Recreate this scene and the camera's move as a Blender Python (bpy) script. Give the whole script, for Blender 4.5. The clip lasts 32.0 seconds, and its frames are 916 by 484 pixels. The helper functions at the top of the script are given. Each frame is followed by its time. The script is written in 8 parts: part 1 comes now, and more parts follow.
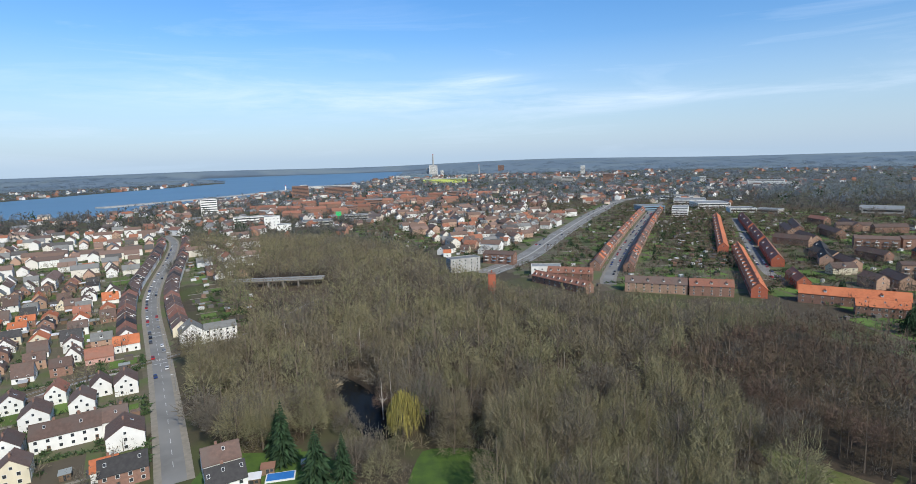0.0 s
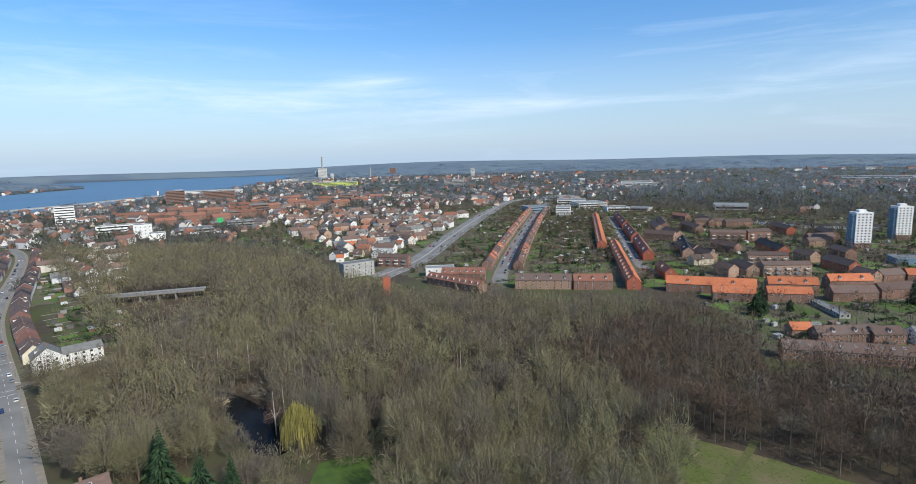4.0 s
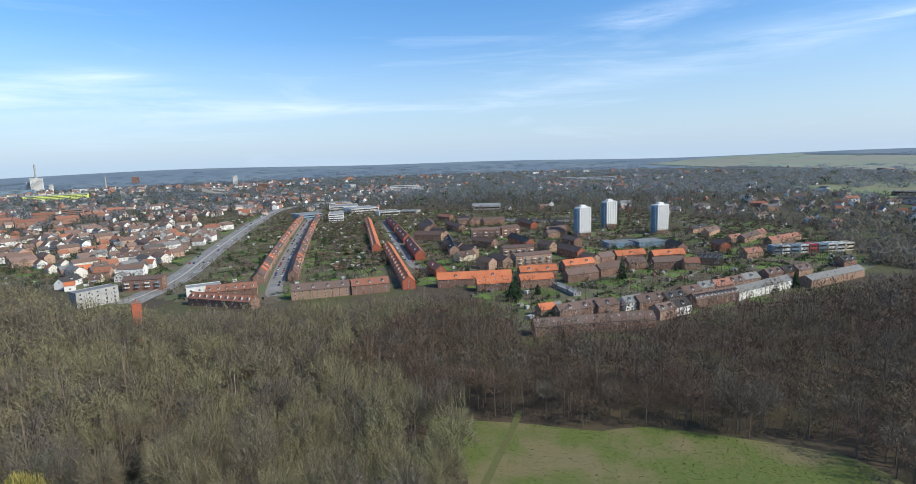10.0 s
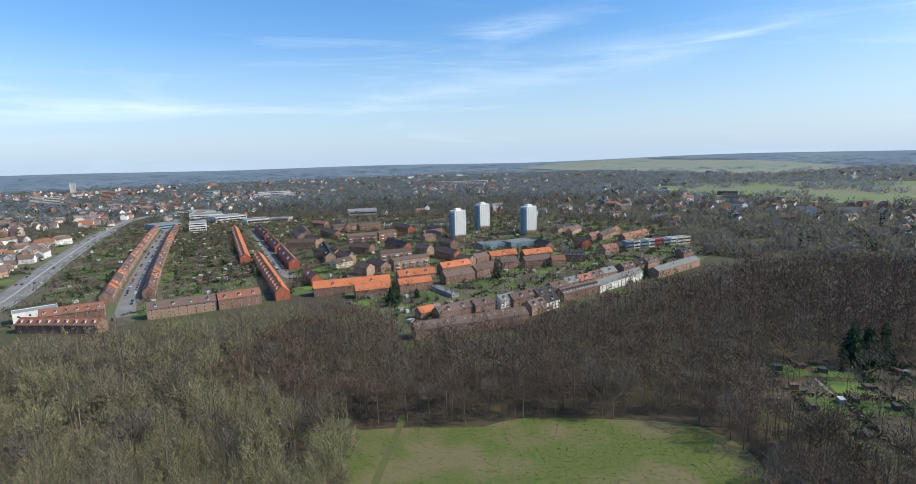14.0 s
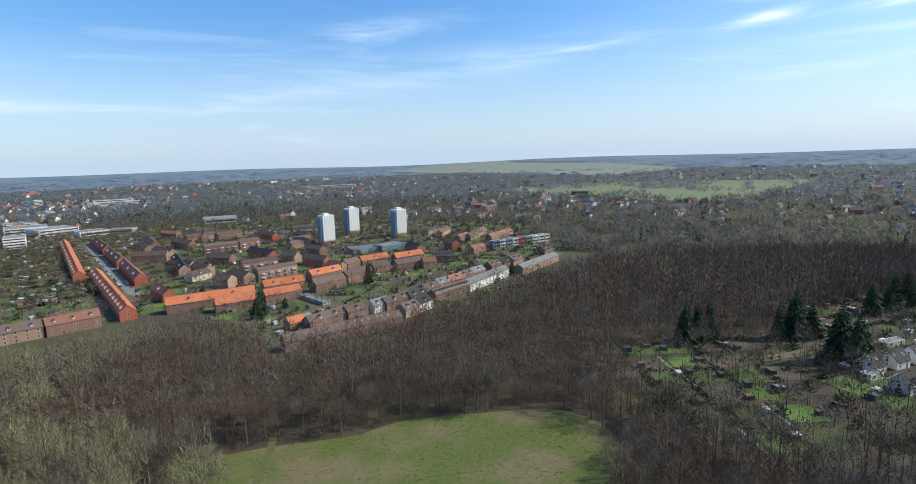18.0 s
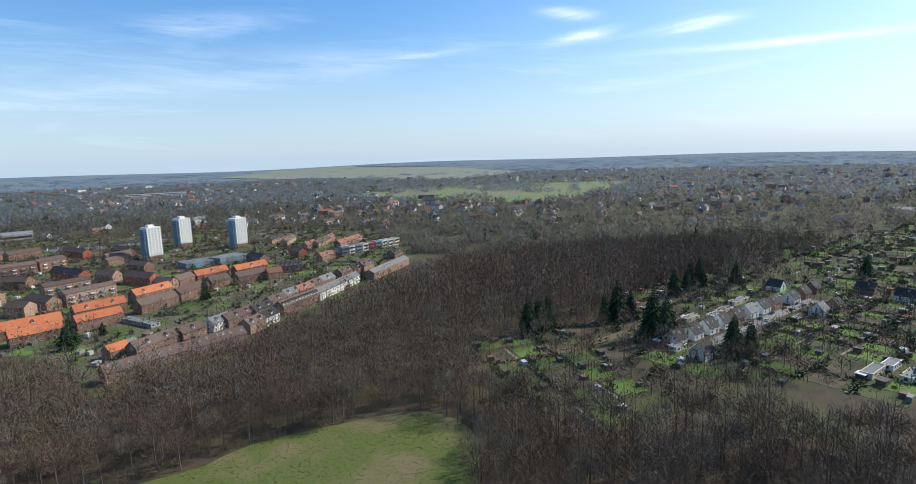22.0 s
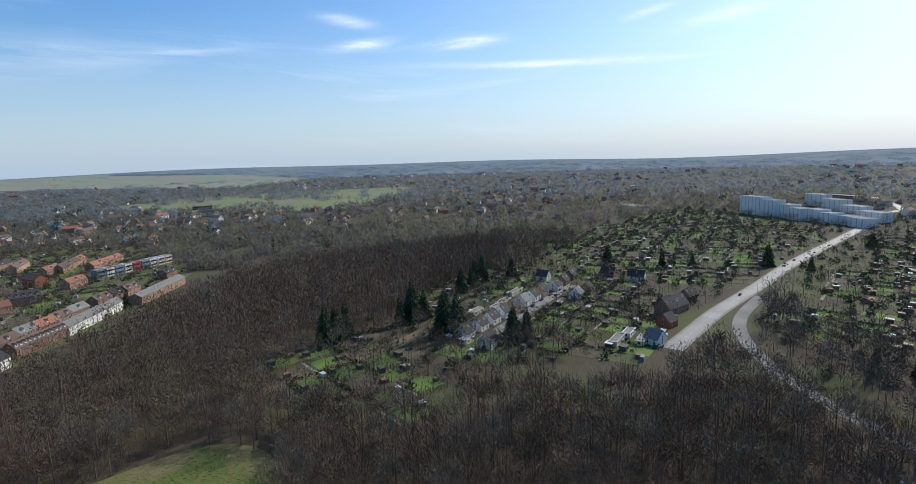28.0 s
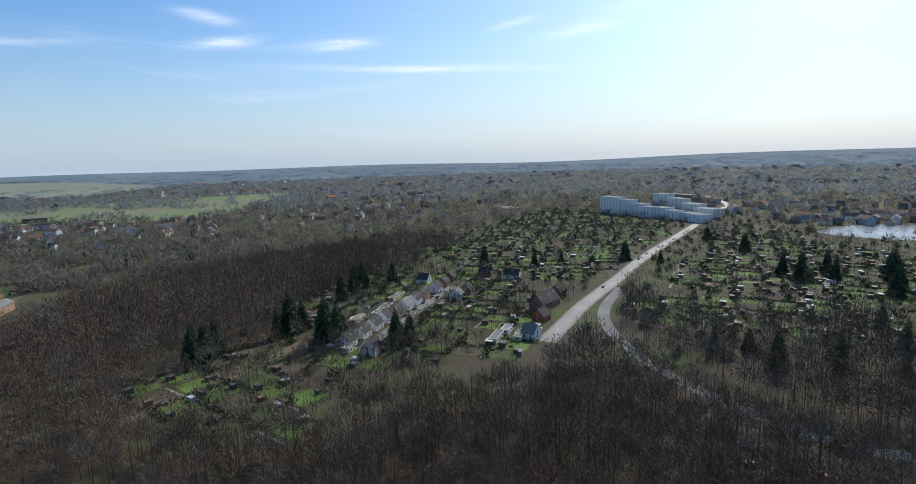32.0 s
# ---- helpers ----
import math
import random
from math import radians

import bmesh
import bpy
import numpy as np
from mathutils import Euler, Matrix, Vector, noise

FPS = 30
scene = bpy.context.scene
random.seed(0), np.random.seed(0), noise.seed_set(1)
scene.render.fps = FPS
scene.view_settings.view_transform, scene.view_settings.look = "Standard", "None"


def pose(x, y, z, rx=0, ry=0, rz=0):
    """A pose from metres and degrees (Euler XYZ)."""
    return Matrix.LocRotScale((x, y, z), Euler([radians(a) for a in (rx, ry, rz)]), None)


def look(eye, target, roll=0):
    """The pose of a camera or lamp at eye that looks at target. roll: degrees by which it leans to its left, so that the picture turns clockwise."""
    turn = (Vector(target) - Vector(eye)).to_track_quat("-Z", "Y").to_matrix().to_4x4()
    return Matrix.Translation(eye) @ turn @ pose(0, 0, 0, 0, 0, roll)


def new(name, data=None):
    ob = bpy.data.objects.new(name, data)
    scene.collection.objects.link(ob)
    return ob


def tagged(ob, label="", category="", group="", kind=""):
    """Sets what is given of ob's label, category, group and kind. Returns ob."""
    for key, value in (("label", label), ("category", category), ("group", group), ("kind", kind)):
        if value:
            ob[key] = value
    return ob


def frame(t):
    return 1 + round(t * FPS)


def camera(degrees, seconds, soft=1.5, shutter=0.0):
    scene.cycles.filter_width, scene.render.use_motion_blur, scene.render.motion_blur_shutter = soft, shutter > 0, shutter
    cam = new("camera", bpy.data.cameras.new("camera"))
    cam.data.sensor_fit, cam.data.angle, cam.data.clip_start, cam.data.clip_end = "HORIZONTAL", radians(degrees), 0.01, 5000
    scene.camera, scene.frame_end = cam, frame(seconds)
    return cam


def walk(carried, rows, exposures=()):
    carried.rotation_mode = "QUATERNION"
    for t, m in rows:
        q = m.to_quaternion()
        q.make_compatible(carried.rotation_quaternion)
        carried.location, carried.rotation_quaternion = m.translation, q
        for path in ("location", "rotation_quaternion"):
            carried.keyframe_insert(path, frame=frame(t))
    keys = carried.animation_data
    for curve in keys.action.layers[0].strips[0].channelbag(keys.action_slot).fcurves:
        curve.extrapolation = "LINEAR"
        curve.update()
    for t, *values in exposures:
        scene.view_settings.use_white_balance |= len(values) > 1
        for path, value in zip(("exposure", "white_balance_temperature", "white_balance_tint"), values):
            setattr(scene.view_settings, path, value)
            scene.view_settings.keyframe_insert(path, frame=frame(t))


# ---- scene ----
# the camera hovers high over a park and turns to the right
cam = camera(80.65, 32.0, soft=0.65)
PATH = [
    (0, pose(0, 0, 100, 81.133, 1.659, -0.000)),
    (0.5, pose(0, 0, 100, 81.048, 1.679, -1.214)),
    (1, pose(0, 0, 100, 81.027, 1.680, -2.643)),
    (1.5, pose(0, 0, 100, 81.047, 1.668, -3.992)),
    (2, pose(0, 0, 100, 81.078, 1.658, -5.060)),
    (2.5, pose(0, 0, 100, 81.096, 1.647, -6.317)),
    (3, pose(0, 0, 100, 81.091, 1.629, -7.808)),
    (3.5, pose(0, 0, 100, 81.094, 1.594, -9.538)),
    (5.5, pose(0, 0, 100, 81.097, 1.559, -17.135)),
    (6, pose(0, 0, 100, 81.082, 1.561, -19.120)),
    (6.5, pose(0, 0, 100, 81.082, 1.579, -21.218)),
    (7, pose(0, 0, 100, 81.108, 1.597, -23.480)),
    (7.5, pose(0, 0, 100, 81.075, 1.636, -25.707)),
    (8, pose(0, 0, 100, 81.052, 1.673, -27.678)),
    (8.5, pose(0, 0, 100, 81.046, 1.698, -29.657)),
    (9, pose(0, 0, 100, 81.036, 1.725, -31.584)),
    (9.5, pose(0, 0, 100, 81.023, 1.745, -33.498)),
    (10, pose(0, 0, 100, 81.033, 1.751, -35.248)),
    (10.5, pose(0, 0, 100, 81.053, 1.734, -36.902)),
    (11, pose(0, 0, 100, 81.082, 1.712, -38.519)),
    (11.5, pose(0, 0, 100, 81.092, 1.697, -40.064)),
    (12, pose(0, 0, 100, 81.092, 1.700, -41.633)),
    (12.5, pose(0, 0, 100, 81.089, 1.708, -43.299)),
    (13, pose(0, 0, 100, 81.081, 1.713, -44.972)),
    (13.5, pose(0, 0, 100, 81.090, 1.721, -46.560)),
    (14, pose(0, 0, 100, 81.114, 1.729, -48.363)),
    (14.5, pose(0, 0, 100, 81.071, 1.728, -50.128)),
    (16.5, pose(0, 0, 100, 81.041, 1.756, -56.702)),
    (17, pose(0, 0, 100, 81.026, 1.784, -58.758)),
    (17.5, pose(0, 0, 100, 81.015, 1.805, -60.566)),
    (18, pose(0, 0, 100, 81.035, 1.802, -62.178)),
    (18.5, pose(0, 0, 100, 81.062, 1.790, -63.772)),
    (19, pose(0, 0, 100, 81.089, 1.778, -65.868)),
    (19.5, pose(0, 0, 100, 81.053, 1.740, -68.157)),
    (20, pose(0, 0, 100, 81.032, 1.723, -70.223)),
    (20.5, pose(0, 0, 100, 81.033, 1.738, -72.045)),
    (21, pose(0, 0, 100, 81.032, 1.773, -73.837)),
    (21.5, pose(0, 0, 100, 81.022, 1.807, -75.847)),
    (22, pose(0, 0, 100, 81.014, 1.838, -78.235)),
    (22.5, pose(0, 0, 100, 81.012, 1.865, -80.480)),
    (23, pose(0, 0, 100, 81.017, 1.888, -82.576)),
    (23.5, pose(0, 0, 100, 81.013, 1.896, -84.686)),
    (24, pose(0, 0, 100, 80.993, 1.883, -86.962)),
    (24.5, pose(0, 0, 100, 80.995, 1.864, -88.987)),
    (25, pose(0, 0, 100, 80.994, 1.840, -91.362)),
    (25.5, pose(0, 0, 100, 80.981, 1.809, -94.175)),
    (27.5, pose(0, 0, 100, 81.013, 1.771, -98.953)),
    (28, pose(0, 0, 100, 81.032, 1.749, -100.258)),
    (28.5, pose(0, 0, 100, 81.049, 1.743, -101.766)),
    (29, pose(0, 0, 100, 81.059, 1.753, -103.151)),
    (29.5, pose(0, 0, 100, 81.061, 1.773, -104.606)),
    (30, pose(0, 0, 100, 81.064, 1.793, -106.317)),
    (30.5, pose(0, 0, 100, 81.069, 1.804, -108.129)),
    (31, pose(0, 0, 100, 81.068, 1.811, -110.002)),
    (31.5, pose(0, 0, 100, 81.066, 1.824, -111.719)),
    (32, pose(0, 0, 100, 81.093, 1.842, -113.145)),
]
EXPOSURES = [(0, -0.05, 5950, 10), (9, 0.08, 5980, 10), (13, 0.12, 6030, 10), (20, 0.14, 6080, 10), (24, 0.08, 6150, 10), (28, -0.11, 6120, 10), (32, -0.17, 6100, 10)]
walk(cam, PATH, EXPOSURES)

# ---- world and sun ----
SUN_AZ, SUN_EL = 148.0, 39.0  # degrees clockwise from +y, degrees up
world = bpy.data.worlds.new("sky")
scene.world = world
world.use_nodes = True


def wnode(kind, **values):
    n = world.node_tree.nodes.new(kind)
    for i, v in values.items():
        n.inputs[i].default_value = v
    return n


def wlink(a, b):
    world.node_tree.links.new(a, b)


world.node_tree.nodes.clear()
sky = wnode("ShaderNodeTexSky")
sky.sky_type, sky.sun_disc = "NISHITA", False
sky.sun_elevation, sky.sun_rotation = radians(SUN_EL), radians(SUN_AZ)
sky.altitude, sky.air_density, sky.dust_density, sky.ozone_density = 0, 1.0, 1.0, 3.0
coord = wnode("ShaderNodeTexCoord")
# thin level cirrus streaks of stretched noise
split = wnode("ShaderNodeSeparateXYZ")
wlink(coord.outputs["Generated"], split.inputs[0])
streak = wnode("ShaderNodeMapping")
streak.inputs["Rotation"].default_value = (radians(1.5), radians(2.5), radians(28))
streak.inputs["Scale"].default_value = (1.7, 1.7, 15)
wlink(coord.outputs["Generated"], streak.inputs["Vector"])
cirrus = wnode("ShaderNodeTexNoise", Scale=1.3, Detail=9.0, Roughness=0.62, Distortion=0.7)
wlink(streak.outputs[0], cirrus.inputs["Vector"])
veil = wnode("ShaderNodeMapRange")
veil.inputs["From Min"].default_value, veil.inputs["From Max"].default_value = 0.52, 0.76
veil.inputs["To Max"].default_value = 0.34
wlink(cirrus.outputs["Fac"], veil.inputs["Value"])
fade = wnode("ShaderNodeMapRange")
fade.inputs["From Min"].default_value, fade.inputs["From Max"].default_value = 0.30, 0.09
wlink(split.outputs["Z"], fade.inputs["Value"])
amount = wnode("ShaderNodeMath"); amount.operation = "MULTIPLY"
wlink(veil.outputs[0], amount.inputs[0]); wlink(fade.outputs[0], amount.inputs[1])


def wmath(op, a, b=None):
    n = wnode("ShaderNodeMath")
    n.operation = op
    for i, v in enumerate((a, b)):
        if isinstance(v, (int, float)):
            n.inputs[i].default_value = v
        elif v is not None:
            wlink(v, n.inputs[i])
    return n.outputs[0]


# single cirrus streaks: degrees clockwise from +y, degrees up, reach along and across, slant, density
STREAKS = ((3, 7.6, 5.0, 0.75, -0.02, 0.55), (17, 5.3, 10.0, 0.65, 0.0, 0.6), (-4, 5.6, 15.0, 1.5, -0.02, 0.5), (-24, 6.5, 12.0, 1.6, -0.03, 0.35), (43, 6.0, 11.0, 0.9, 0.10, 0.35),
           (54, 12.6, 6.0, 0.9, 0.15, 0.35), (75, 10.2, 4.0, 0.35, 0.10, 0.45), (91, 11.2, 2.8, 0.45, 0.12, 0.9), (101.5, 11.3, 3.2, 0.5, 0.08, 1.0), (111, 8.9, 13.0, 0.32, -0.02, 1.0),
           (89.5, 13.4, 2.4, 0.5, -0.15, 0.6), (126, 12.0, 4.0, 0.6, 0.15, 0.75), (119, 12.9, 2.2, 0.35, 0.2, 0.7), (64, 9.0, 14.0, 1.6, 0.12, 0.28), (133, 14.5, 5.0, 0.7, 0.2, 0.6))
azim = wmath("MULTIPLY", wmath("ARCTAN2", split.outputs["X"], split.outputs["Y"]), 180 / math.pi)
elev = wmath("MULTIPLY", wmath("ARCSINE", split.outputs["Z"]), 180 / math.pi)
ragged = wnode("ShaderNodeTexNoise", Scale=2.2, Detail=8.0, Roughness=0.66, Distortion=0.5)
wlink(streak.outputs[0], ragged.inputs["Vector"])
total = None
for a0, e0, ra, re_, slant, dense in STREAKS:
    da = wmath("SUBTRACT", azim, a0)
    de = wmath("SUBTRACT", wmath("SUBTRACT", elev, e0), wmath("MULTIPLY", da, slant))
    q = wmath("ADD", wmath("POWER", wmath("MULTIPLY", da, 1 / ra), 2.0), wmath("POWER", wmath("MULTIPLY", de, 1 / re_), 2.0))
    one = wmath("MULTIPLY", wmath("EXPONENT", wmath("MULTIPLY", q, -1.0)), dense)
    total = one if total is None else wmath("ADD", total, one)
torn = wnode("ShaderNodeMapRange")
torn.inputs["From Min"].default_value, torn.inputs["From Max"].default_value = 0.36, 0.66
wlink(ragged.outputs["Fac"], torn.inputs["Value"])
banks = wmath("MULTIPLY", total, torn.outputs[0])
covered = wmath("MINIMUM", wmath("ADD", amount.outputs[0], banks), 0.92)
cloud = wnode("ShaderNodeMixRGB")
cloud.inputs[2].default_value = (8.6, 8.9, 9.2, 1)
# clear deep blue overhead
high = wnode("ShaderNodeMapRange")
high.inputs["From Min"].default_value, high.inputs["From Max"].default_value = 0.02, 0.26
wlink(split.outputs["Z"], high.inputs["Value"])
# the sky pales towards the sun
toward = wnode("ShaderNodeVectorMath"); toward.operation = "DOT_PRODUCT"
toward.inputs[1].default_value = (math.sin(radians(SUN_AZ)) * math.cos(radians(SUN_EL)), math.cos(radians(SUN_AZ)) * math.cos(radians(SUN_EL)), math.sin(radians(SUN_EL)))
wlink(coord.outputs["Generated"], toward.inputs[0])
glow = wnode("ShaderNodeMapRange")
glow.inputs["From Min"].default_value, glow.inputs["From Max"].default_value = 0.30, 0.92
glow.inputs["To Min"].default_value, glow.inputs["To Max"].default_value = 1.0, 0.25
wlink(toward.outputs["Value"], glow.inputs["Value"])
blue = wnode("ShaderNodeMath"); blue.operation = "MULTIPLY"
wlink(high.outputs[0], blue.inputs[0]); wlink(glow.outputs[0], blue.inputs[1])
deep = wnode("ShaderNodeMixRGB"); deep.blend_type = "MULTIPLY"
deep.inputs[2].default_value = (0.65, 0.94, 1.13, 1)
wlink(blue.outputs[0], deep.inputs[0]); wlink(sky.outputs[0], deep.inputs[1])
wlink(covered, cloud.inputs[0]); wlink(deep.outputs[0], cloud.inputs[1])
# pale haze low over the horizon
low = wnode("ShaderNodeMapRange")
low.inputs["From Min"].default_value, low.inputs["From Max"].default_value = 0.0, 0.20
low.inputs["To Min"].default_value, low.inputs["To Max"].default_value = 0.75, 0.0
wlink(split.outputs["Z"], low.inputs["Value"])
haze = wnode("ShaderNodeMixRGB")
haze.inputs[2].default_value = (3.9, 4.9, 5.9, 1)
wlink(low.outputs[0], haze.inputs[0]); wlink(cloud.outputs[0], haze.inputs[1])
air = wnode("ShaderNodeBackground", Strength=0.145)
wlink(haze.outputs[0], air.inputs["Color"])
wout = wnode("ShaderNodeOutputWorld")
wlink(air.outputs[0], wout.inputs["Surface"])

sun = new("sun", bpy.data.lights.new("sun", "SUN"))
sun.data.energy, sun.data.angle, sun.data.color = 4.3, radians(0.53), (1.0, 0.90, 0.72)
sa, se = radians(SUN_AZ), radians(SUN_EL)
sun.matrix_world = look((0, 0, 400), (-math.sin(sa) * math.cos(se), -math.cos(sa) * math.cos(se), 400 - math.sin(se)))

# ---- materials ----


def mat(name, c1, c2=None, scale=0.5, rough=0.85, fine=0.0, bump=0.0, vary=0.0, metal=0.0, spec=0.3, island=0.0, c3=None, big=0.02):
    """Two-scale mottled surface: c1 to c2 by noise of that scale (per metre), c3 in broad patches, vary by object, island by loose piece."""
    m = bpy.data.materials.new(name)
    m.use_nodes = True
    nt = m.node_tree
    b = nt.nodes["Principled BSDF"]
    b.inputs["Roughness"].default_value = rough
    b.inputs["Metallic"].default_value = metal
    b.inputs["Specular IOR Level"].default_value = spec
    geo = nt.nodes.new("ShaderNodeNewGeometry")
    n1 = nt.nodes.new("ShaderNodeTexNoise")
    n1.inputs["Scale"].default_value, n1.inputs["Detail"].default_value = scale, 5
    nt.links.new(geo.outputs["Position"], n1.inputs["Vector"])
    ramp = nt.nodes.new("ShaderNodeMapRange")
    ramp.inputs["From Min"].default_value, ramp.inputs["From Max"].default_value = 0.32, 0.68
    nt.links.new(n1.outputs["Fac"], ramp.inputs["Value"])
    mix = nt.nodes.new("ShaderNodeMixRGB")
    mix.inputs[1].default_value = (*c1, 1)
    mix.inputs[2].default_value = (*(c2 or [v * 0.75 for v in c1]), 1)
    nt.links.new(ramp.outputs[0], mix.inputs[0])
    out = mix.outputs[0]
    if c3:
        n2 = nt.nodes.new("ShaderNodeTexNoise")
        n2.inputs["Scale"].default_value, n2.inputs["Detail"].default_value = big, 4
        nt.links.new(geo.outputs["Position"], n2.inputs["Vector"])
        r2 = nt.nodes.new("ShaderNodeMapRange")
        r2.inputs["From Min"].default_value, r2.inputs["From Max"].default_value = 0.45, 0.62
        nt.links.new(n2.outputs["Fac"], r2.inputs["Value"])
        m2 = nt.nodes.new("ShaderNodeMixRGB")
        m2.inputs[2].default_value = (*c3, 1)
        nt.links.new(r2.outputs[0], m2.inputs[0])
        nt.links.new(out, m2.inputs[1])
        out = m2.outputs[0]
    if vary or island:
        hsv = nt.nodes.new("ShaderNodeHueSaturation")
        rnd = nt.nodes.new("ShaderNodeMapRange")
        k = vary or island
        rnd.inputs["To Min"].default_value, rnd.inputs["To Max"].default_value = 1 - k, 1 + k
        if vary:
            nt.links.new(nt.nodes.new("ShaderNodeObjectInfo").outputs["Random"], rnd.inputs["Value"])
        else:
            nt.links.new(geo.outputs["Random Per Island"], rnd.inputs["Value"])
        nt.links.new(rnd.outputs[0], hsv.inputs["Value"])
        nt.links.new(out, hsv.inputs["Color"])
        out = hsv.outputs[0]
    nt.links.new(out, b.inputs["Base Color"])
    if bump:
        n3 = nt.nodes.new("ShaderNodeTexNoise")
        n3.inputs["Scale"].default_value, n3.inputs["Detail"].default_value = fine or scale * 8, 3
        nt.links.new(geo.outputs["Position"], n3.inputs["Vector"])
        bp = nt.nodes.new("ShaderNodeBump")
        bp.inputs["Strength"].default_value, bp.inputs["Distance"].default_value = bump, 0.2
        nt.links.new(n3.outputs["Fac"], bp.inputs["Height"])
        nt.links.new(bp.outputs[0], b.inputs["Normal"])
    return m


def ramp_mat(name, colours, rough=0.85, by="island"):
    """One colour out of several for each loose piece or object."""
    m = mat(name, (0.5, 0.5, 0.5), rough=rough)
    nt = m.node_tree
    b = nt.nodes["Principled BSDF"]
    ramp = nt.nodes.new("ShaderNodeValToRGB")
    ramp.color_ramp.interpolation = "CONSTANT"
    el = ramp.color_ramp.elements
    while len(el) < len(colours):
        el.new(0.5)
    for i, c in enumerate(colours):
        el[i].position, el[i].color = i / len(colours), (*c, 1)
    if by == "island":
        nt.links.new(nt.nodes.new("ShaderNodeNewGeometry").outputs["Random Per Island"], ramp.inputs[0])
    else:
        nt.links.new(nt.nodes.new("ShaderNodeObjectInfo").outputs["Random"], ramp.inputs[0])
    noise_mix = nt.nodes.new("ShaderNodeMixRGB")
    noise_mix.blend_type, noise_mix.inputs[0].default_value = "MULTIPLY", 0.5
    old = b.inputs["Base Color"].links[0].from_socket
    light = nt.nodes.new("ShaderNodeMixRGB")
    light.blend_type, light.inputs[0].default_value, light.inputs[2].default_value = "ADD", 1.0, (0.5, 0.5, 0.5, 1)
    nt.links.new(old, light.inputs[1])
    nt.links.new(ramp.outputs[0], noise_mix.inputs[1])
    nt.links.new(light.outputs[0], noise_mix.inputs[2])
    nt.links.new(noise_mix.outputs[0], b.inputs["Base Color"])
    return m


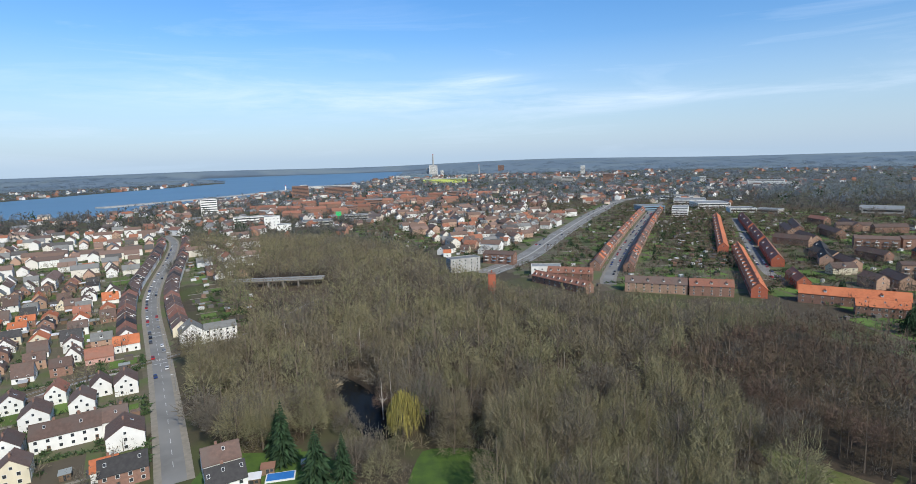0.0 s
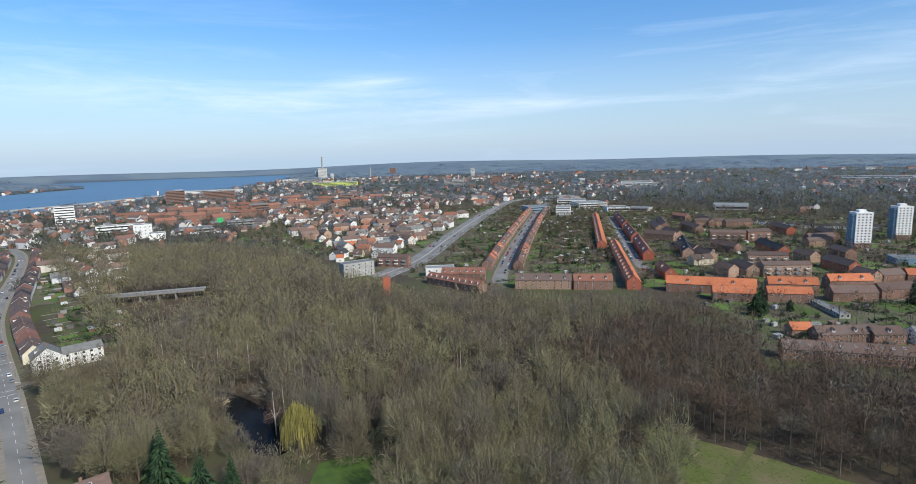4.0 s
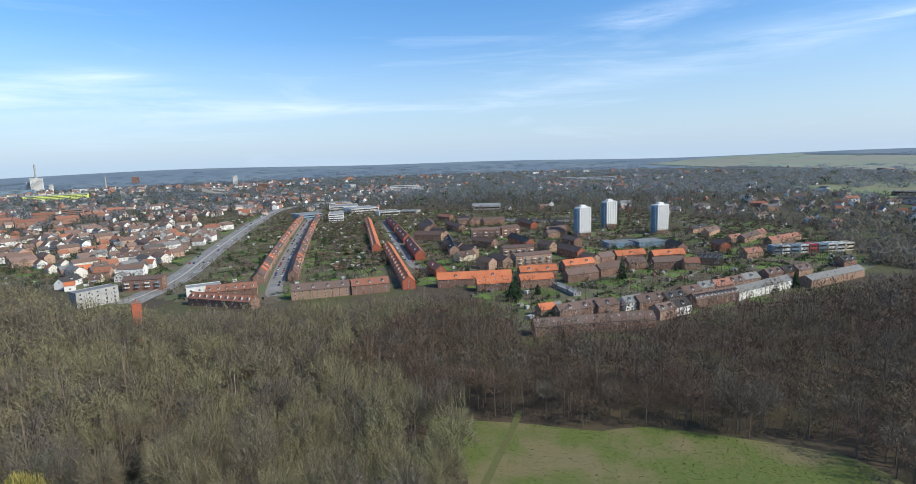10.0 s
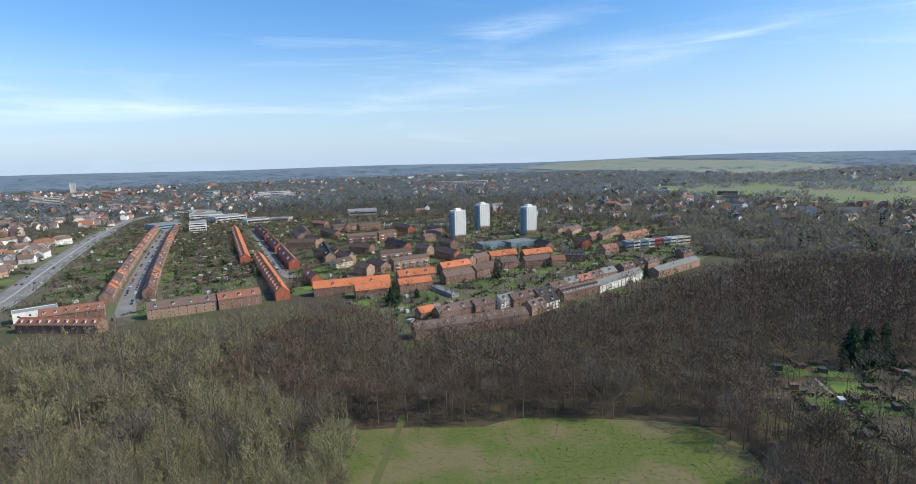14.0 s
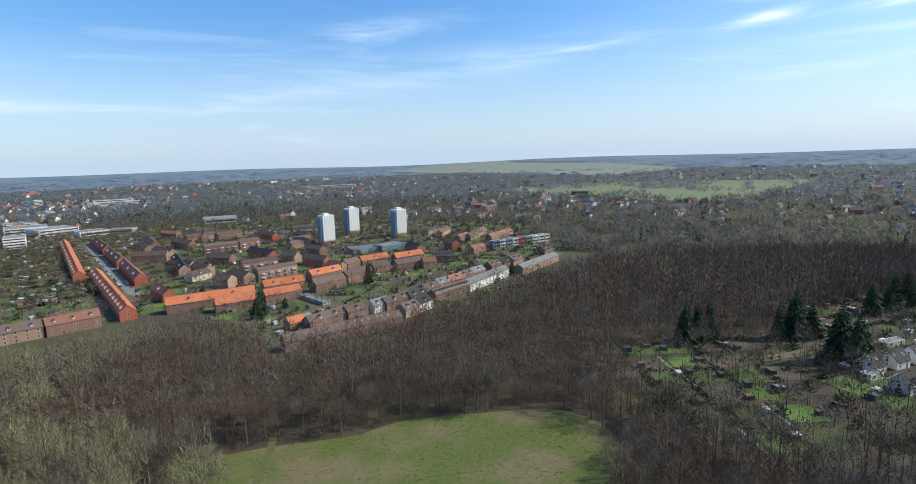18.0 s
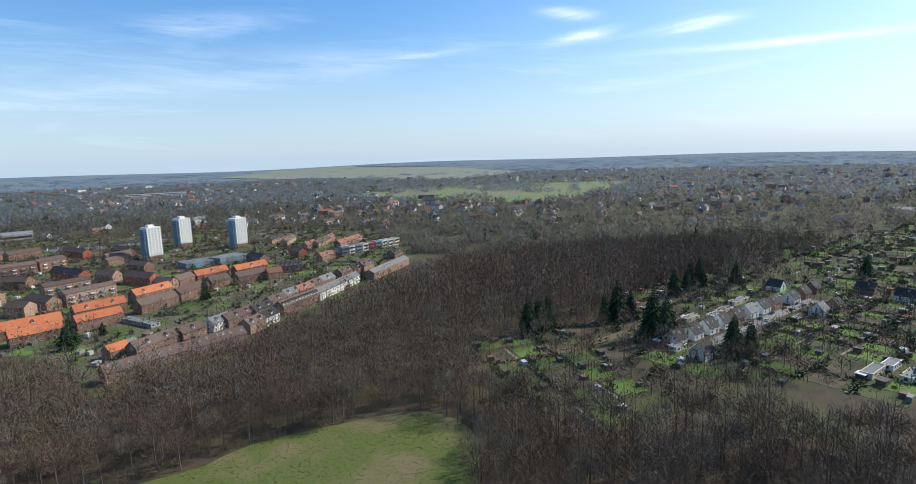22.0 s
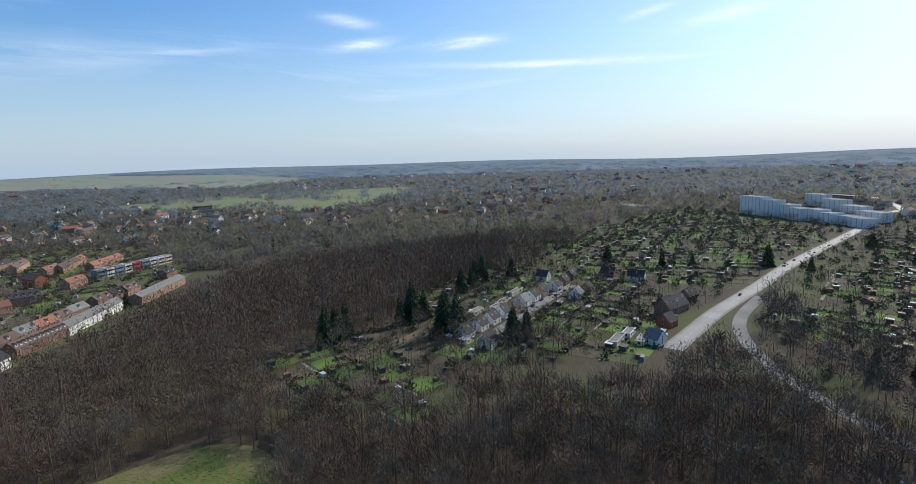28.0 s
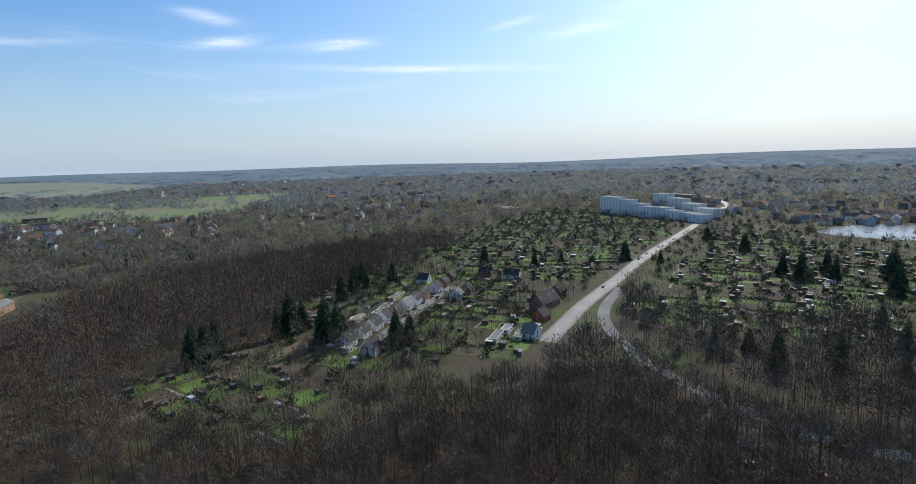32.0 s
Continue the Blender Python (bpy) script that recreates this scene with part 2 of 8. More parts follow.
M = {
    "ground": mat("leaf_litter_ground", (0.085, 0.068, 0.045), (0.06, 0.05, 0.032), 0.25, 0.95, 2.0, 0.5, c3=(0.075, 0.085, 0.03)),
    "litter": mat("brown_leaf_litter", (0.082, 0.061, 0.04), (0.055, 0.044, 0.029), 0.4, 0.95, 2.5, 0.6, c3=(0.075, 0.062, 0.032)),
    "grass": mat("meadow_grass", (0.08, 0.12, 0.022), (0.125, 0.135, 0.04), 0.7, 0.95, 3.0, 0.8, c3=(0.165, 0.145, 0.068), big=0.045),
    "lawn": mat("lawn_grass", (0.10, 0.17, 0.03), (0.07, 0.12, 0.03), 0.3, 0.95, 3.0, 0.4, vary=0.25),
    "field": mat("far_field_grass", (0.135, 0.19, 0.075), (0.17, 0.205, 0.09), 0.006, 0.95, c3=(0.20, 0.185, 0.12), big=0.0035),
    "garden": mat("garden_soil_and_grass", (0.118, 0.108, 0.066), (0.145, 0.122, 0.086), 0.3, 0.95, 1.5, 0.5, c3=(0.108, 0.132, 0.05), big=0.06),
    "worn": mat("worn_grass", (0.11, 0.105, 0.045), (0.10, 0.12, 0.035), 0.9, 0.95, 3.0, 0.6),
    "tussock": mat("grass_tussock_blades", (0.075, 0.12, 0.022), (0.15, 0.145, 0.055), 0.35, 0.95, island=0.3, c3=(0.17, 0.15, 0.075), big=0.045),
    "footway": mat("tan_footway", (0.30, 0.265, 0.215), (0.23, 0.21, 0.165), 0.5, 0.9, 4.0, 0.3),
    # field green paled and greyed, distance haze mixed into the colour
    "farfield": mat("haze_tinted_field", (0.22, 0.255, 0.185), (0.19, 0.22, 0.16), 0.006, 0.95, c3=(0.23, 0.22, 0.18), big=0.004),
    "dirt": mat("trodden_dirt", (0.17, 0.13, 0.08), (0.12, 0.10, 0.06), 0.5, 0.95, 3.0, 0.4),
    "asphalt": mat("worn_asphalt", (0.215, 0.21, 0.20), (0.16, 0.16, 0.153), 0.2, 0.6, 4.0, 0.2, c3=(0.245, 0.235, 0.215), big=0.05, spec=0.5),
    "oldasphalt": mat("old_dark_asphalt", (0.12, 0.115, 0.105), (0.085, 0.083, 0.078), 0.2, 0.9, 4.0, 0.2),
    "street": mat("grey_street_asphalt", (0.225, 0.22, 0.205), (0.175, 0.172, 0.162), 0.2, 0.9, 4.0, 0.2, c3=(0.25, 0.245, 0.228), big=0.05, spec=0.15),
    "paving": mat("grey_paving", (0.26, 0.235, 0.20), (0.18, 0.165, 0.14), 0.4, 0.85, 4.0, 0.2),
    "concrete": mat("pale_concrete", (0.42, 0.41, 0.38), (0.32, 0.31, 0.29), 0.3, 0.8, 3.0, 0.2),
    "paint": mat("white_road_paint", (0.7, 0.7, 0.68), (0.55, 0.55, 0.53), 1.0, 0.6),
    "white": mat("white_render", (0.78, 0.77, 0.73), (0.68, 0.67, 0.63), 0.3, 0.8, vary=0.06),
    "cream": mat("cream_render", (0.70, 0.63, 0.47), (0.6, 0.54, 0.40), 0.3, 0.8, vary=0.1),
    "pink": mat("pink_render", (0.55, 0.33, 0.28), (0.46, 0.28, 0.24), 0.3, 0.8),
    "brick": mat("red_brown_brick", (0.275, 0.16, 0.115), (0.21, 0.122, 0.092), 1.2, 0.9, 6.0, 0.3, vary=0.12),
    "brickl": mat("pale_brick", (0.40, 0.26, 0.18), (0.32, 0.21, 0.15), 1.2, 0.9, 6.0, 0.3, vary=0.12),
    "brickr": mat("orange_red_brick", (0.42, 0.13, 0.07), (0.34, 0.10, 0.06), 1.2, 0.9, 6.0, 0.3, vary=0.1),
    "orange": mat("orange_roof_tiles", (0.48, 0.155, 0.065), (0.37, 0.12, 0.055), 0.8, 0.75, 5.0, 0.4, vary=0.12, c3=(0.47, 0.16, 0.07), big=0.15),
    "redroof": mat("weathered_red_roof_tiles", (0.29, 0.125, 0.08), (0.22, 0.1, 0.068), 0.8, 0.8, 5.0, 0.4, vary=0.2, c3=(0.24, 0.125, 0.088), big=0.15),
    "brown": mat("brown_roof_tiles", (0.15, 0.098, 0.078), (0.11, 0.074, 0.06), 0.8, 0.8, 5.0, 0.4, vary=0.18, c3=(0.125, 0.095, 0.08), big=0.15),
    "dark": mat("dark_slate_roof", (0.06, 0.057, 0.055), (0.043, 0.041, 0.041), 0.8, 0.85, 5.0, 0.3, vary=0.3),
    "grey": mat("grey_roofing_felt", (0.24, 0.25, 0.245), (0.18, 0.19, 0.19), 0.4, 0.85, 4.0, 0.2, vary=0.2),
    "greyroof": mat("grey_fibre_cement_roof", (0.20, 0.20, 0.185), (0.155, 0.155, 0.145), 0.5, 0.8, 4.0, 0.2, vary=0.1),
    "glass": mat("window_glass", (0.03, 0.035, 0.04), (0.05, 0.055, 0.06), 0.3, 0.08, spec=0.6),
    "frame": mat("white_window_frame", (0.75, 0.75, 0.73), None, 2.0, 0.5),
    "wood": mat("weathered_wood", (0.22, 0.15, 0.09), (0.15, 0.10, 0.07), 1.5, 0.85, 6.0, 0.3, vary=0.3),
    "metal": mat("galvanised_metal", (0.45, 0.46, 0.47), (0.36, 0.37, 0.38), 1.0, 0.45, metal=0.7),
    "blue": mat("blue_panel", (0.06, 0.16, 0.38), (0.05, 0.13, 0.30), 0.5, 0.5),
    "bluegrey": mat("blue_grey_panel", (0.22, 0.32, 0.40), (0.16, 0.24, 0.31), 0.3, 0.6, vary=0.15),
    "green": mat("bright_green_panel", (0.05, 0.55, 0.16), (0.04, 0.45, 0.12), 0.3, 0.6),
    "yellow": mat("yellow_green_panel", (0.65, 0.72, 0.18), (0.55, 0.62, 0.15), 0.05, 0.6),
    "redpaint": mat("red_panel", (0.5, 0.05, 0.05), (0.4, 0.05, 0.05), 0.3, 0.6),
    "bark": mat("grey_brown_bark", (0.17, 0.135, 0.10), (0.115, 0.09, 0.07), 1.5, 0.95, vary=0.25),
    "birch": mat("pale_birch_bark", (0.52, 0.48, 0.42), (0.3, 0.26, 0.22), 1.2, 0.85),
    "twig": mat("bare_twigs", (0.192, 0.164, 0.102), (0.148, 0.125, 0.079), 0.06, 0.9, island=0.2, c3=(0.212, 0.192, 0.104), big=0.02),
    "twigb": mat("brown_bare_twigs", (0.114, 0.082, 0.055), (0.086, 0.062, 0.042), 0.06, 0.9, island=0.2, c3=(0.12, 0.094, 0.058), big=0.03),
    "twigg": mat("olive_budding_twigs", (0.212, 0.196, 0.105), (0.168, 0.156, 0.085), 0.06, 0.9, island=0.2),
    "twigr": mat("reddish_bare_twigs", (0.14, 0.093, 0.068), (0.11, 0.074, 0.055), 0.06, 0.9, island=0.2),
    "twigs": mat("grey_bare_twigs", (0.155, 0.136, 0.104), (0.12, 0.105, 0.08), 0.06, 0.9, island=0.2),
    "willow": mat("yellow_willow_shoots", (0.36, 0.31, 0.085), (0.25, 0.22, 0.065), 0.4, 0.85, island=0.3),
    "needle": mat("dark_spruce_needles", (0.034, 0.066, 0.027), (0.023, 0.046, 0.02), 0.6, 0.9, island=0.35),
    "bush": mat("evergreen_hedge_leaves", (0.06, 0.095, 0.035), (0.042, 0.07, 0.028), 0.8, 0.9, island=0.3),
    "reed": mat("dry_reed", (0.5, 0.42, 0.28), (0.38, 0.31, 0.2), 1.0, 0.9, island=0.3),
    # three tiers of distant woods, paler and bluer outwards: aerial haze in the colour
    "midwood": mat("haze_tinted_bare_woods", (0.255, 0.272, 0.28), (0.215, 0.232, 0.24), 0.008, 0.95, island=0.18, c3=(0.225, 0.25, 0.24), big=0.004),
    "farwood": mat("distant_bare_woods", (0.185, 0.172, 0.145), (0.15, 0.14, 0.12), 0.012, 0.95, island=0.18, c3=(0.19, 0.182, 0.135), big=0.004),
    "horizonwood": mat("haze_tinted_horizon", (0.235, 0.285, 0.33), (0.20, 0.25, 0.295), 0.004, 0.95, island=0.12, c3=(0.26, 0.305, 0.325), big=0.0025),
    "tyre": mat("black_rubber", (0.02, 0.02, 0.02), None, 3, 0.8),
    "tarp": mat("blue_pool_cover", (0.04, 0.16, 0.45), (0.05, 0.2, 0.5), 0.5, 0.4),
}
M["carpaint"] = ramp_mat("car_paint", [(0.02, 0.02, 0.025), (0.6, 0.6, 0.6), (0.25, 0.26, 0.28), (0.03, 0.05, 0.15), (0.75, 0.75, 0.75), (0.35, 0.02, 0.02), (0.08, 0.08, 0.09)], 0.25, by="object")
M["farwall"] = ramp_mat("distant_walls", [(0.7, 0.68, 0.63), (0.30, 0.15, 0.10), (0.6, 0.5, 0.4), (0.75, 0.74, 0.72), (0.36, 0.2, 0.14), (0.5, 0.48, 0.45)])
M["farroof"] = ramp_mat("distant_roofs", [(0.16, 0.11, 0.09), (0.30, 0.13, 0.08), (0.12, 0.10, 0.095), (0.22, 0.12, 0.09), (0.2, 0.2, 0.2), (0.15, 0.10, 0.085), (0.13, 0.12, 0.12), (0.24, 0.16, 0.13)])
M["suburbroof"] = ramp_mat("suburb_roofs", [(0.19, 0.13, 0.105), (0.15, 0.105, 0.085), (0.10, 0.095, 0.09), (0.22, 0.15, 0.12), (0.2, 0.2, 0.19), (0.17, 0.115, 0.09), (0.30, 0.13, 0.08), (0.13, 0.095, 0.08)])
M["suburbwall"] = ramp_mat("suburb_walls", [(0.75, 0.74, 0.7), (0.7, 0.66, 0.58), (0.78, 0.77, 0.74), (0.45, 0.3, 0.22), (0.72, 0.7, 0.66)])
M["shedroof"] = ramp_mat("shed_roofs", [(0.45, 0.45, 0.44), (0.12, 0.11, 0.10), (0.7, 0.7, 0.7), (0.28, 0.15, 0.10), (0.3, 0.32, 0.3), (0.18, 0.13, 0.1)], by="object")
water = mat("fjord_water", (0.10, 0.185, 0.275), (0.085, 0.165, 0.25), 0.004, 0.45, 0.25, 0.6, spec=0.3)
M["water"] = water
for k in ("farwood", "midwood", "horizonwood"):  # thin twig masses let part of the light through
    nt = M[k].node_tree
    b = nt.nodes["Principled BSDF"]
    thin = nt.nodes.new("ShaderNodeBsdfTranslucent")
    nt.links.new(b.inputs["Base Color"].links[0].from_socket, thin.inputs["Color"])
    both = nt.nodes.new("ShaderNodeMixShader")
    both.inputs[0].default_value = 0.55
    nt.links.new(b.outputs[0], both.inputs[1])
    nt.links.new(thin.outputs[0], both.inputs[2])
    nt.links.new(both.outputs[0], nt.nodes["Material Output"].inputs["Surface"])
M["pond"] = mat("dark_pond_water", (0.012, 0.013, 0.011), (0.01, 0.01, 0.009), 0.1, 0.15, 1.5, 0.04, spec=0.06)
M["lake"] = mat("glittering_lake_water", (0.06, 0.11, 0.15), (0.05, 0.09, 0.13), 0.01, 0.22, 0.4, 0.3, spec=0.6)

# ---- mesh helpers ----


def fast_mesh(name, verts, faces, mats, index=None):
    """A mesh from an array of points and an array of equal-sided faces."""
    verts, faces = np.asarray(verts, np.float32), np.asarray(faces, np.int32)
    me = bpy.data.meshes.new(name)
    n = faces.shape[1]
    me.vertices.add(len(verts))
    me.vertices.foreach_set("co", verts.ravel())
    me.loops.add(faces.size)
    me.loops.foreach_set("vertex_index", faces.ravel())
    me.polygons.add(len(faces))
    me.polygons.foreach_set("loop_start", np.arange(0, faces.size, n, dtype=np.int32))
    if index is not None:
        me.polygons.foreach_set("material_index", np.asarray(index, np.int32))
    for m in mats:
        me.materials.append(M[m])
    me.update(calc_edges=True)
    me.validate()
    me.shade_flat()
    return me


def mesh_of(name, bm, *mats):
    me = bpy.data.meshes.new(name)
    bm.normal_update()
    bm.to_mesh(me)
    bm.free()
    for m in mats:
        me.materials.append(M[m])
    return me


def part(name, me, parent, m=None, label=""):
    ob = new(name, me)
    ob.parent = parent
    if m is not None:
        ob.matrix_basis = m
    return tagged(ob, label)


def thing(name, m, label, category, group="", kind=""):
    ob = new(name)
    ob.empty_display_size = 0.5
    ob.matrix_basis = m
    return tagged(ob, label, category, group, kind)


def slab(pts, z0, z1):
    """A prism over a plan outline."""
    bm = bmesh.new()
    lo = [bm.verts.new((x, y, z0)) for x, y in pts]
    hi = [bm.verts.new((x, y, z1)) for x, y in pts]
    n = len(pts)
    for i in range(n):
        bm.faces.new((lo[i], lo[(i + 1) % n], hi[(i + 1) % n], hi[i]))
    bm.faces.new(hi)
    bm.faces.new(lo[::-1])
    bmesh.ops.recalc_face_normals(bm, faces=bm.faces)
    return bm


def add_box(bm, x0, x1, y0, y1, z0, z1, mi=0):
    v = [bm.verts.new(p) for p in ((x0, y0, z0), (x1, y0, z0), (x1, y1, z0), (x0, y1, z0), (x0, y0, z1), (x1, y0, z1), (x1, y1, z1), (x0, y1, z1))]
    for f in ((3, 2, 1, 0), (4, 5, 6, 7), (0, 1, 5, 4), (1, 2, 6, 5), (2, 3, 7, 6), (3, 0, 4, 7)):
        bm.faces.new([v[i] for i in f]).material_index = mi


def box_mesh(name, dims, *mats):
    bm = bmesh.new()
    add_box(bm, *dims)
    return mesh_of(name, bm, *mats)


CACHE = {}


def cached(key, make):
    if key not in CACHE:
        CACHE[key] = make()
    return CACHE[key]


def inside(poly, x, y):
    """Which of the points lie within the outline."""
    x, y = np.asarray(x, float), np.asarray(y, float)
    hit = np.zeros(x.shape, bool)
    n = len(poly)
    for i in range(n):
        (ax, ay), (bx, by) = poly[i], poly[(i + 1) % n]
        if ay == by:
            continue
        c = ((ay > y) != (by > y)) & (x < (bx - ax) * (y - ay) / (by - ay) + ax)
        hit ^= c
    return hit


def near_line(line, x, y, d):
    x, y = np.asarray(x, float), np.asarray(y, float)
    hit = np.zeros(x.shape, bool)
    for (ax, ay), (bx, by) in zip(line, line[1:]):
        l2 = (bx - ax) ** 2 + (by - ay) ** 2
        s = np.clip(((x - ax) * (bx - ax) + (y - ay) * (by - ay)) / l2, 0, 1)
        hit |= (x - ax - s * (bx - ax)) ** 2 + (y - ay - s * (by - ay)) ** 2 < d * d
    return hit


def smooth_line(pts, step=8.0):
    """A rounded way through the points (Catmull-Rom)."""
    out = []
    p = [Vector(q) for q in pts]
    p = [p[0] * 2 - p[1]] + p + [p[-1] * 2 - p[-2]]
    for a, b, c, d in zip(p, p[1:], p[2:], p[3:]):
        n = max(2, int((c - b).length / step))
        for i in range(n):
            s = i / n
            out.append(0.5 * (2 * b + (c - a) * s + (2 * a - 5 * b + 4 * c - d) * s * s + (3 * b - a - 3 * c + d) * s ** 3))
    return out + [p[-2]]


def ribbon(pts, left, right, z0, z1, mats, name):
    """A strip along a way, from left to right of it, with edges of real thickness."""
    p = [Vector(q) for q in pts]
    v, f = [], []
    for i, q in enumerate(p):
        d = (p[min(i + 1, len(p) - 1)] - p[max(i - 1, 0)]).normalized()
        s = Vector((d.y, -d.x))
        for o, z in ((left, z0), (left, z1), (right, z1), (right, z0)):
            w = q + s * o
            v.append((w.x, w.y, z))
    for i in range(len(p) - 1):
        a, b = 4 * i, 4 * i + 4
        for k in range(3):
            f.append((a + k, a + k + 1, b + k + 1, b + k))
    return fast_mesh(name, v, np.array(f)[:, ::-1], mats)


# ---- plants ----


def blades(base, tip, width, rng):
    """Slender triangles from base points to tips."""
    base, tip = np.asarray(base), np.asarray(tip)
    d = tip - base
    side = np.cross(d, rng.normal(size=d.shape))
    side /= np.linalg.norm(side, axis=1)[:, None] + 1e-9
    w = np.asarray(width).reshape(-1, 1) * 0.5
    v = np.stack([base - side * w, base + side * w, tip], 1).reshape(-1, 3)
    return v, np.arange(len(v)).reshape(-1, 3)


def rod(a, b, r0, r1, sides=5):
    a, b = np.array(a, float), np.array(b, float)
    d = (b - a) / (np.linalg.norm(b - a) + 1e-9)
    u = np.cross(d, (0.3, 0.9, 0.1) if abs(d[2]) > 0.5 else (0, 0, 1))
    u /= np.linalg.norm(u)
    w = np.cross(d, u)
    ang = np.arange(sides) * 2 * np.pi / sides
    ring = np.cos(ang)[:, None] * u + np.sin(ang)[:, None] * w
    v = np.vstack([a + ring * r0, b + ring * r1])
    f = []
    for i in range(sides):
        j = (i + 1) % sides
        f += [(i, j, sides + j), (i, sides + j, sides + i)]
    return v, np.array(f)


def join(pieces):
    vs, fs, n = [], [], 0
    for v, f in pieces:
        vs.append(v)
        fs.append(np.asarray(f) + n)
        n += len(v)
    return np.vstack(vs), np.vstack(fs)


def bare_tree(seed, h, spread, twigs, limbs=9, low=0.35, width=0.09, sides=5, girth=0.014, limb=1.0, boughs=40):
    """Arrays of a leafless tree: trunk and rising limbs; boughs and fine twigs fanning out into an uneven domed crown."""
    rng = np.random.default_rng(seed)
    h, spread, width = h * 1.33, spread * 1.33, width * 1.33
    lean = rng.normal(0, 0.03, 2) * h
    def axis(s):
        return np.array([lean[0] * s * s, lean[1] * s * s, h * s])
    foot = axis(max(low, 0.12))
    high = h - foot[2]
    wood = [rod((0, 0, -0.3), axis(0.35), girth * h, 0.72 * girth * h, sides), rod(axis(0.35), axis(0.85), 0.72 * girth * h, 0.003 * h, sides)]
    def shell(u):
        """The crown's outline from its foot, in the given directions."""
        lump = 1 + 0.17 * np.sin(u[:, 0] * 4.1 + seed) * np.cos(u[:, 1] * 3.7 + 2 * seed) + 0.10 * np.sin(u[:, 2] * 7 + u[:, 0] * 6 + seed)
        flat = np.hypot(u[:, 0], u[:, 1])
        return lump / np.sqrt((flat / (1.12 * spread)) ** 2 + (u[:, 2] / high) ** 2)
    def fan(n, least):
        a, z = rng.random(n) * 6.283, least + (0.97 - least) * rng.random(n)
        f = np.sqrt(1 - z * z) * 1.0
        u = np.stack([np.cos(a) * f, np.sin(a) * f, z], 1)
        return u / np.linalg.norm(u, axis=1)[:, None]
    u = fan(limbs, 0.45)
    for d, q in zip(u, shell(u)):
        a = axis(max(low, 0.1) * (0.9 + 0.5 * rng.random()))
        b = foot + d * q * 0.86
        mid = a + (b - a) * 0.5 + np.array([d[0], d[1], -0.3]) * spread * 0.10
        wood += [rod(a, mid, 0.0042 * h * limb, 0.0026 * h * limb, 3), rod(mid, b, 0.0026 * h * limb, 0.0008 * h * limb, 3)]
    u = fan(boughs, 0.18)
    q = shell(u)[:, None]
    base = [foot + u * q * rng.uniform(0.12, 0.4, (boughs, 1))]
    tip = [foot + u * q * rng.uniform(0.75, 0.95, (boughs, 1)) + np.array([0, 0, 0.03 * h])]
    wid = [np.full(boughs, width * 0.8)]
    u = fan(twigs, 0.08)
    q = shell(u)[:, None]
    p = foot + u * q * (0.5 + 0.46 * rng.random((twigs, 1)) ** 0.5)
    d = u * 0.7 + rng.normal(0, 0.55, (twigs, 3)) + np.array([0, 0, 0.15])
    base.append(p)
    tip.append(p + d * (spread * (0.13 + 0.2 * rng.random((twigs, 1)))))
    wid.append(width * (0.5 + 0.9 * rng.random(twigs)))
    return join(wood), blades(np.vstack(base), np.vstack(tip), np.concatenate(wid), rng)


def spruce(seed, h, r, tiers=24, per=19):
    h, r = h * 1.33, r * 1.33
    rng = np.random.default_rng(seed)
    base, tip, wid = [], [], []
    for i in range(tiers):
        s = i / (tiers - 1)
        z = h * (0.08 + 0.9 * s)
        reach = r * (1 - s) ** 0.85 + 0.15
        n = max(5, int(per * (1 - 0.55 * s)))
        ang = rng.random() * 6.28 + np.arange(n) * 6.283 / n + rng.normal(0, 0.15, n)
        l = reach * (0.75 + 0.4 * rng.random(n))
        for k in range(3):
            f = (0.0, 0.3, 0.55)[k]
            spread_a = ang + rng.normal(0, 0.22, n) * (k > 0)
            base.append(np.stack([np.cos(ang) * l * f, np.sin(ang) * l * f, np.full(n, z) - 0.10 * l * f], 1))
            tip.append(np.stack([np.cos(spread_a) * l * (f + 0.5), np.sin(spread_a) * l * (f + 0.5), z - (0.25 + 0.2 * rng.random(n)) * l * (f + 0.5)], 1))
            wid.append(np.full(n, 0.2 * reach + 0.2))
    base.append([[0, 0, h * 0.93]] * 4)
    tip.append([[0, 0, h * 1.0]] * 4)
    wid.append(np.full(4, 0.4))
    return rod((0, 0, -0.3), (0, 0, h * 0.9), 0.014 * h, 0.02, 6), blades(np.vstack(base), np.vstack(tip), np.concatenate(wid), rng)


def clump(seed, r, h, n, size, up=0.4):
    """A leafy or twiggy mass: many small triangles in an uneven dome."""
    rng = np.random.default_rng(seed)
    q = rng.normal(size=(n, 3))
    q /= np.linalg.norm(q, axis=1)[:, None]
    q[:, 2] = np.abs(q[:, 2])
    lump = 1 + 0.25 * np.sin(q[:, 0] * 5 + seed) * np.cos(q[:, 1] * 4 + seed * 2)
    p = q * np.array([r, r, h]) * (lump * rng.random(n) ** 0.3)[:, None]
    t = p + (rng.normal(size=(n, 3)) + q * up + np.array([0, 0, up])) * size
    return blades(p, t, np.full(n, size * 0.9), rng)


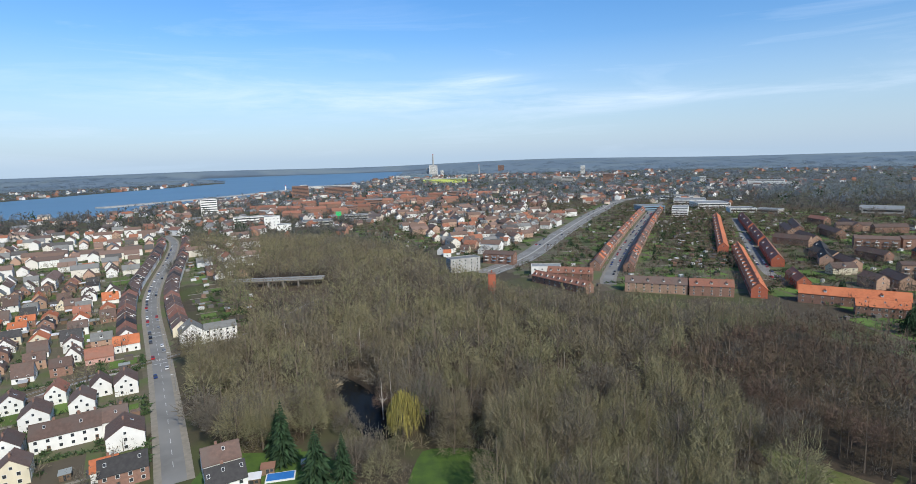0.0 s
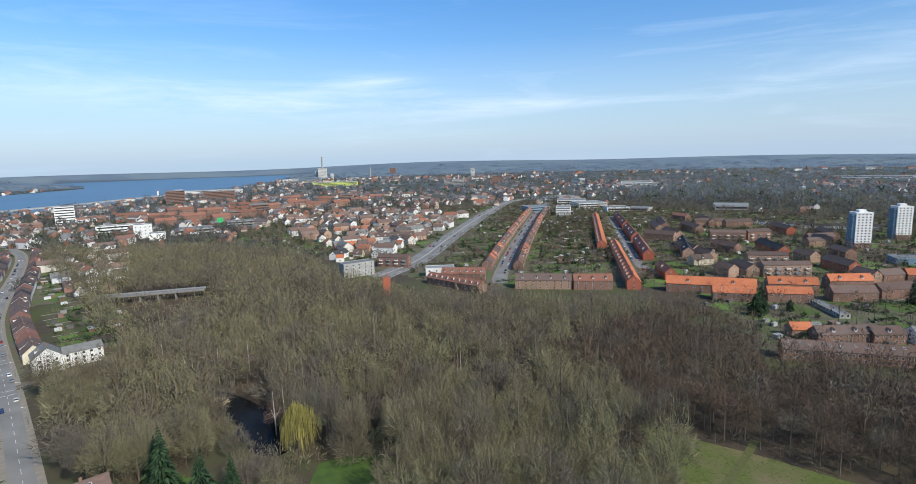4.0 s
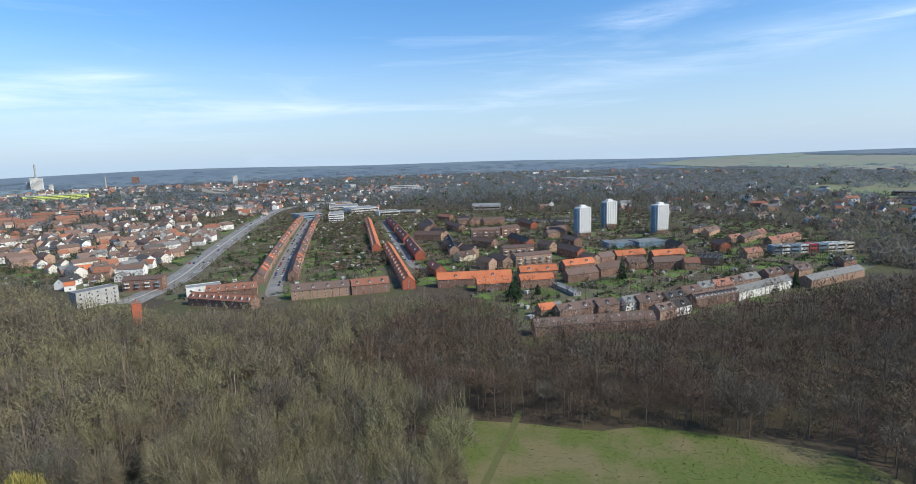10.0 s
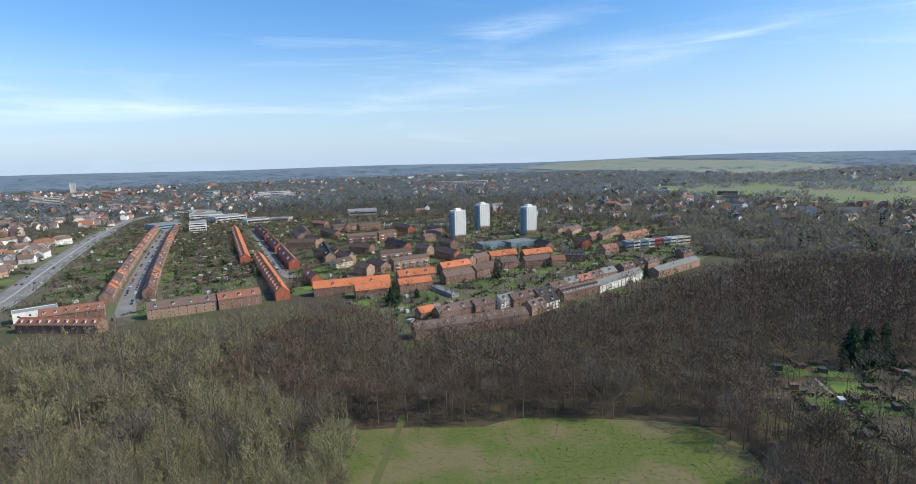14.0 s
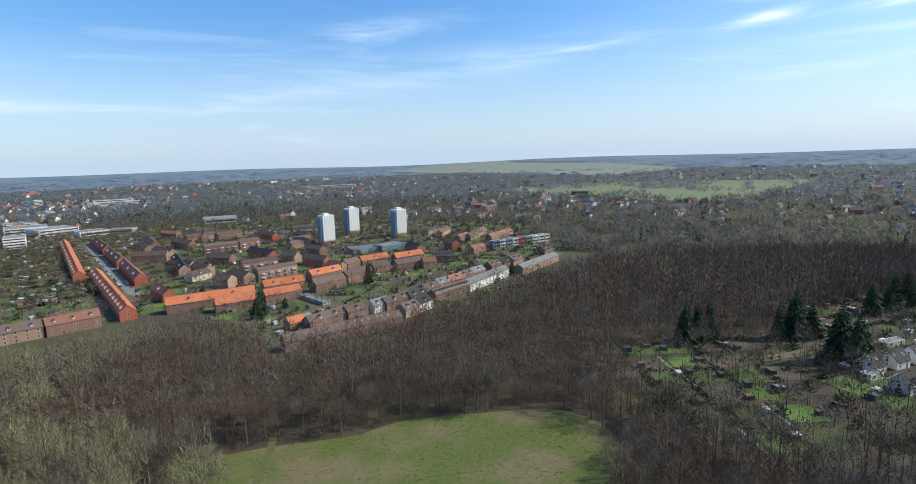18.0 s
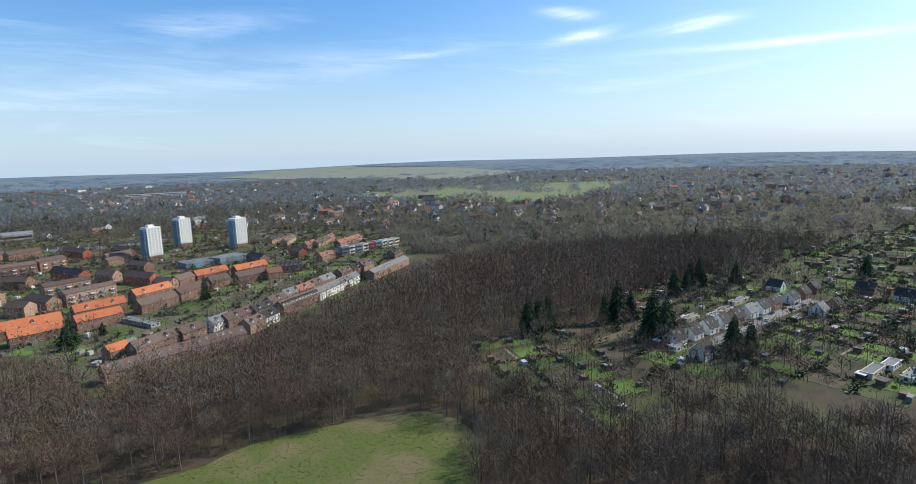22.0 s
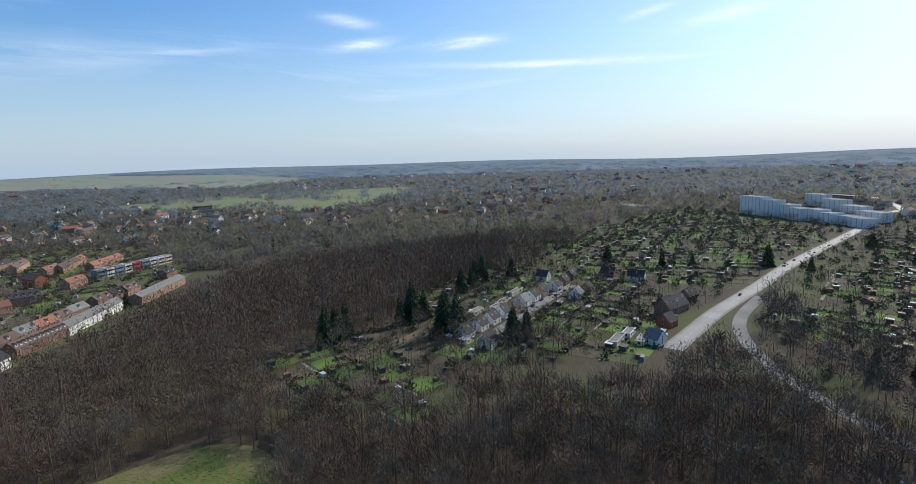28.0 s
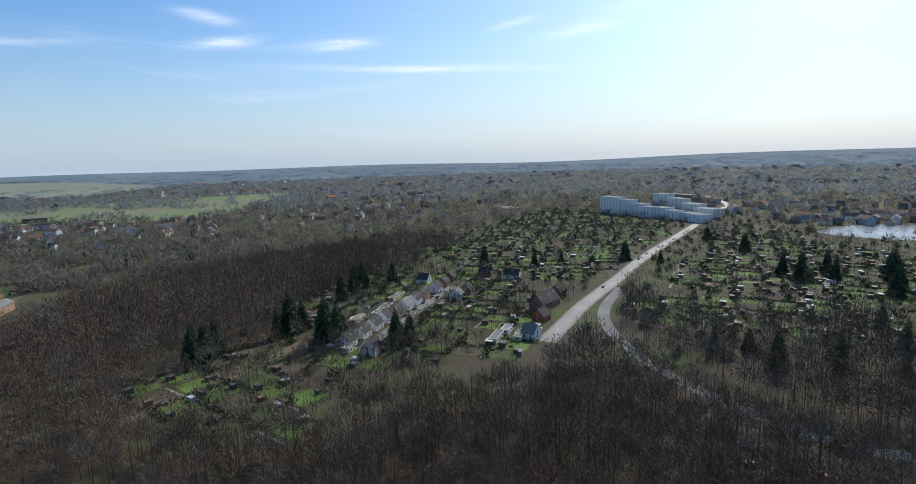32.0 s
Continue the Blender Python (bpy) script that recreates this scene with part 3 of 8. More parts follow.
def scatter(protos, x, y, z, scale, rng, turn=None):
    """Copies of point-and-face arrays at many places, joined to one."""
    pick = rng.integers(0, len(protos), len(x))
    ang = rng.random(len(x)) * 6.283 if turn is None else turn
    vs, fs, n = [], [], 0
    for k, (v, f) in enumerate(protos):
        i = np.nonzero(pick == k)[0]
        if not len(i):
            continue
        c, s, sc = np.cos(ang[i]), np.sin(ang[i]), scale[i]
        X = (v[None, :, 0] * c[:, None] - v[None, :, 1] * s[:, None]) * sc[:, None] + x[i][:, None]
        Y = (v[None, :, 0] * s[:, None] + v[None, :, 1] * c[:, None]) * sc[:, None] + y[i][:, None]
        Z = v[None, :, 2] * sc[:, None] + z[i][:, None]
        vs.append(np.stack([X, Y, Z], 2).reshape(-1, 3))
        fs.append((f[None] + (np.arange(len(i)) * len(v))[:, None, None]).reshape(-1, 3) + n)
        n += len(i) * len(v)
    return np.vstack(vs), np.vstack(fs)


def points_in(poly, spacing, rng):
    """Jittered places within an outline."""
    p = np.array(poly)
    x0, y0, x1, y1 = *p.min(0), *p.max(0)
    gx, gy = np.meshgrid(np.arange(x0, x1, spacing), np.arange(y0, y1, spacing))
    x = gx.ravel() + rng.uniform(-0.48, 0.48, gx.size) * spacing
    y = gy.ravel() + rng.uniform(-0.48, 0.48, gx.size) * spacing
    k = inside(poly, x, y)
    return x[k], y[k]

# ---- buildings ----


def window_mesh(w=1.2, h=1.35):
    """A casement: outer frame, reveal and pane, one connected shell."""
    def make():
        bm = bmesh.new()
        def ring(dx, y, dz0, dz1):
            return [bm.verts.new(q) for q in ((-w / 2 + dx, y, dz0), (w / 2 - dx, y, dz0), (w / 2 - dx, y, h - dz1), (-w / 2 + dx, y, h - dz1))]
        rings = [ring(0, 0.02, 0, 0), ring(0, -0.07, 0, 0), ring(0.10, -0.07, 0.08, 0.10), ring(0.10, -0.02, 0.08, 0.10)]
        for a, b in zip(rings, rings[1:]):
            for k in range(4):
                bm.faces.new((a[k], a[(k + 1) % 4], b[(k + 1) % 4], b[k]))
        bm.faces.new(rings[-1]).material_index = 1
        bmesh.ops.recalc_face_normals(bm, faces=bm.faces)
        return mesh_of("window", bm, "frame", "glass")
    return cached(("window", w, h), make)


def wall_mesh(L, D, e, r, m, hip=False):
    bm = bmesh.new()
    a, b = L / 2, D / 2
    v = [bm.verts.new(p) for p in ((-a, -b, -0.5), (a, -b, -0.5), (a, b, -0.5), (-a, b, -0.5), (-a, -b, e), (a, -b, e), (a, b, e), (-a, b, e))]
    if hip or r <= e:
        for f in ((0, 1, 5, 4), (1, 2, 6, 5), (2, 3, 7, 6), (3, 0, 4, 7), (4, 5, 6, 7)):
            bm.faces.new([v[i] for i in f])
    else:
        p, q = bm.verts.new((-a, 0, r - 0.05)), bm.verts.new((a, 0, r - 0.05))
        for f in ((v[0], v[1], v[5], v[4]), (v[2], v[3], v[7], v[6]), (v[1], v[2], v[6], q, v[5]), (v[3], v[0], v[4], p, v[7]), (v[4], v[5], q, p), (v[6], v[7], p, q)):
            bm.faces.new(f)
    return mesh_of("wall", bm, m)


def roof_mesh(L, D, e, r, m, hip=0.0, over=0.35, thick=0.22):
    """Pitched roof with overhanging eaves; hip is the run of the hipped ends."""
    bm = bmesh.new()
    a, b = L / 2 + over * (1 if hip else 0.6), D / 2 + over
    drop = (r - e) / (D / 2) * over
    def layer(dz):
        return [bm.verts.new(p) for p in ((-a, -b, e - drop + dz), (a, -b, e - drop + dz), (a, b, e - drop + dz), (-a, b, e - drop + dz), (-a + hip, 0, r + dz), (a - hip, 0, r + dz))]
    t, u = layer(thick), layer(0.02)
    for s, flip in ((t, False), (u, True)):
        fs = [(s[0], s[1], s[5], s[4]), (s[2], s[3], s[4], s[5])]
        if hip:
            fs += [(s[1], s[2], s[5]), (s[3], s[0], s[4])]
        for f in fs:
            bm.faces.new(f[::-1] if flip else f)
    ring = [0, 1, 2, 3] if hip else [0, 1, 5, 2, 3, 4]
    for i, j in zip(ring, ring[1:] + ring[:1]):
        bm.faces.new((u[i], u[j], t[j], t[i]))
    if not hip:
        add_box(bm, -a, a, -0.12, 0.12, r + thick - 0.08, r + thick + 0.07)
    bmesh.ops.recalc_face_normals(bm, faces=bm.faces)
    return mesh_of("roof", bm, m)


def dormer_mesh(wallm, roofm, w=1.5, h=1.3, depth=2.2):
    def make():
        bm = bmesh.new()
        add_box(bm, -w / 2, w / 2, -depth / 2, depth / 2, -0.6, h * 0.75, 0)
        a, b = w / 2 + 0.2, depth / 2 + 0.15
        v = [bm.verts.new(p) for p in ((-a, -b, h * 0.7), (a, -b, h * 0.7), (a, b, h * 0.7), (-a, b, h * 0.7), (0, -b, h * 1.25), (0, b, h * 1.25))]
        for f in ((0, 4, 5, 3), (4, 1, 2, 5), (0, 1, 4), (2, 3, 5), (3, 2, 1, 0)):
            bm.faces.new([v[i] for i in f]).material_index = 1
        return mesh_of("dormer", bm, wallm, roofm)
    return cached(("dormer", wallm, roofm, w), make)


def skylight_mesh():
    def make():
        bm = bmesh.new()
        add_box(bm, -0.45, 0.45, -0.65, 0.65, 0, 0.08, 0)
        add_box(bm, -0.36, 0.36, -0.55, 0.55, 0.06, 0.10, 1)
        return mesh_of("skylight", bm, "frame", "glass")
    return cached("skylight", make)


def chimney_mesh():
    def make():
        bm = bmesh.new()
        add_box(bm, -0.4, 0.4, -0.3, 0.3, -1.2, 0.9)
        add_box(bm, -0.48, 0.48, -0.38, 0.38, 0.9, 1.02)
        add_box(bm, -0.15, 0.15, -0.13, 0.13, 1.02, 1.25)
        return mesh_of("chimney", bm, "brick")
    return cached("chimney", make)


def door_mesh():
    def make():
        bm = bmesh.new()
        add_box(bm, -0.55, 0.55, -0.06, 0.02, 0, 2.1, 0)
        add_box(bm, -0.3, 0.3, -0.08, -0.05, 1.1, 1.9, 1)
        return mesh_of("door", bm, "wood", "glass")
    return cached("door", make)


def facing(x, y, rz):
    """The end of a building that looks towards the park."""
    return (-1,) if x * math.cos(radians(rz)) + y * math.sin(radians(rz)) > 0 else (1,)


HOUSES = []  # plan places of buildings, kept clear of trees


def house(x, y, rz, L, D, e, r, roof, wall, floors=2, label="", name="house", category="house", cols=None, ends=1, dormers=0, sky=0,
          hip=0.0, chim=1, group="", rng=None, sides=(-1,), balcony=0, z=0.0, z0=0.9):
    """A pitched-roof house or block: L along the ridge, D deep, eaves e, ridge r."""
    if -x * math.sin(radians(rz)) + y * math.cos(radians(rz)) < 0:
        rz += 180  # the front looks towards the park
    ob = thing(name, pose(x, y, z, 0, 0, rz), label, category, group)
    HOUSES.append((x, y, math.hypot(L, D) / 2, rz, L, D))
    key = (round(L, 1), round(D, 1), round(e, 1), round(r, 1))
    part("wall", cached(("wall", key, wall, hip > 0), lambda: wall_mesh(L, D, e, r, wall, hip > 0)), ob)
    part("roof", cached(("roof", key, roof, hip), lambda: roof_mesh(L, D, e, r, roof, hip)), ob)
    rng = rng or random.Random(int(x * 7 + y * 13))
    away = math.hypot(x, y)
    cols = cols if cols is not None else max(1, int(L / (3.2 if away < 400 else 5.2)))
    if away > 540:
        cols = max(1, cols // 2)
    storey = (e - 0.3) / max(floors, 1)
    for f in range(1 if away > 470 and floors > 1 else 0, floors):
        zz = f * storey + z0
        for side in sides:
            for c in range(cols):
                cx = (c + 0.5 - cols / 2) * (L / cols)
                if f == 0 and c % 4 == 1:
                    if away > 440:
                        continue
                    part("door", door_mesh(), ob, pose(cx, side * D / 2, 0.1, 0, 0, 0 if side < 0 else 180))
                    continue
                part("window", window_mesh(), ob, pose(cx, side * D / 2, zz, 0, 0, 0 if side < 0 else 180))
        if ends and (away < 440 or (f and away < 560)):
            for side in facing(x, y, rz):
                for c in range(ends):
                    cy = (c + 0.5 - ends / 2) * (D / ends) * 0.8
                    part("window", window_mesh(), ob, pose(side * L / 2, cy, zz, 0, 0, -90 if side < 0 else 90))
    if ends and not hip and r - e > 2.6:
        for side in facing(x, y, rz):
            part("window", window_mesh(1.0, 1.1), ob, pose(side * L / 2, 0, e + 0.35, 0, 0, -90 if side < 0 else 90))
    pitch = math.degrees(math.atan2(r - e, D / 2))
    for side in (-1,):
        for c in range(dormers):
            cx = (c + 0.5 - dormers / 2) * (L / dormers)
            box = part("dormer", dormer_mesh("frame", roof), ob, pose(cx, side * D * 0.28, e + (r - e) * 0.44, 0, 0, 0 if side < 0 else 180))
            part("dormer_window", cached("dormerpane", lambda: box_mesh("dormer_window", (-0.48, 0.48, -1.14, -1.08, 0.0, 0.85), "glass")), box)
        for c in range(sky):
            cx = (c + 0.2 + 0.6 * rng.random() - sky / 2) * (L / sky)
            s = 0.45 + 0.3 * rng.random()
            part("skylight", skylight_mesh(), ob, pose(cx, side * D / 2 * (1 - s), e + (r - e) * s + 0.23, pitch * (1 if side < 0 else -1), 0, 0))
    for c in range(0 if away > 450 else min(chim, 3)):
        cx = (c + 0.3 + 0.4 * rng.random() - chim / 2) * (L / max(chim, 1))
        part("chimney", chimney_mesh(), ob, pose(cx, 0.3, r + 0.1))
    if balcony:
        for f in range(1, floors):
            for c in range(balcony):
                cx = (c + 0.5 - balcony / 2) * (L / balcony)
                part("balcony", balcony_mesh("bluegrey" if c % 2 else "white"), ob, pose(cx, -D / 2, f * storey + 0.1))
    return ob


def balcony_mesh(panel):
    def make():
        bm = bmesh.new()
        add_box(bm, -1.6, 1.6, -1.4, 0.02, 0, 0.16, 0)
        add_box(bm, -1.6, 1.6, -1.4, -1.34, 0.16, 1.05, 1)
        add_box(bm, -1.6, -1.55, -1.34, 0, 0.16, 1.05, 1)
        add_box(bm, 1.55, 1.6, -1.34, 0, 0.16, 1.05, 1)
        return mesh_of("balcony", bm, "concrete", panel)
    return cached(("balcony", panel), make)


def flat_block(x, y, rz, L, D, h, wall, floors, label, name="flat_roofed_building", category="building", roof="grey", cols=None, ends=2, bands=None, group="", z=0.0):
    """A flat-roofed building with a parapet, windows in rows, or window bands."""
    ob = thing(name, pose(x, y, z, 0, 0, rz), label, category, group)
    HOUSES.append((x, y, math.hypot(L, D) / 2, rz, L, D))
    part("wall", wall_mesh(L, D, h, h, wall), ob)
    bm = bmesh.new()
    a, b = L / 2, D / 2
    for d in ((-a - 0.1, a + 0.1, -b - 0.1, -b + 0.25), (-a - 0.1, a + 0.1, b - 0.25, b + 0.1), (-a - 0.1, -a + 0.25, -b + 0.25, b - 0.25), (a - 0.25, a + 0.1, -b + 0.25, b - 0.25)):
        add_box(bm, *d, h - 0.2, h + 0.45)
    part("parapet", mesh_of("parapet", bm, wall), ob)
    part("roof", box_mesh("roof", (-a + 0.25, a - 0.25, -b + 0.25, b - 0.25, h - 0.1, h + 0.12), roof), ob)
    cols = cols or max(1, int(L / (3.4 if math.hypot(x, y) < 400 else 5.0)))
    storey = h / floors
    for f in range(floors):
        for side in (-1,):
            if bands:
                part("window_band", cached(("band", round(L, 1), round(storey, 1)), lambda: box_mesh("window_band", (-a * 0.94, a * 0.94, -0.05, 0.04, 0, storey * 0.42), "glass")), ob,
                     pose(0, side * b, f * storey + storey * 0.32, 0, 0, 0 if side < 0 else 180))
            else:
                for c in range(cols):
                    part("window", window_mesh(1.5, 1.4), ob, pose((c + 0.5 - cols / 2) * (L / cols), side * b, f * storey + 0.9, 0, 0, 0 if side < 0 else 180))
        for side in facing(x, y, rz):
            for c in range(ends):
                part("window", window_mesh(1.5, 1.4), ob, pose(side * a, (c + 0.5 - ends / 2) * (D / ends), f * storey + 0.9, 0, 0, -90 if side < 0 else 90))
    return ob


def tower(x, y, rz, label):
    """Thirteen-storey residential tower: brick foot, white slab, blue-grey balcony side, lift house."""
    ob = thing("residential_tower", pose(x, y, 0, 0, 0, rz), label, "tower block", "three tower blocks")
    HOUSES.append((x, y, 12, rz, 20, 16))
    st, n, L, D = 2.7, 13, 15.0, 13.0
    top = st * n
    part("base", box_mesh("base", (-L / 2, L / 2, -D / 2, D / 2, -0.5, 2 * st), "brick"), ob, label="brick foot storeys")
    part("wall", box_mesh("wall", (-L / 2, L / 2, -D / 2, D / 2, 2 * st, top), "white"), ob)
    part("side_wall", box_mesh("side_wall", (-L / 2 - 1.4, -L / 2 - 0.003, -D / 2 + 1.2, D / 2 - 1.2, -0.5, top - 1.5), "bluegrey"), ob, label="blue-grey balcony side")
    part("side_wall", box_mesh("side_wall", (-L / 2 + 2.0, L / 2 - 2.0, D / 2 + 0.003, D / 2 + 2.0, -0.5, top - 1.5), "bluegrey"), ob)
    part("parapet", box_mesh("parapet", (-L / 2 - 0.15, L / 2 + 0.15, -D / 2 - 0.15, D / 2 + 0.15, top, top + 0.7), "white"), ob)
    part("lift_house", box_mesh("lift_house", (-3.5, 3.0, -2.5, 3.5, top + 0.7, top + 3.2), "white"), ob)
    part("mast", box_mesh("mast", (1.8, 1.95, 0.4, 0.55, top + 3.2, top + 7), "metal"), ob)
    for f in range(n):
        z = f * st + 0.8
        for c in range(4):
            cx = (c - 1.5) * 3.4
            part("window", window_mesh(1.7, 1.3), ob, pose(cx, -D / 2, z))
        for c in range(3):
            part("window", window_mesh(1.7, 1.3), ob, pose(L / 2, (c - 1) * 3.9, z, 0, 0, 90))
        if f > 0:
            for c in range(3):
                part("balcony", balcony_mesh("bluegrey"), ob, pose(-L / 2 - 1.4, (c - 1) * 3.6, f * st + 0.05, 0, 0, -90))
    return ob


def shed(x, y, rz, w, d, h, label="small garden shed with a felt roof among allotment beds", group="allotment sheds"):
    def make_body():
        bm = bmesh.new()
        add_box(bm, -0.5, 0.5, -0.5, 0.5, -0.1, 1.0)
        add_box(bm, -0.12, 0.12, -0.515, -0.5, 0.0, 0.8, 1)
        add_box(bm, 0.2, 0.4, -0.515, -0.5, 0.4, 0.75, 1)
        return mesh_of("body", bm, "wood", "glass")
    def make_roof():
        bm = bmesh.new()
        v = [bm.verts.new(p) for p in ((-0.58, -0.6, 0.98), (0.58, -0.6, 0.98), (0.58, 0.6, 0.98), (-0.58, 0.6, 0.98), (-0.58, -0.6, 1.05), (0.58, -0.6, 1.05), (0.58, 0.6, 1.16), (-0.58, 0.6, 1.16))]
        for f in ((3, 2, 1, 0), (4, 5, 6, 7), (0, 1, 5, 4), (1, 2, 6, 5), (2, 3, 7, 6), (3, 0, 4, 7)):
            bm.faces.new([v[i] for i in f])
        return mesh_of("roof", bm, "shedroof")
    ob = thing("garden_shed", pose(x, y, 0, 0, 0, rz) @ Matrix.Diagonal((w, d, h, 1)), label, "shed", group)
    HOUSES.append((x, y, max(w, d) / 2, rz, w, d))
    part("body", cached("shedbody", make_body), ob)
    part("roof", cached("shedroof", make_roof), ob)
    return ob


def car_parts():
    bm = bmesh.new()
    prof = ((-2.1, 0.35), (-2.15, 0.75), (-1.9, 0.95), (-1.1, 1.0), (1.0, 0.95), (1.9, 0.85), (2.15, 0.65), (2.1, 0.35))
    v = [[bm.verts.new((px_, s * 0.86, pz)) for px_, pz in prof] for s in (-1, 1)]
    n = len(prof)
    for i in range(n):
        j = (i + 1) % n
        bm.faces.new((v[0][i], v[0][j], v[1][j], v[1][i]))
    bm.faces.new(v[0]); bm.faces.new(v[1][::-1])
    rb = ((-1.35, 1.38), (0.25, 1.42))
    top = [bm.verts.new((px_, s * 0.66, pz)) for s in (-1, 1) for px_, pz in rb]
    bm.faces.new((top[0], top[1], top[3], top[2]))
    bmesh.ops.recalc_face_normals(bm, faces=bm.faces)
    body = mesh_of("body", bm, "carpaint")
    bm = bmesh.new()
    lo = [bm.verts.new(p) for p in ((-1.85, -0.8, 0.96), (1.05, -0.8, 0.96), (1.05, 0.8, 0.96), (-1.85, 0.8, 0.96))]
    hi = [bm.verts.new(p) for p in ((-1.36, -0.67, 1.375), (0.26, -0.67, 1.415), (0.26, 0.67, 1.415), (-1.36, 0.67, 1.375))]
    for i in range(4):
        bm.faces.new((lo[i], lo[(i + 1) % 4], hi[(i + 1) % 4], hi[i]))
    bm.faces.new(hi)
    cabin = mesh_of("cabin_glass", bm, "glass")
    v, f = rod((0, -0.1, 0), (0, 0.1, 0), 0.32, 0.32, 10)
    bm = bmesh.new()
    bmesh.ops.create_cone(bm, cap_ends=True, segments=12, radius1=0.32, radius2=0.32, depth=0.2)
    bmesh.ops.rotate(bm, verts=bm.verts, matrix=Matrix.Rotation(radians(90), 3, "X"))
    return body, cabin, mesh_of("wheel", bm, "tyre")


def car(x, y, rz, label="parked passenger car beside the kerb", scale=1.0, z=0.08):
    body, cabin, wheel = cached("car", car_parts)
    ob = thing("car", pose(x, y, z, 0, 0, rz) @ Matrix.Scale(scale, 4), label, "car", "cars on the streets")
    part("body", body, ob)
    part("cabin_glass", cabin, ob)
    if math.hypot(x, y) > 380:  # far off the wheels are one piece with the underside
        ob.location.z -= 0.25
        return ob
    for a in (-1.3, 1.3):
        for b in (-0.78, 0.78):
            part("wheel", wheel, ob, pose(a, b, 0.32))
    return ob


def stack(x, y, h, r):
    """A tall chimney with banded top."""
    ob = thing("chimney_stack", pose(x, y, 0), "tall slender pale chimney of a power station", "chimney")
    v, f = rod((0, 0, -1), (0, 0, h), r, r * 0.6, 14)
    part("shaft", fast_mesh("shaft", v, f, ["concrete"]), ob)
    v, f = rod((0, 0, h), (0, 0, h + 2), r * 0.66, r * 0.66, 14)
    part("crown_ring", fast_mesh("crown_ring", v, f, ["redpaint"]), ob)
    return ob

# ---- plan: outlines and ways, metres ----
MAIN_ROAD = [(-93.1, 158.0), (-112.7, 191.6), (-157.1, 266.1), (-220.3, 370.1), (-258.9, 445.1), (-323.1, 590.9), (-379.1, 706.0), (-436.1, 788.8), (-498.0, 868.4)]
RAILWAY = [(-273.3, 197.3), (-204.4, 223.6), (-189.7, 242.7), (-165.9, 263.6), (-148.0, 282.5), (-126.7, 313.3), (-106.7, 386.7)]
MOTORWAY = [(20.0, 460.0), (65.1, 530.8), (129.6, 687.7), (249.2, 958.7), (382.3, 1191.3), (649.2, 1315.2)]
STREET_A = [(113.3, 406.7), (126.5, 447.6), (190.8, 605.2), (326.3, 916.1), (413.6, 1092.0)]
STREET_B = [(253.3, 400.0), (248.9, 425.2), (286.4, 520.1), (346.7, 657.9), (406.3, 794.3)]
EAST_ROAD = [(239.9, -150.9), (268.9, -186.1), (293.3, -216.3), (341.7, -284.1), (407.7, -374.5), (538.0, -573.3), (650.0, -736.7), (706.5, -829.1), (869.7, -957.9)]
EAST_SPUR = [(80.0, -213.3), (98.1, -187.6), (132.1, -176.7), (167.3, -174.8), (208.4, -181.5), (248.9, -198.1), (279.1, -221.1), (315.2, -263.5)]
CLOSE = [(278.7, -59.2), (296.7, -77.3), (353.3, -127.5), (383.3, -155.9)]
GRAVEL_PATH = [(237.2, 45.5), (250.0, 31.2), (268.1, 5.3), (297.2, -24.7), (325.1, -48.4)]
MEADOW = [(98.9, 174.9), (111.6, 159.1), (128.5, 141.7), (145.7, 120.9), (161.3, 112.5), (189.7, 71.3), (194.4, 56.1), (183.3, 36.7), (144.0, 26.7), (80.0, 26.7), (53.3, 60.0), (73.3, 100.0), (91.7, 130.8), (98.9, 153.5), (97.2, 157.2)]
MEADOW_WEST = [(-19.3, 148.3), (-16.5, 168.8), (-11.9, 174.8), (7.5, 173.2), (13.5, 162.1), (13.7, 146.8)]
WOOD_CLUMP = [(13.5, 162.1), (10.5, 174.9), (21.9, 184.4), (93.2, 176.7), (96.0, 155.5), (96.9, 156.0), (92.1, 134.3), (69.3, 100.0), (26.7, 106.7), (0.0, 126.7)]
GLADE = [(-21.3, 234.7), (-12.9, 224.7), (-14.3, 200.1), (-23.3, 210.9)]
POND = [(-70.1, 241.3), (-62.5, 244.3), (-49.3, 233.2), (-37.6, 217.3), (-29.2, 196.1), (-26.8, 183.6), (-33.5, 182.3), (-41.2, 190.0), (-48.7, 204.7), (-56.7, 224.4)]
FOOTPATH = [(80.7, 113.1), (92.8, 122.0), (109.7, 134.0), (125.3, 145.1), (133.1, 151.6)]
WATER = [(-1733.3, 1066.7), (-935.9, 1092.1), (-762.8, 1100.9), (-735.6, 1395.6), (-644.9, 1629.6), (-579.7, 2023.5), (-460.8, 2307.7), (-365.6, 3241.2), (-450.7, 4441.5), (-158.8, 4658.6), (-2007.2, 4225.7), (-1841.8, 3893.7), (-1430.2, 3321.1), (-1250.3, 2899.9), (-1374.3, 2377.7), (-1445.3, 2038.7), (-1498.0, 1759.5), (-2533.3, 1933.3)]
LAKE = [(413.6, -629.3), (364.4, -627.5), (315.2, -668.7), (364.9, -771.3), (417.2, -739.7), (424.7, -683.7)]
FIELD_A = [(1467.3, 636.8), (1252.4, 395.5), (1155.9, 227.9), (1147.9, 33.2), (1478.8, -84.7), (1944.9, -197.6), (1884.7, 269.6), (1718.0, 543.9)]
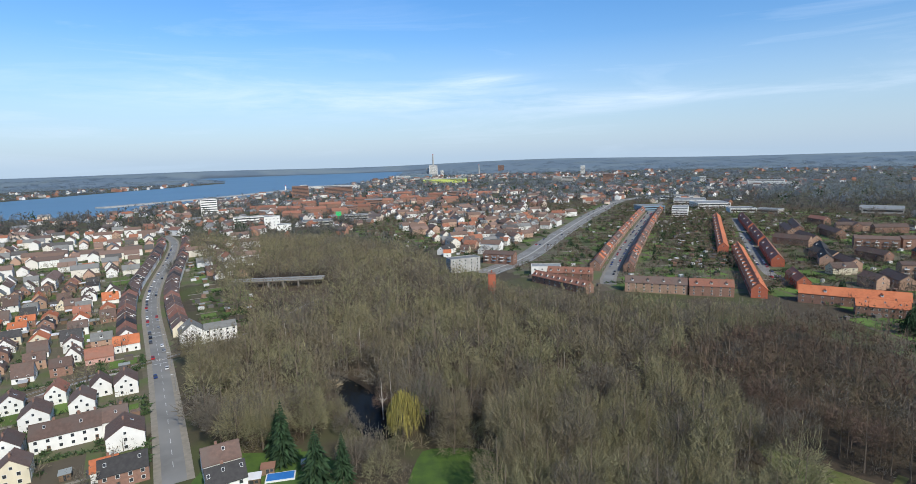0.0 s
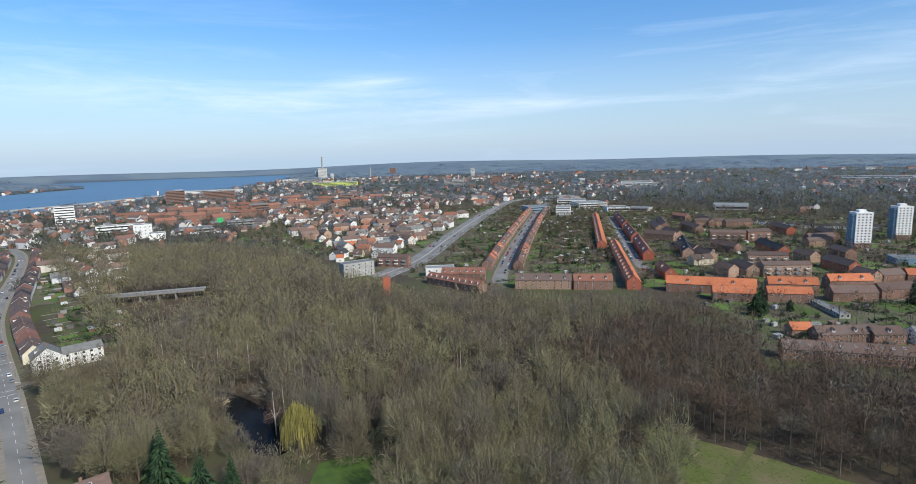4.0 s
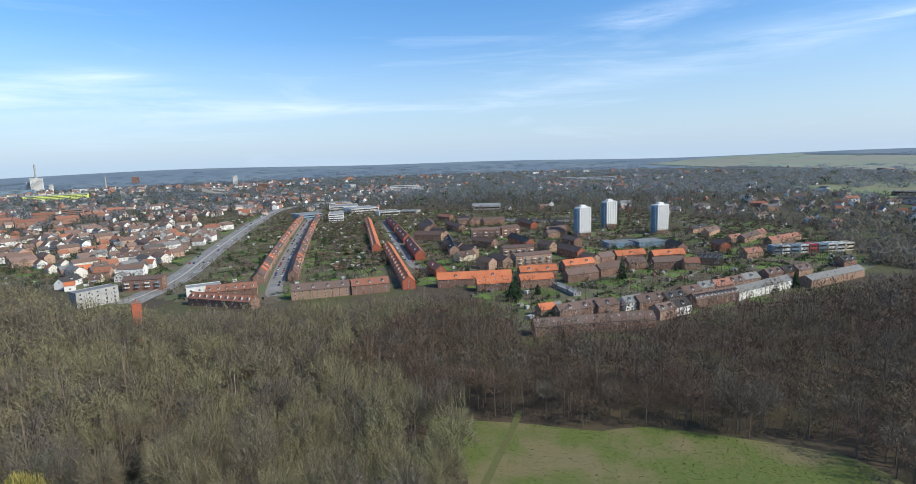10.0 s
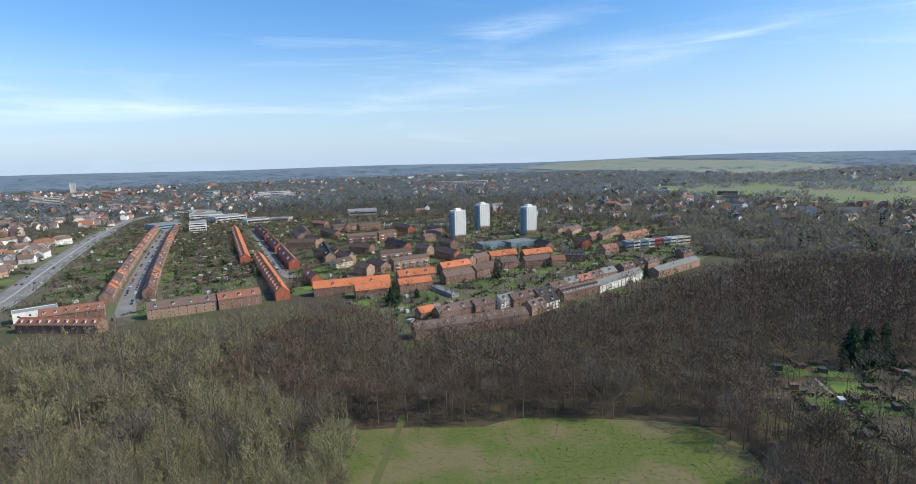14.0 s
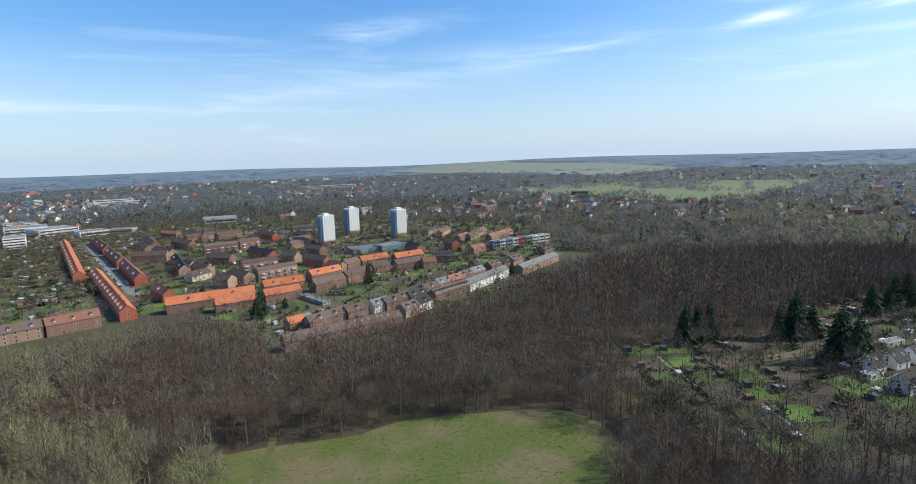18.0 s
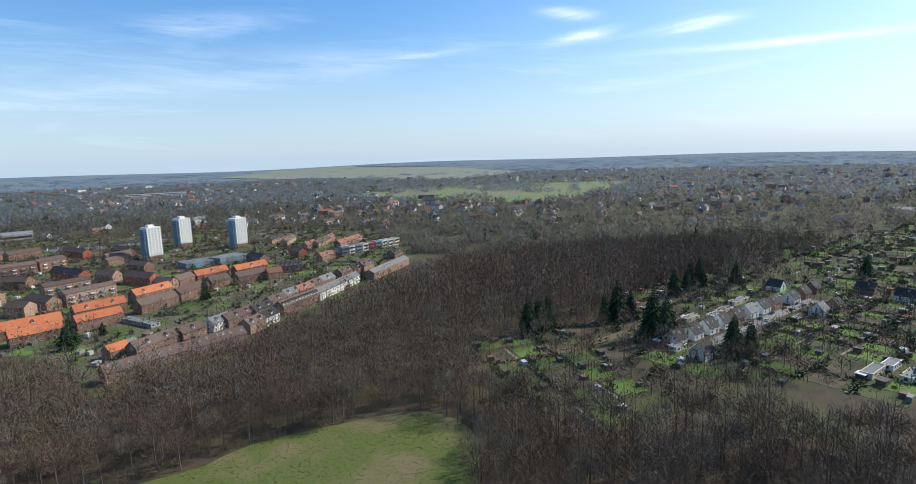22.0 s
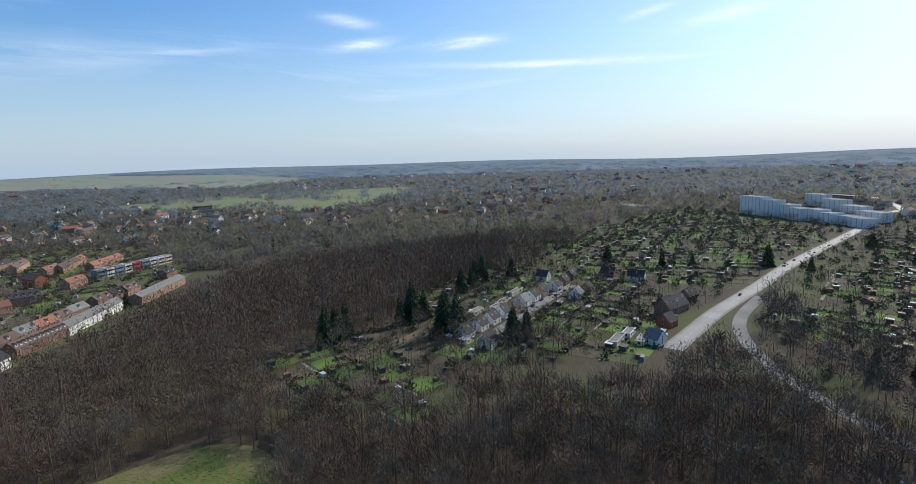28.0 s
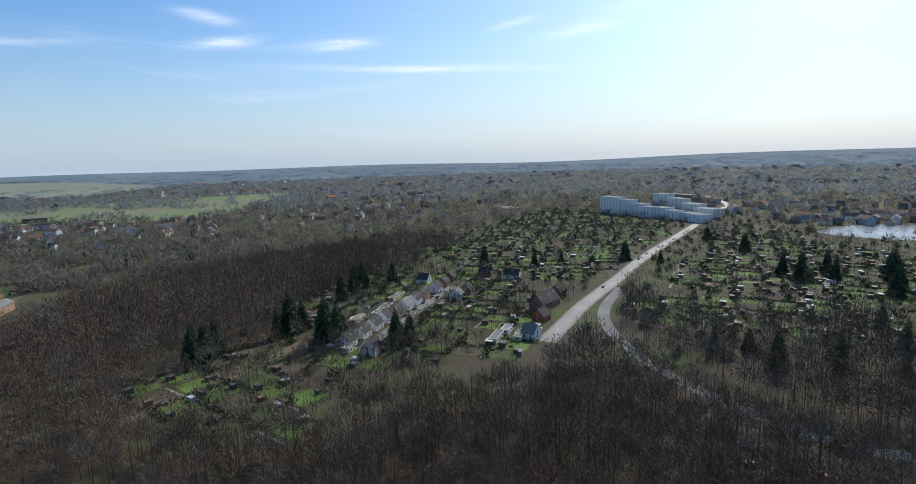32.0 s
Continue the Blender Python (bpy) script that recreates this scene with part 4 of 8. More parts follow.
FIELD_B = [(3136.0, 2261.1), (2991.9, 1442.7), (2378.7, 535.1), (3200.1, 276.0), (3876.7, 875.7), (4230.3, 1792.2), (4020.6, 2194.7)]
FIELD_C = [(3150.4, 2279.9), (2883.3, 1574.4), (3441.4, 1585.7), (3777.1, 2253.7)]
WOOD_NORTH = [(-77.3, 174.7), (-102.7, 194.7), (-122.7, 229.3), (-116.0, 206.1), (-108.9, 216.4), (-101.9, 231.9), (-121.2, 287.2), (-181.5, 399.5), (-304.9, 607.5), (-338.9, 678.0), (-266.1, 662.8), (-159.2, 640.4), (-53.6, 556.0), (-16.5, 443.1), (29.5, 380.0), (42.3, 347.6), (101.9, 340.4), (136.5, 315.5), (158.9, 304.5), (185.9, 298.8), (195.7, 279.2), (200.4, 238.8), (182.5, 201.1), (186.8, 195.9), (236.4, 172.0), (274.3, 164.7), (336.1, 144.5), (407.9, 126.8), (474.8, 108.0), (530.7, 35.1), (596.4, -99.3), (567.9, -160.0), (478.1, -120.7), (418.3, -71.3), (345.7, -28.5), (269.7, 31.5), (234.5, 45.7), (203.2, 46.9), (200.0, 66.7), (146.7, 120.0), (113.3, 140.0), (80.0, 153.3), (26.7, 133.3), (-6.7, 157.3), (-26.7, 189.3), (-53.3, 200.0), (-58.7, 178.7), (-69.3, 174.7)]
WOOD_SOUTH = [(200.0, 64.0), (160.0, 40.0), (113.3, 13.3), (80.0, -80.0), (53.3, -133.3), (40.0, -200.0), (66.7, -240.0), (109.2, -226.1), (132.3, -191.5), (163.9, -180.5), (199.6, -166.4), (220.8, -147.6), (186.9, -114.8), (200.5, -61.2), (190.0, -26.7), (193.6, 8.7), (212.9, 38.1)]

WOOD_BEYOND = [(60, -217), (85, -194), (130, -180), (208, -184), (252, -202), (284, -230), (286, -246), (250, -240), (210, -248), (182, -300), (120, -330), (50, -290)]

# ---- buildings placed one by one ----
house(140.7, 381.7, -19.8, 42.5, 10, 7, 11, "brown", "brickl", 3, "three-storey pale brick row with a brown tiled roof", name='apartment_row', category='apartments', dormers=4, chim=3)
house(174.4, 368.5, -17.8, 28.4, 10, 7.2, 11.2, "redroof", "brick", 3, "three-storey brick row with a red tiled roof", name='apartment_row', category='apartments', dormers=3, chim=3)
house(76.5, 403.2, -53.9, 55.2, 9, 5.5, 9, "redroof", "brick", 2, "long red-roofed brick school wing with white dormers", name='school_wing', category='school', dormers=9, chim=2)
house(88.3, 428.5, -19, 36, 9, 6, 10, "redroof", "brick", 2, "red-roofed brick school wing with white dormers", name='school_wing', category='school', dormers=6, chim=1)
flat_block(72, 450, -8.2, 24.4, 12, 7.5, "white", 2, "low white flat-roofed school annexe", name='school_annexe', category='school')
house(210.8, 377.9, 247.1, 47.6, 10, 6, 10.5, "orange", "brickr", 2, "long orange-roofed brick row stepping along the street", name='terraced_row', category='terraced houses', dormers=4, chim=2)
house(231.6, 427.2, 247.2, 59.6, 10, 6, 10.5, "orange", "brickr", 2, "long orange-roofed brick row stepping along the street", name='terraced_row', category='terraced houses', dormers=4, chim=2)
house(258, 490, 247.1, 76.7, 10, 6, 10.5, "orange", "brickr", 2, "long orange-roofed brick row stepping along the street", name='terraced_row', category='terraced houses', dormers=4, chim=2)
house(272.3, 555.2, 246, 72.4, 10, 6, 10.5, "orange", "brickr", 2, "orange-roofed brick row farther up the street", name='terraced_row', category='terraced houses', dormers=4, chim=2)
house(305.9, 630.5, 246, 92.4, 10, 6, 10.5, "orange", "brickr", 2, "orange-roofed brick row farther up the street", name='terraced_row', category='terraced houses', dormers=4, chim=2)
house(349.5, 728.3, 246, 121.7, 10, 6, 10.5, "orange", "brickr", 2, "orange-roofed brick row farther up the street", name='terraced_row', category='terraced houses', dormers=4, chim=2)
house(289.9, 497.1, 246.5, 97.2, 10, 6.2, 11, "redroof", "brickr", 2, "red brick row with a dark red roof and gables", name='terraced_row', category='terraced houses', dormers=3, chim=2)
house(333.9, 599.5, 247.4, 94.1, 10, 6.2, 11, "redroof", "brickr", 2, "red brick row with a dark red roof and gables", name='terraced_row', category='terraced houses', dormers=3, chim=2)
house(382.9, 716.5, 247.7, 131.1, 10, 6.2, 11, "redroof", "brickr", 2, "red brick row with a dark red roof and gables", name='terraced_row', category='terraced houses', dormers=3, chim=2)
house(249.1, 390.8, 250.6, 35.3, 9, 6, 10, "redroof", "brickr", 2, "small red brick gabled houses at the street end", name='terraced_row', category='terraced houses', dormers=1)
house(247.7, 333.2, -31, 58.1, 10, 6.5, 11, "orange", "brick", 2, "long brick row with a bright orange tiled roof", name='apartment_row', category='apartments', dormers=2, chim=5)
house(249.2, 310.8, -30.6, 26.1, 10, 6, 9.5, "orange", "brick", 2, "brick block with a bright orange tiled roof", name='apartment_row', category='apartments', sky=3, chim=2)
house(301.5, 318.4, -27, 31.5, 10, 6.5, 10.5, "orange", "brick", 2, "brick row with a bright orange tiled roof", name='apartment_row', category='apartments', dormers=2, chim=3)
house(281.2, 299.2, -25.7, 26.5, 10, 6, 9.5, "orange", "brick", 2, "brick block with a bright orange tiled roof", name='apartment_row', category='apartments', chim=2)
house(345.1, 315.1, -14.1, 30.1, 10, 6.5, 10.5, "orange", "brick", 2, "brick row with an orange tiled roof among trees", name='apartment_row', category='apartments', dormers=2, chim=3)
house(319.9, 288.8, -15.8, 27.9, 10, 6.3, 10, "brown", "brick", 2, "brick apartment block with a brown tiled roof", name='apartment_row', category='apartments', chim=2)
house(354.1, 287.9, -4.4, 29.7, 10, 6.3, 10, "brown", "brick", 2, "brick apartment block with a brown tiled roof", name='apartment_row', category='apartments', chim=2)
house(385.6, 286.4, -22.6, 17.1, 10, 6.3, 10, "brown", "brick", 2, "short brick apartment block with a brown roof", name='apartment_row', category='apartments', chim=1)
house(410.7, 311.7, -23.2, 29.5, 10, 6.5, 10.5, "orange", "brick", 2, "brick row with an orange tiled roof", name='apartment_row', category='apartments', dormers=1, chim=3)
house(435.9, 289.2, -24.7, 31.6, 10, 6.5, 10.5, "orange", "brick", 2, "brick row with an orange tiled roof", name='apartment_row', category='apartments', dormers=1, chim=3)
house(407.6, 270.8, -29.2, 26.3, 10, 6.3, 10, "brown", "brick", 2, "brick apartment block with a brown tiled roof", name='apartment_row', category='apartments', chim=2)
house(418.1, 254.5, -41.1, 12.5, 10, 6.3, 10, "redroof", "brickl", 2, "gabled brick block with a faded red roof", name='apartment_row', category='apartments', chim=1)
house(447.2, 254.4, -57.5, 20.1, 11, 6.5, 10, "dark", "brick", 3, "dark-roofed brick block with white windows", name='apartment_row', category='apartments', dormers=5, chim=2)
house(333.7, 360.5, -16.1, 36.1, 11, 10, 12, "brown", "brickl", 3, "pale apartment block with blue balconies and a shallow brown roof", name='apartment_block', category='apartments', balcony=5, chim=3)
house(350.9, 400, -22.5, 32.4, 11, 10, 12, "brown", "brickl", 3, "pale apartment block with a shallow brown roof", name='apartment_block', category='apartments', balcony=5, chim=3)
house(406.1, 521.6, -26.9, 36.1, 11, 10.5, 13, "brown", "brick", 3, "brick apartment block with blue balcony panels", name='apartment_block', category='apartments', balcony=5, chim=3)
house(439.7, 516.7, -4.7, 27.6, 11, 10.5, 13, "brown", "brick", 3, "brick apartment block with a brown roof", name='apartment_block', category='apartments', balcony=3, chim=2)
house(347.2, 558.4, -53.6, 34.8, 10, 7, 11, "brown", "brickl", 2, "plain brick apartment block with a brown roof", name='apartment_block', category='apartments', chim=2)
house(328.5, 482.5, 240.1, 80.1, 10, 7, 11, "dark", "brickl", 3, "dark-roofed block with stepped balconies", name='apartment_block', category='apartments', dormers=3, chim=1)
house(302.8, 421.5, 1.2, 19.9, 9, 5.5, 9, "brown", "cream", 2, "cream house with a brown roof", dormers=1)
house(399.9, 449.2, -107.4, 51.2, 10, 7, 11, "dark", "brickr", 3, "red brick block with dark roof", name='apartment_block', category='apartments', chim=2)
house(483.2, 477.9, -8.5, 28.7, 10, 7, 11, "brown", "brick", 2, "brick row with a brown roof before the towers", name='apartment_block', category='apartments', chim=2)
house(469.9, 465.5, -7.8, 26.5, 9, 6, 9, "brown", "brickl", 2, "low brick row with a brown roof", name='apartment_block', category='apartments', chim=2)
house(389.9, 363.9, -100.9, 33.2, 10, 7, 11, "brown", "brickr", 3, "red brick block with a brown roof", name='apartment_block', category='apartments', chim=2)
house(399.5, 407.6, -94, 20.8, 10, 6, 10, "brown", "brickl", 2, "brown-roofed brick house block", name='apartment_block', category='apartments', chim=2)
flat_block(469.2, 368.8, -28.1, 31.5, 18.7, 5, "bluegrey", 1, "low flat-roofed school building with pale panels", name='school_building', category='school')
flat_block(491.5, 350.1, -20.3, 31.1, 18.7, 6, "bluegrey", 2, "low flat-roofed school building with pale panels", name='school_building', category='school')
flat_block(286.1, 271.9, -107.2, 32, 6, 2.4, "concrete", 1, "row of pale garages with flat roofs", name='garage_row', category='garage')
house(206.9, 212.7, -27.1, 14.1, 9, 5.6, 9, "brown", "brick", 2, "brown-roofed brick terrace at the edge of the woods", name='terraced_row', category='terraced houses', sky=3, chim=2, cols=6)
house(219.5, 206.3, -27.1, 14.1, 9, 5.6, 9, "brown", "brick", 2, "brown-roofed brick terrace at the edge of the woods", name='terraced_row', category='terraced houses', sky=3, chim=2, cols=6)
house(232.1, 199.9, -27.3, 14.3, 9, 5.6, 9, "brown", "brick", 2, "brown-roofed brick terrace at the edge of the woods", name='terraced_row', category='terraced houses', sky=3, chim=2, cols=6)
house(244.8, 193.2, -27.3, 14.3, 9, 5.6, 9, "brown", "brick", 2, "brown-roofed brick terrace at the edge of the woods", name='terraced_row', category='terraced houses', sky=3, chim=2, cols=6)
house(257.5, 186.8, -27, 14.4, 9, 5.6, 9, "brown", "brick", 2, "brown-roofed brick terrace at the edge of the woods", name='terraced_row', category='terraced houses', sky=3, chim=2, cols=6)
house(320.8, 189.2, -11.9, 12.3, 9, 5.6, 9, "brown", "brick", 2, "brown-roofed terrace with white dormers", name='terraced_row', category='terraced houses', dormers=4, chim=2)
house(332.9, 186.5, -12.3, 12.5, 9, 5.6, 9, "brown", "brick", 2, "brown-roofed terrace with white dormers", name='terraced_row', category='terraced houses', dormers=4, chim=2)
house(345.5, 183.9, -12.5, 12.9, 9, 5.6, 9, "brown", "brick", 2, "brown-roofed terrace with white dormers", name='terraced_row', category='terraced houses', dormers=4, chim=2)
house(282.1, 188.9, -9, 13.6, 9, 5.6, 9, "brown", "brickl", 2, "brown-roofed terrace end with skylights", name='terraced_row', category='terraced houses', sky=2, dormers=2)
house(296.7, 187.7, -6.5, 12.9, 9, 5.6, 9, "dark", "white", 2, "white terrace house with solar panels on its roof", name='terraced_row', category='terraced houses', dormers=1)
house(382, 179.6, -5.7, 62.5, 10, 5.8, 8.5, "greyroof", "white", 2, "long white terrace with a grey roof and blue skylights", name='terraced_row', category='terraced houses', sky=5, chim=3)
house(452.5, 161.9, -8.2, 68, 10, 5.8, 8.5, "greyroof", "brickl", 2, "long pale brick terrace with a grey roof", name='terraced_row', category='terraced houses', sky=5, chim=3)
house(240, 227.3, -12.3, 16, 9, 5.2, 8.5, "brown", "brick", 2, "semi-detached brick house with a brown tiled roof beside the terrace gardens", dormers=1, group='semi-detached houses')
house(255.1, 224.3, -12.6, 16, 9, 5.2, 8.5, "brown", "brick", 2, "semi-detached brick house with a brown tiled roof beside the terrace gardens", dormers=2, group='semi-detached houses')
house(265.7, 219.5, -12.5, 16, 9, 5.2, 8.5, "brown", "brick", 2, "semi-detached brick house with a brown tiled roof beside the terrace gardens", dormers=1, group='semi-detached houses')
house(284.8, 213.6, -12.5, 16, 9, 5.2, 8.5, "greyroof", "white", 2, "semi-detached brick house with a grey roof beside the terrace gardens", dormers=2, group='semi-detached houses')
house(301.6, 208, -12.2, 16, 9, 5.2, 8.5, "brown", "brick", 2, "semi-detached brick house with a brown tiled roof beside the terrace gardens", dormers=1, group='semi-detached houses')
house(313.1, 202.8, -12.6, 16, 9, 5.2, 8.5, "dark", "brickl", 2, "semi-detached brick house with a dark roof beside the terrace gardens", dormers=2, group='semi-detached houses')
house(334.4, 204.1, -12.4, 16, 9, 5.2, 8.5, "brown", "brick", 2, "semi-detached brick house with a brown tiled roof beside the terrace gardens", dormers=1, group='semi-detached houses')
house(353.5, 203.9, -12.5, 16, 9, 5.2, 8.5, "greyroof", "brickl", 2, "semi-detached brick house with a grey roof beside the terrace gardens", dormers=2, group='semi-detached houses')
house(366.4, 200.3, -12.1, 16, 9, 5.2, 8.5, "redroof", "brick", 2, "semi-detached brick house with a red tiled roof beside the terrace gardens", dormers=1, group='semi-detached houses')
house(382, 199.3, -12.2, 16, 9, 5.2, 8.5, "brown", "brickl", 2, "semi-detached brick house with a brown tiled roof beside the terrace gardens", dormers=2, group='semi-detached houses')
house(399.6, 197.3, -11.8, 16, 9, 5.2, 8.5, "greyroof", "brick", 2, "semi-detached brick house with a grey roof beside the terrace gardens", dormers=1, group='semi-detached houses')
house(428.5, 194.4, -12, 16, 9, 5.2, 8.5, "brown", "brick", 2, "semi-detached brick house with a brown tiled roof beside the terrace gardens", dormers=2, group='semi-detached houses')
house(446.1, 190.8, -12.1, 16, 9, 5.2, 8.5, "dark", "brick", 2, "semi-detached brick house with a dark roof beside the terrace gardens", dormers=1, group='semi-detached houses')
house(458.5, 186.1, -12.3, 16, 9, 5.2, 8.5, "brown", "brickl", 2, "semi-detached brick house with a brown tiled roof beside the terrace gardens", dormers=2, group='semi-detached houses')
house(292.8, 209.2, -13, 16, 9, 5.2, 8.5, "brown", "brick", 2, "semi-detached brick house with a brown tiled roof beside the terrace gardens", dormers=1, group='semi-detached houses')
house(519.9, 177.5, -11.8, 16, 9, 5.2, 8.5, "dark", "brick", 2, "semi-detached brick house with a dark roof beside the terrace gardens", dormers=2, group='semi-detached houses')
house(232.9, 239.1, -15.1, 10.7, 8, 4.5, 7.5, "orange", "brickl", 1, "small house with an orange roof")
house(239.9, 238.4, -7.1, 9.3, 8, 4.5, 7, "greyroof", "white", 1, "small house with a grey roof and wide skylights", sky=2)
tower(495.7, 444.0, -20, "white high-rise tower block with blue-grey balcony side")
tower(578.8, 472.1, -20, "white high-rise tower block with blue-grey balcony side")
tower(576.7, 393.7, -20, "white high-rise tower block with brick foot storeys")
flat_block(537.1, 242.1, -29.7, 7.5, 9, 7.5, "bluegrey", 2, "flat-roofed modern terrace house with glazed blue-white front", name='modern_terrace_house', category='terraced house', group='modern terrace', cols=3, ends=1, bands=1)
flat_block(545.1, 237.5, -29.2, 7.6, 9, 7.5, "white", 2, "flat-roofed modern terrace house with glazed blue-white front", name='modern_terrace_house', category='terraced house', group='modern terrace', cols=3, ends=1, bands=1)
flat_block(553.1, 232.8, -30.1, 7.7, 9, 7.5, "bluegrey", 2, "flat-roofed modern terrace house with glazed blue-white front", name='modern_terrace_house', category='terraced house', group='modern terrace', cols=3, ends=1, bands=1)
flat_block(561.2, 228.3, -29.2, 7.6, 9, 7.5, "white", 2, "flat-roofed modern terrace house with glazed blue-white front", name='modern_terrace_house', category='terraced house', group='modern terrace', cols=3, ends=1, bands=1)
flat_block(569.2, 223.7, -30.1, 7.7, 9, 7.5, "redpaint", 2, "flat-roofed modern terrace house with glazed blue-white front", name='modern_terrace_house', category='terraced house', group='modern terrace', cols=3, ends=1, bands=1)
flat_block(577.3, 218.9, -30.1, 7.7, 9, 7.5, "bluegrey", 2, "flat-roofed modern terrace house with glazed blue-white front", name='modern_terrace_house', category='terraced house', group='modern terrace', cols=3, ends=1, bands=1)
flat_block(585.3, 214.4, -29.2, 7.6, 9, 7.5, "white", 2, "flat-roofed modern terrace house with glazed blue-white front", name='modern_terrace_house', category='terraced house', group='modern terrace', cols=3, ends=1, bands=1)
flat_block(593.5, 209.7, -29.2, 7.6, 9, 7.5, "white", 2, "flat-roofed modern terrace house with glazed blue-white front", name='modern_terrace_house', category='terraced house', group='modern terrace', cols=3, ends=1, bands=1)
flat_block(601.5, 205.2, -29.6, 7.9, 9, 7.5, "cream", 2, "flat-roofed modern terrace house with glazed blue-white front", name='modern_terrace_house', category='terraced house', group='modern terrace', cols=3, ends=1, bands=1)
house(616.7, 368.5, -1.4, 32, 9, 5.5, 9, "dark", "brickl", 2, "red brick house with a dark roof among bare trees", dormers=1)
house(606.1, 345.5, 13.8, 42, 9, 5.5, 9, "brown", "brickl", 2, "red brick house with a brown roof among bare trees", dormers=1)
house(593.6, 294.7, 6.7, 45.5, 9, 5.5, 9, "brown", "brickl", 2, "red brick house with a brown roof among bare trees", dormers=1)
house(622, 298.3, 5.6, 24.5, 9, 5.5, 9, "redroof", "brickl", 2, "red brick house with a red tiled roof among bare trees", dormers=1)
house(588.5, 264.3, -7.6, 27.3, 9, 5.5, 9, "redroof", "brickl", 2, "red brick house with a red tiled roof among bare trees", dormers=1)
house(615.2, 261.6, -4.1, 26.3, 9, 5.5, 9, "redroof", "brickl", 2, "red brick house with a red tiled roof among bare trees", dormers=1)
house(569.9, 298.9, -12.3, 16.3, 9, 5.5, 9, "redroof", "brickl", 2, "red brick house with a red tiled roof among bare trees", dormers=1)
house(502, 245.9, -14.1, 20.3, 9, 5.5, 9, "redroof", "brickl", 2, "red brick house with a red tiled roof among bare trees", dormers=1)
flat_block(348.8, 850.3, -24.2, 23.3, 40, 14, "white", 4, "four-storey white office block of a factory", name='factory_office', category='factory', bands=1)
flat_block(443.7, 1040, -22.4, 56.4, 53.3, 9, "white", 2, "long white factory hall with a flat roof", name='factory_hall', category='factory', bands=1, ends=1)
flat_block(446.7, 963.7, -6.8, 54, 53.3, 9, "white", 2, "white factory hall with a pale roof", name='factory_hall', category='factory', bands=1, ends=1)
flat_block(332.3, 943.9, 3.5, 39.6, 40, 8, "bluegrey", 2, "blue-grey factory hall with flat roof", name='factory_hall', category='factory', bands=1, ends=1)
flat_block(458.1, 875.9, -14.9, 38.4, 33.3, 7, "white", 1, "white workshop with a flat roof", name='workshop', category='factory', bands=1, ends=1)
flat_block(492.8, 856.1, -49.4, 34, 26.7, 6, "concrete", 1, "pale workshop with a flat roof", name='workshop', category='factory', bands=1, ends=1)
flat_block(638.5, 813.2, -36.6, 49.9, 33.3, 7, "concrete", 1, "low hall in front of parked vans", name='workshop', category='factory', bands=1, ends=1)
house(37.1, 503.2, -26, 30.4, 10, 9.5, 12, "brown", "brick", 3, "brick apartment block with balconies and brown roof", name='apartment_block', category='apartments', balcony=4, chim=3)
flat_block(1.9, 473.9, 21.4, 28.1, 12, 12, "concrete", 4, "pale flats with a grey roof", name='apartment_block', category='apartments')
house(50.7, 662.1, -0.5, 48.4, 10, 7, 11, "brown", "white", 2, "white and brick row with dormers", name='apartment_row', category='apartments', dormers=6, chim=3)
house(-14.8, 565.6, 58.3, 23.3, 9, 5, 9, "dark", "white", 2, "white house with a dark roof", dormers=1)
house(-13.7, 547.1, -2, 7.7, 8, 4.5, 7, "orange", "white", 1, "small house with an orange roof")
house(-2.8, 620.4, -7.9, 11.6, 9, 5, 9, "orange", "white", 2, "white house with a bright orange roof", dormers=1)
house(10.8, 627.9, 15, 11.9, 9, 5, 9, "brown", "white", 2, "white gabled house with a brown roof", dormers=1)
# ---- beside the main road ----
house(-153.2, 231.9, 121, 11.5, 9, 5.6, 9.4, "brown", "white", 2, "white gabled house with a brown tiled roof", ends=2)
house(-159.7, 212.7, 121, 11.5, 9, 5.6, 9.2, "brown", "white", 2, "white gabled house with a brown roof and shrubs", ends=2)
house(-170.1, 200.7, 121, 11.5, 10, 5.6, 9.4, "brown", "white", 2, "white gabled house with a brown roof", ends=2)
house(-147.7, 187.1, 31, 21.8, 10, 5.5, 9.2, "brown", "white", 2, "white terrace with a brown roof and skylights", sky=2, chim=2)
house(-139.3, 193.1, 31, 18.4, 10, 5.7, 9.4, "brown", "white", 2, "white terrace with a brown roof and chimneys", sky=3, chim=3)
house(-124.5, 184.5, 121, 12.6, 12, 5.8, 9.6, "brown", "white", 2, "white end house with a broad brown roof", ends=1, sky=1)
house(-110.9, 161.3, 31, 13.8, 9, 5, 8.5, "dark", "brick", 2, "brick house with dark roof and skylights", sky=2)
house(-119.2, 164.4, 31, 8, 8, 3.6, 6, "orange", "white", 1, "small white house with an orange roof")
house(-161.1, 175.9, 121, 10.3, 9, 5.6, 9.2, "brown", "white", 2, "white gabled house with a brown roof", ends=2)
house(-147.5, 162.4, 121, 9.2, 9, 5.6, 9.2, "brown", "cream", 2, "cream gabled house with a brown roof", ends=2)
house(-80.9, 164.5, 31, 11.5, 9.5, 5.8, 9.6, "brown", "white", 2, "house with a brown tiled roof at the wood edge", sky=1)
house(-74.9, 154.1, 31, 11.5, 9, 5, 8.6, "dark", "white", 2, "house with a glossy dark roof and skylights", sky=3)
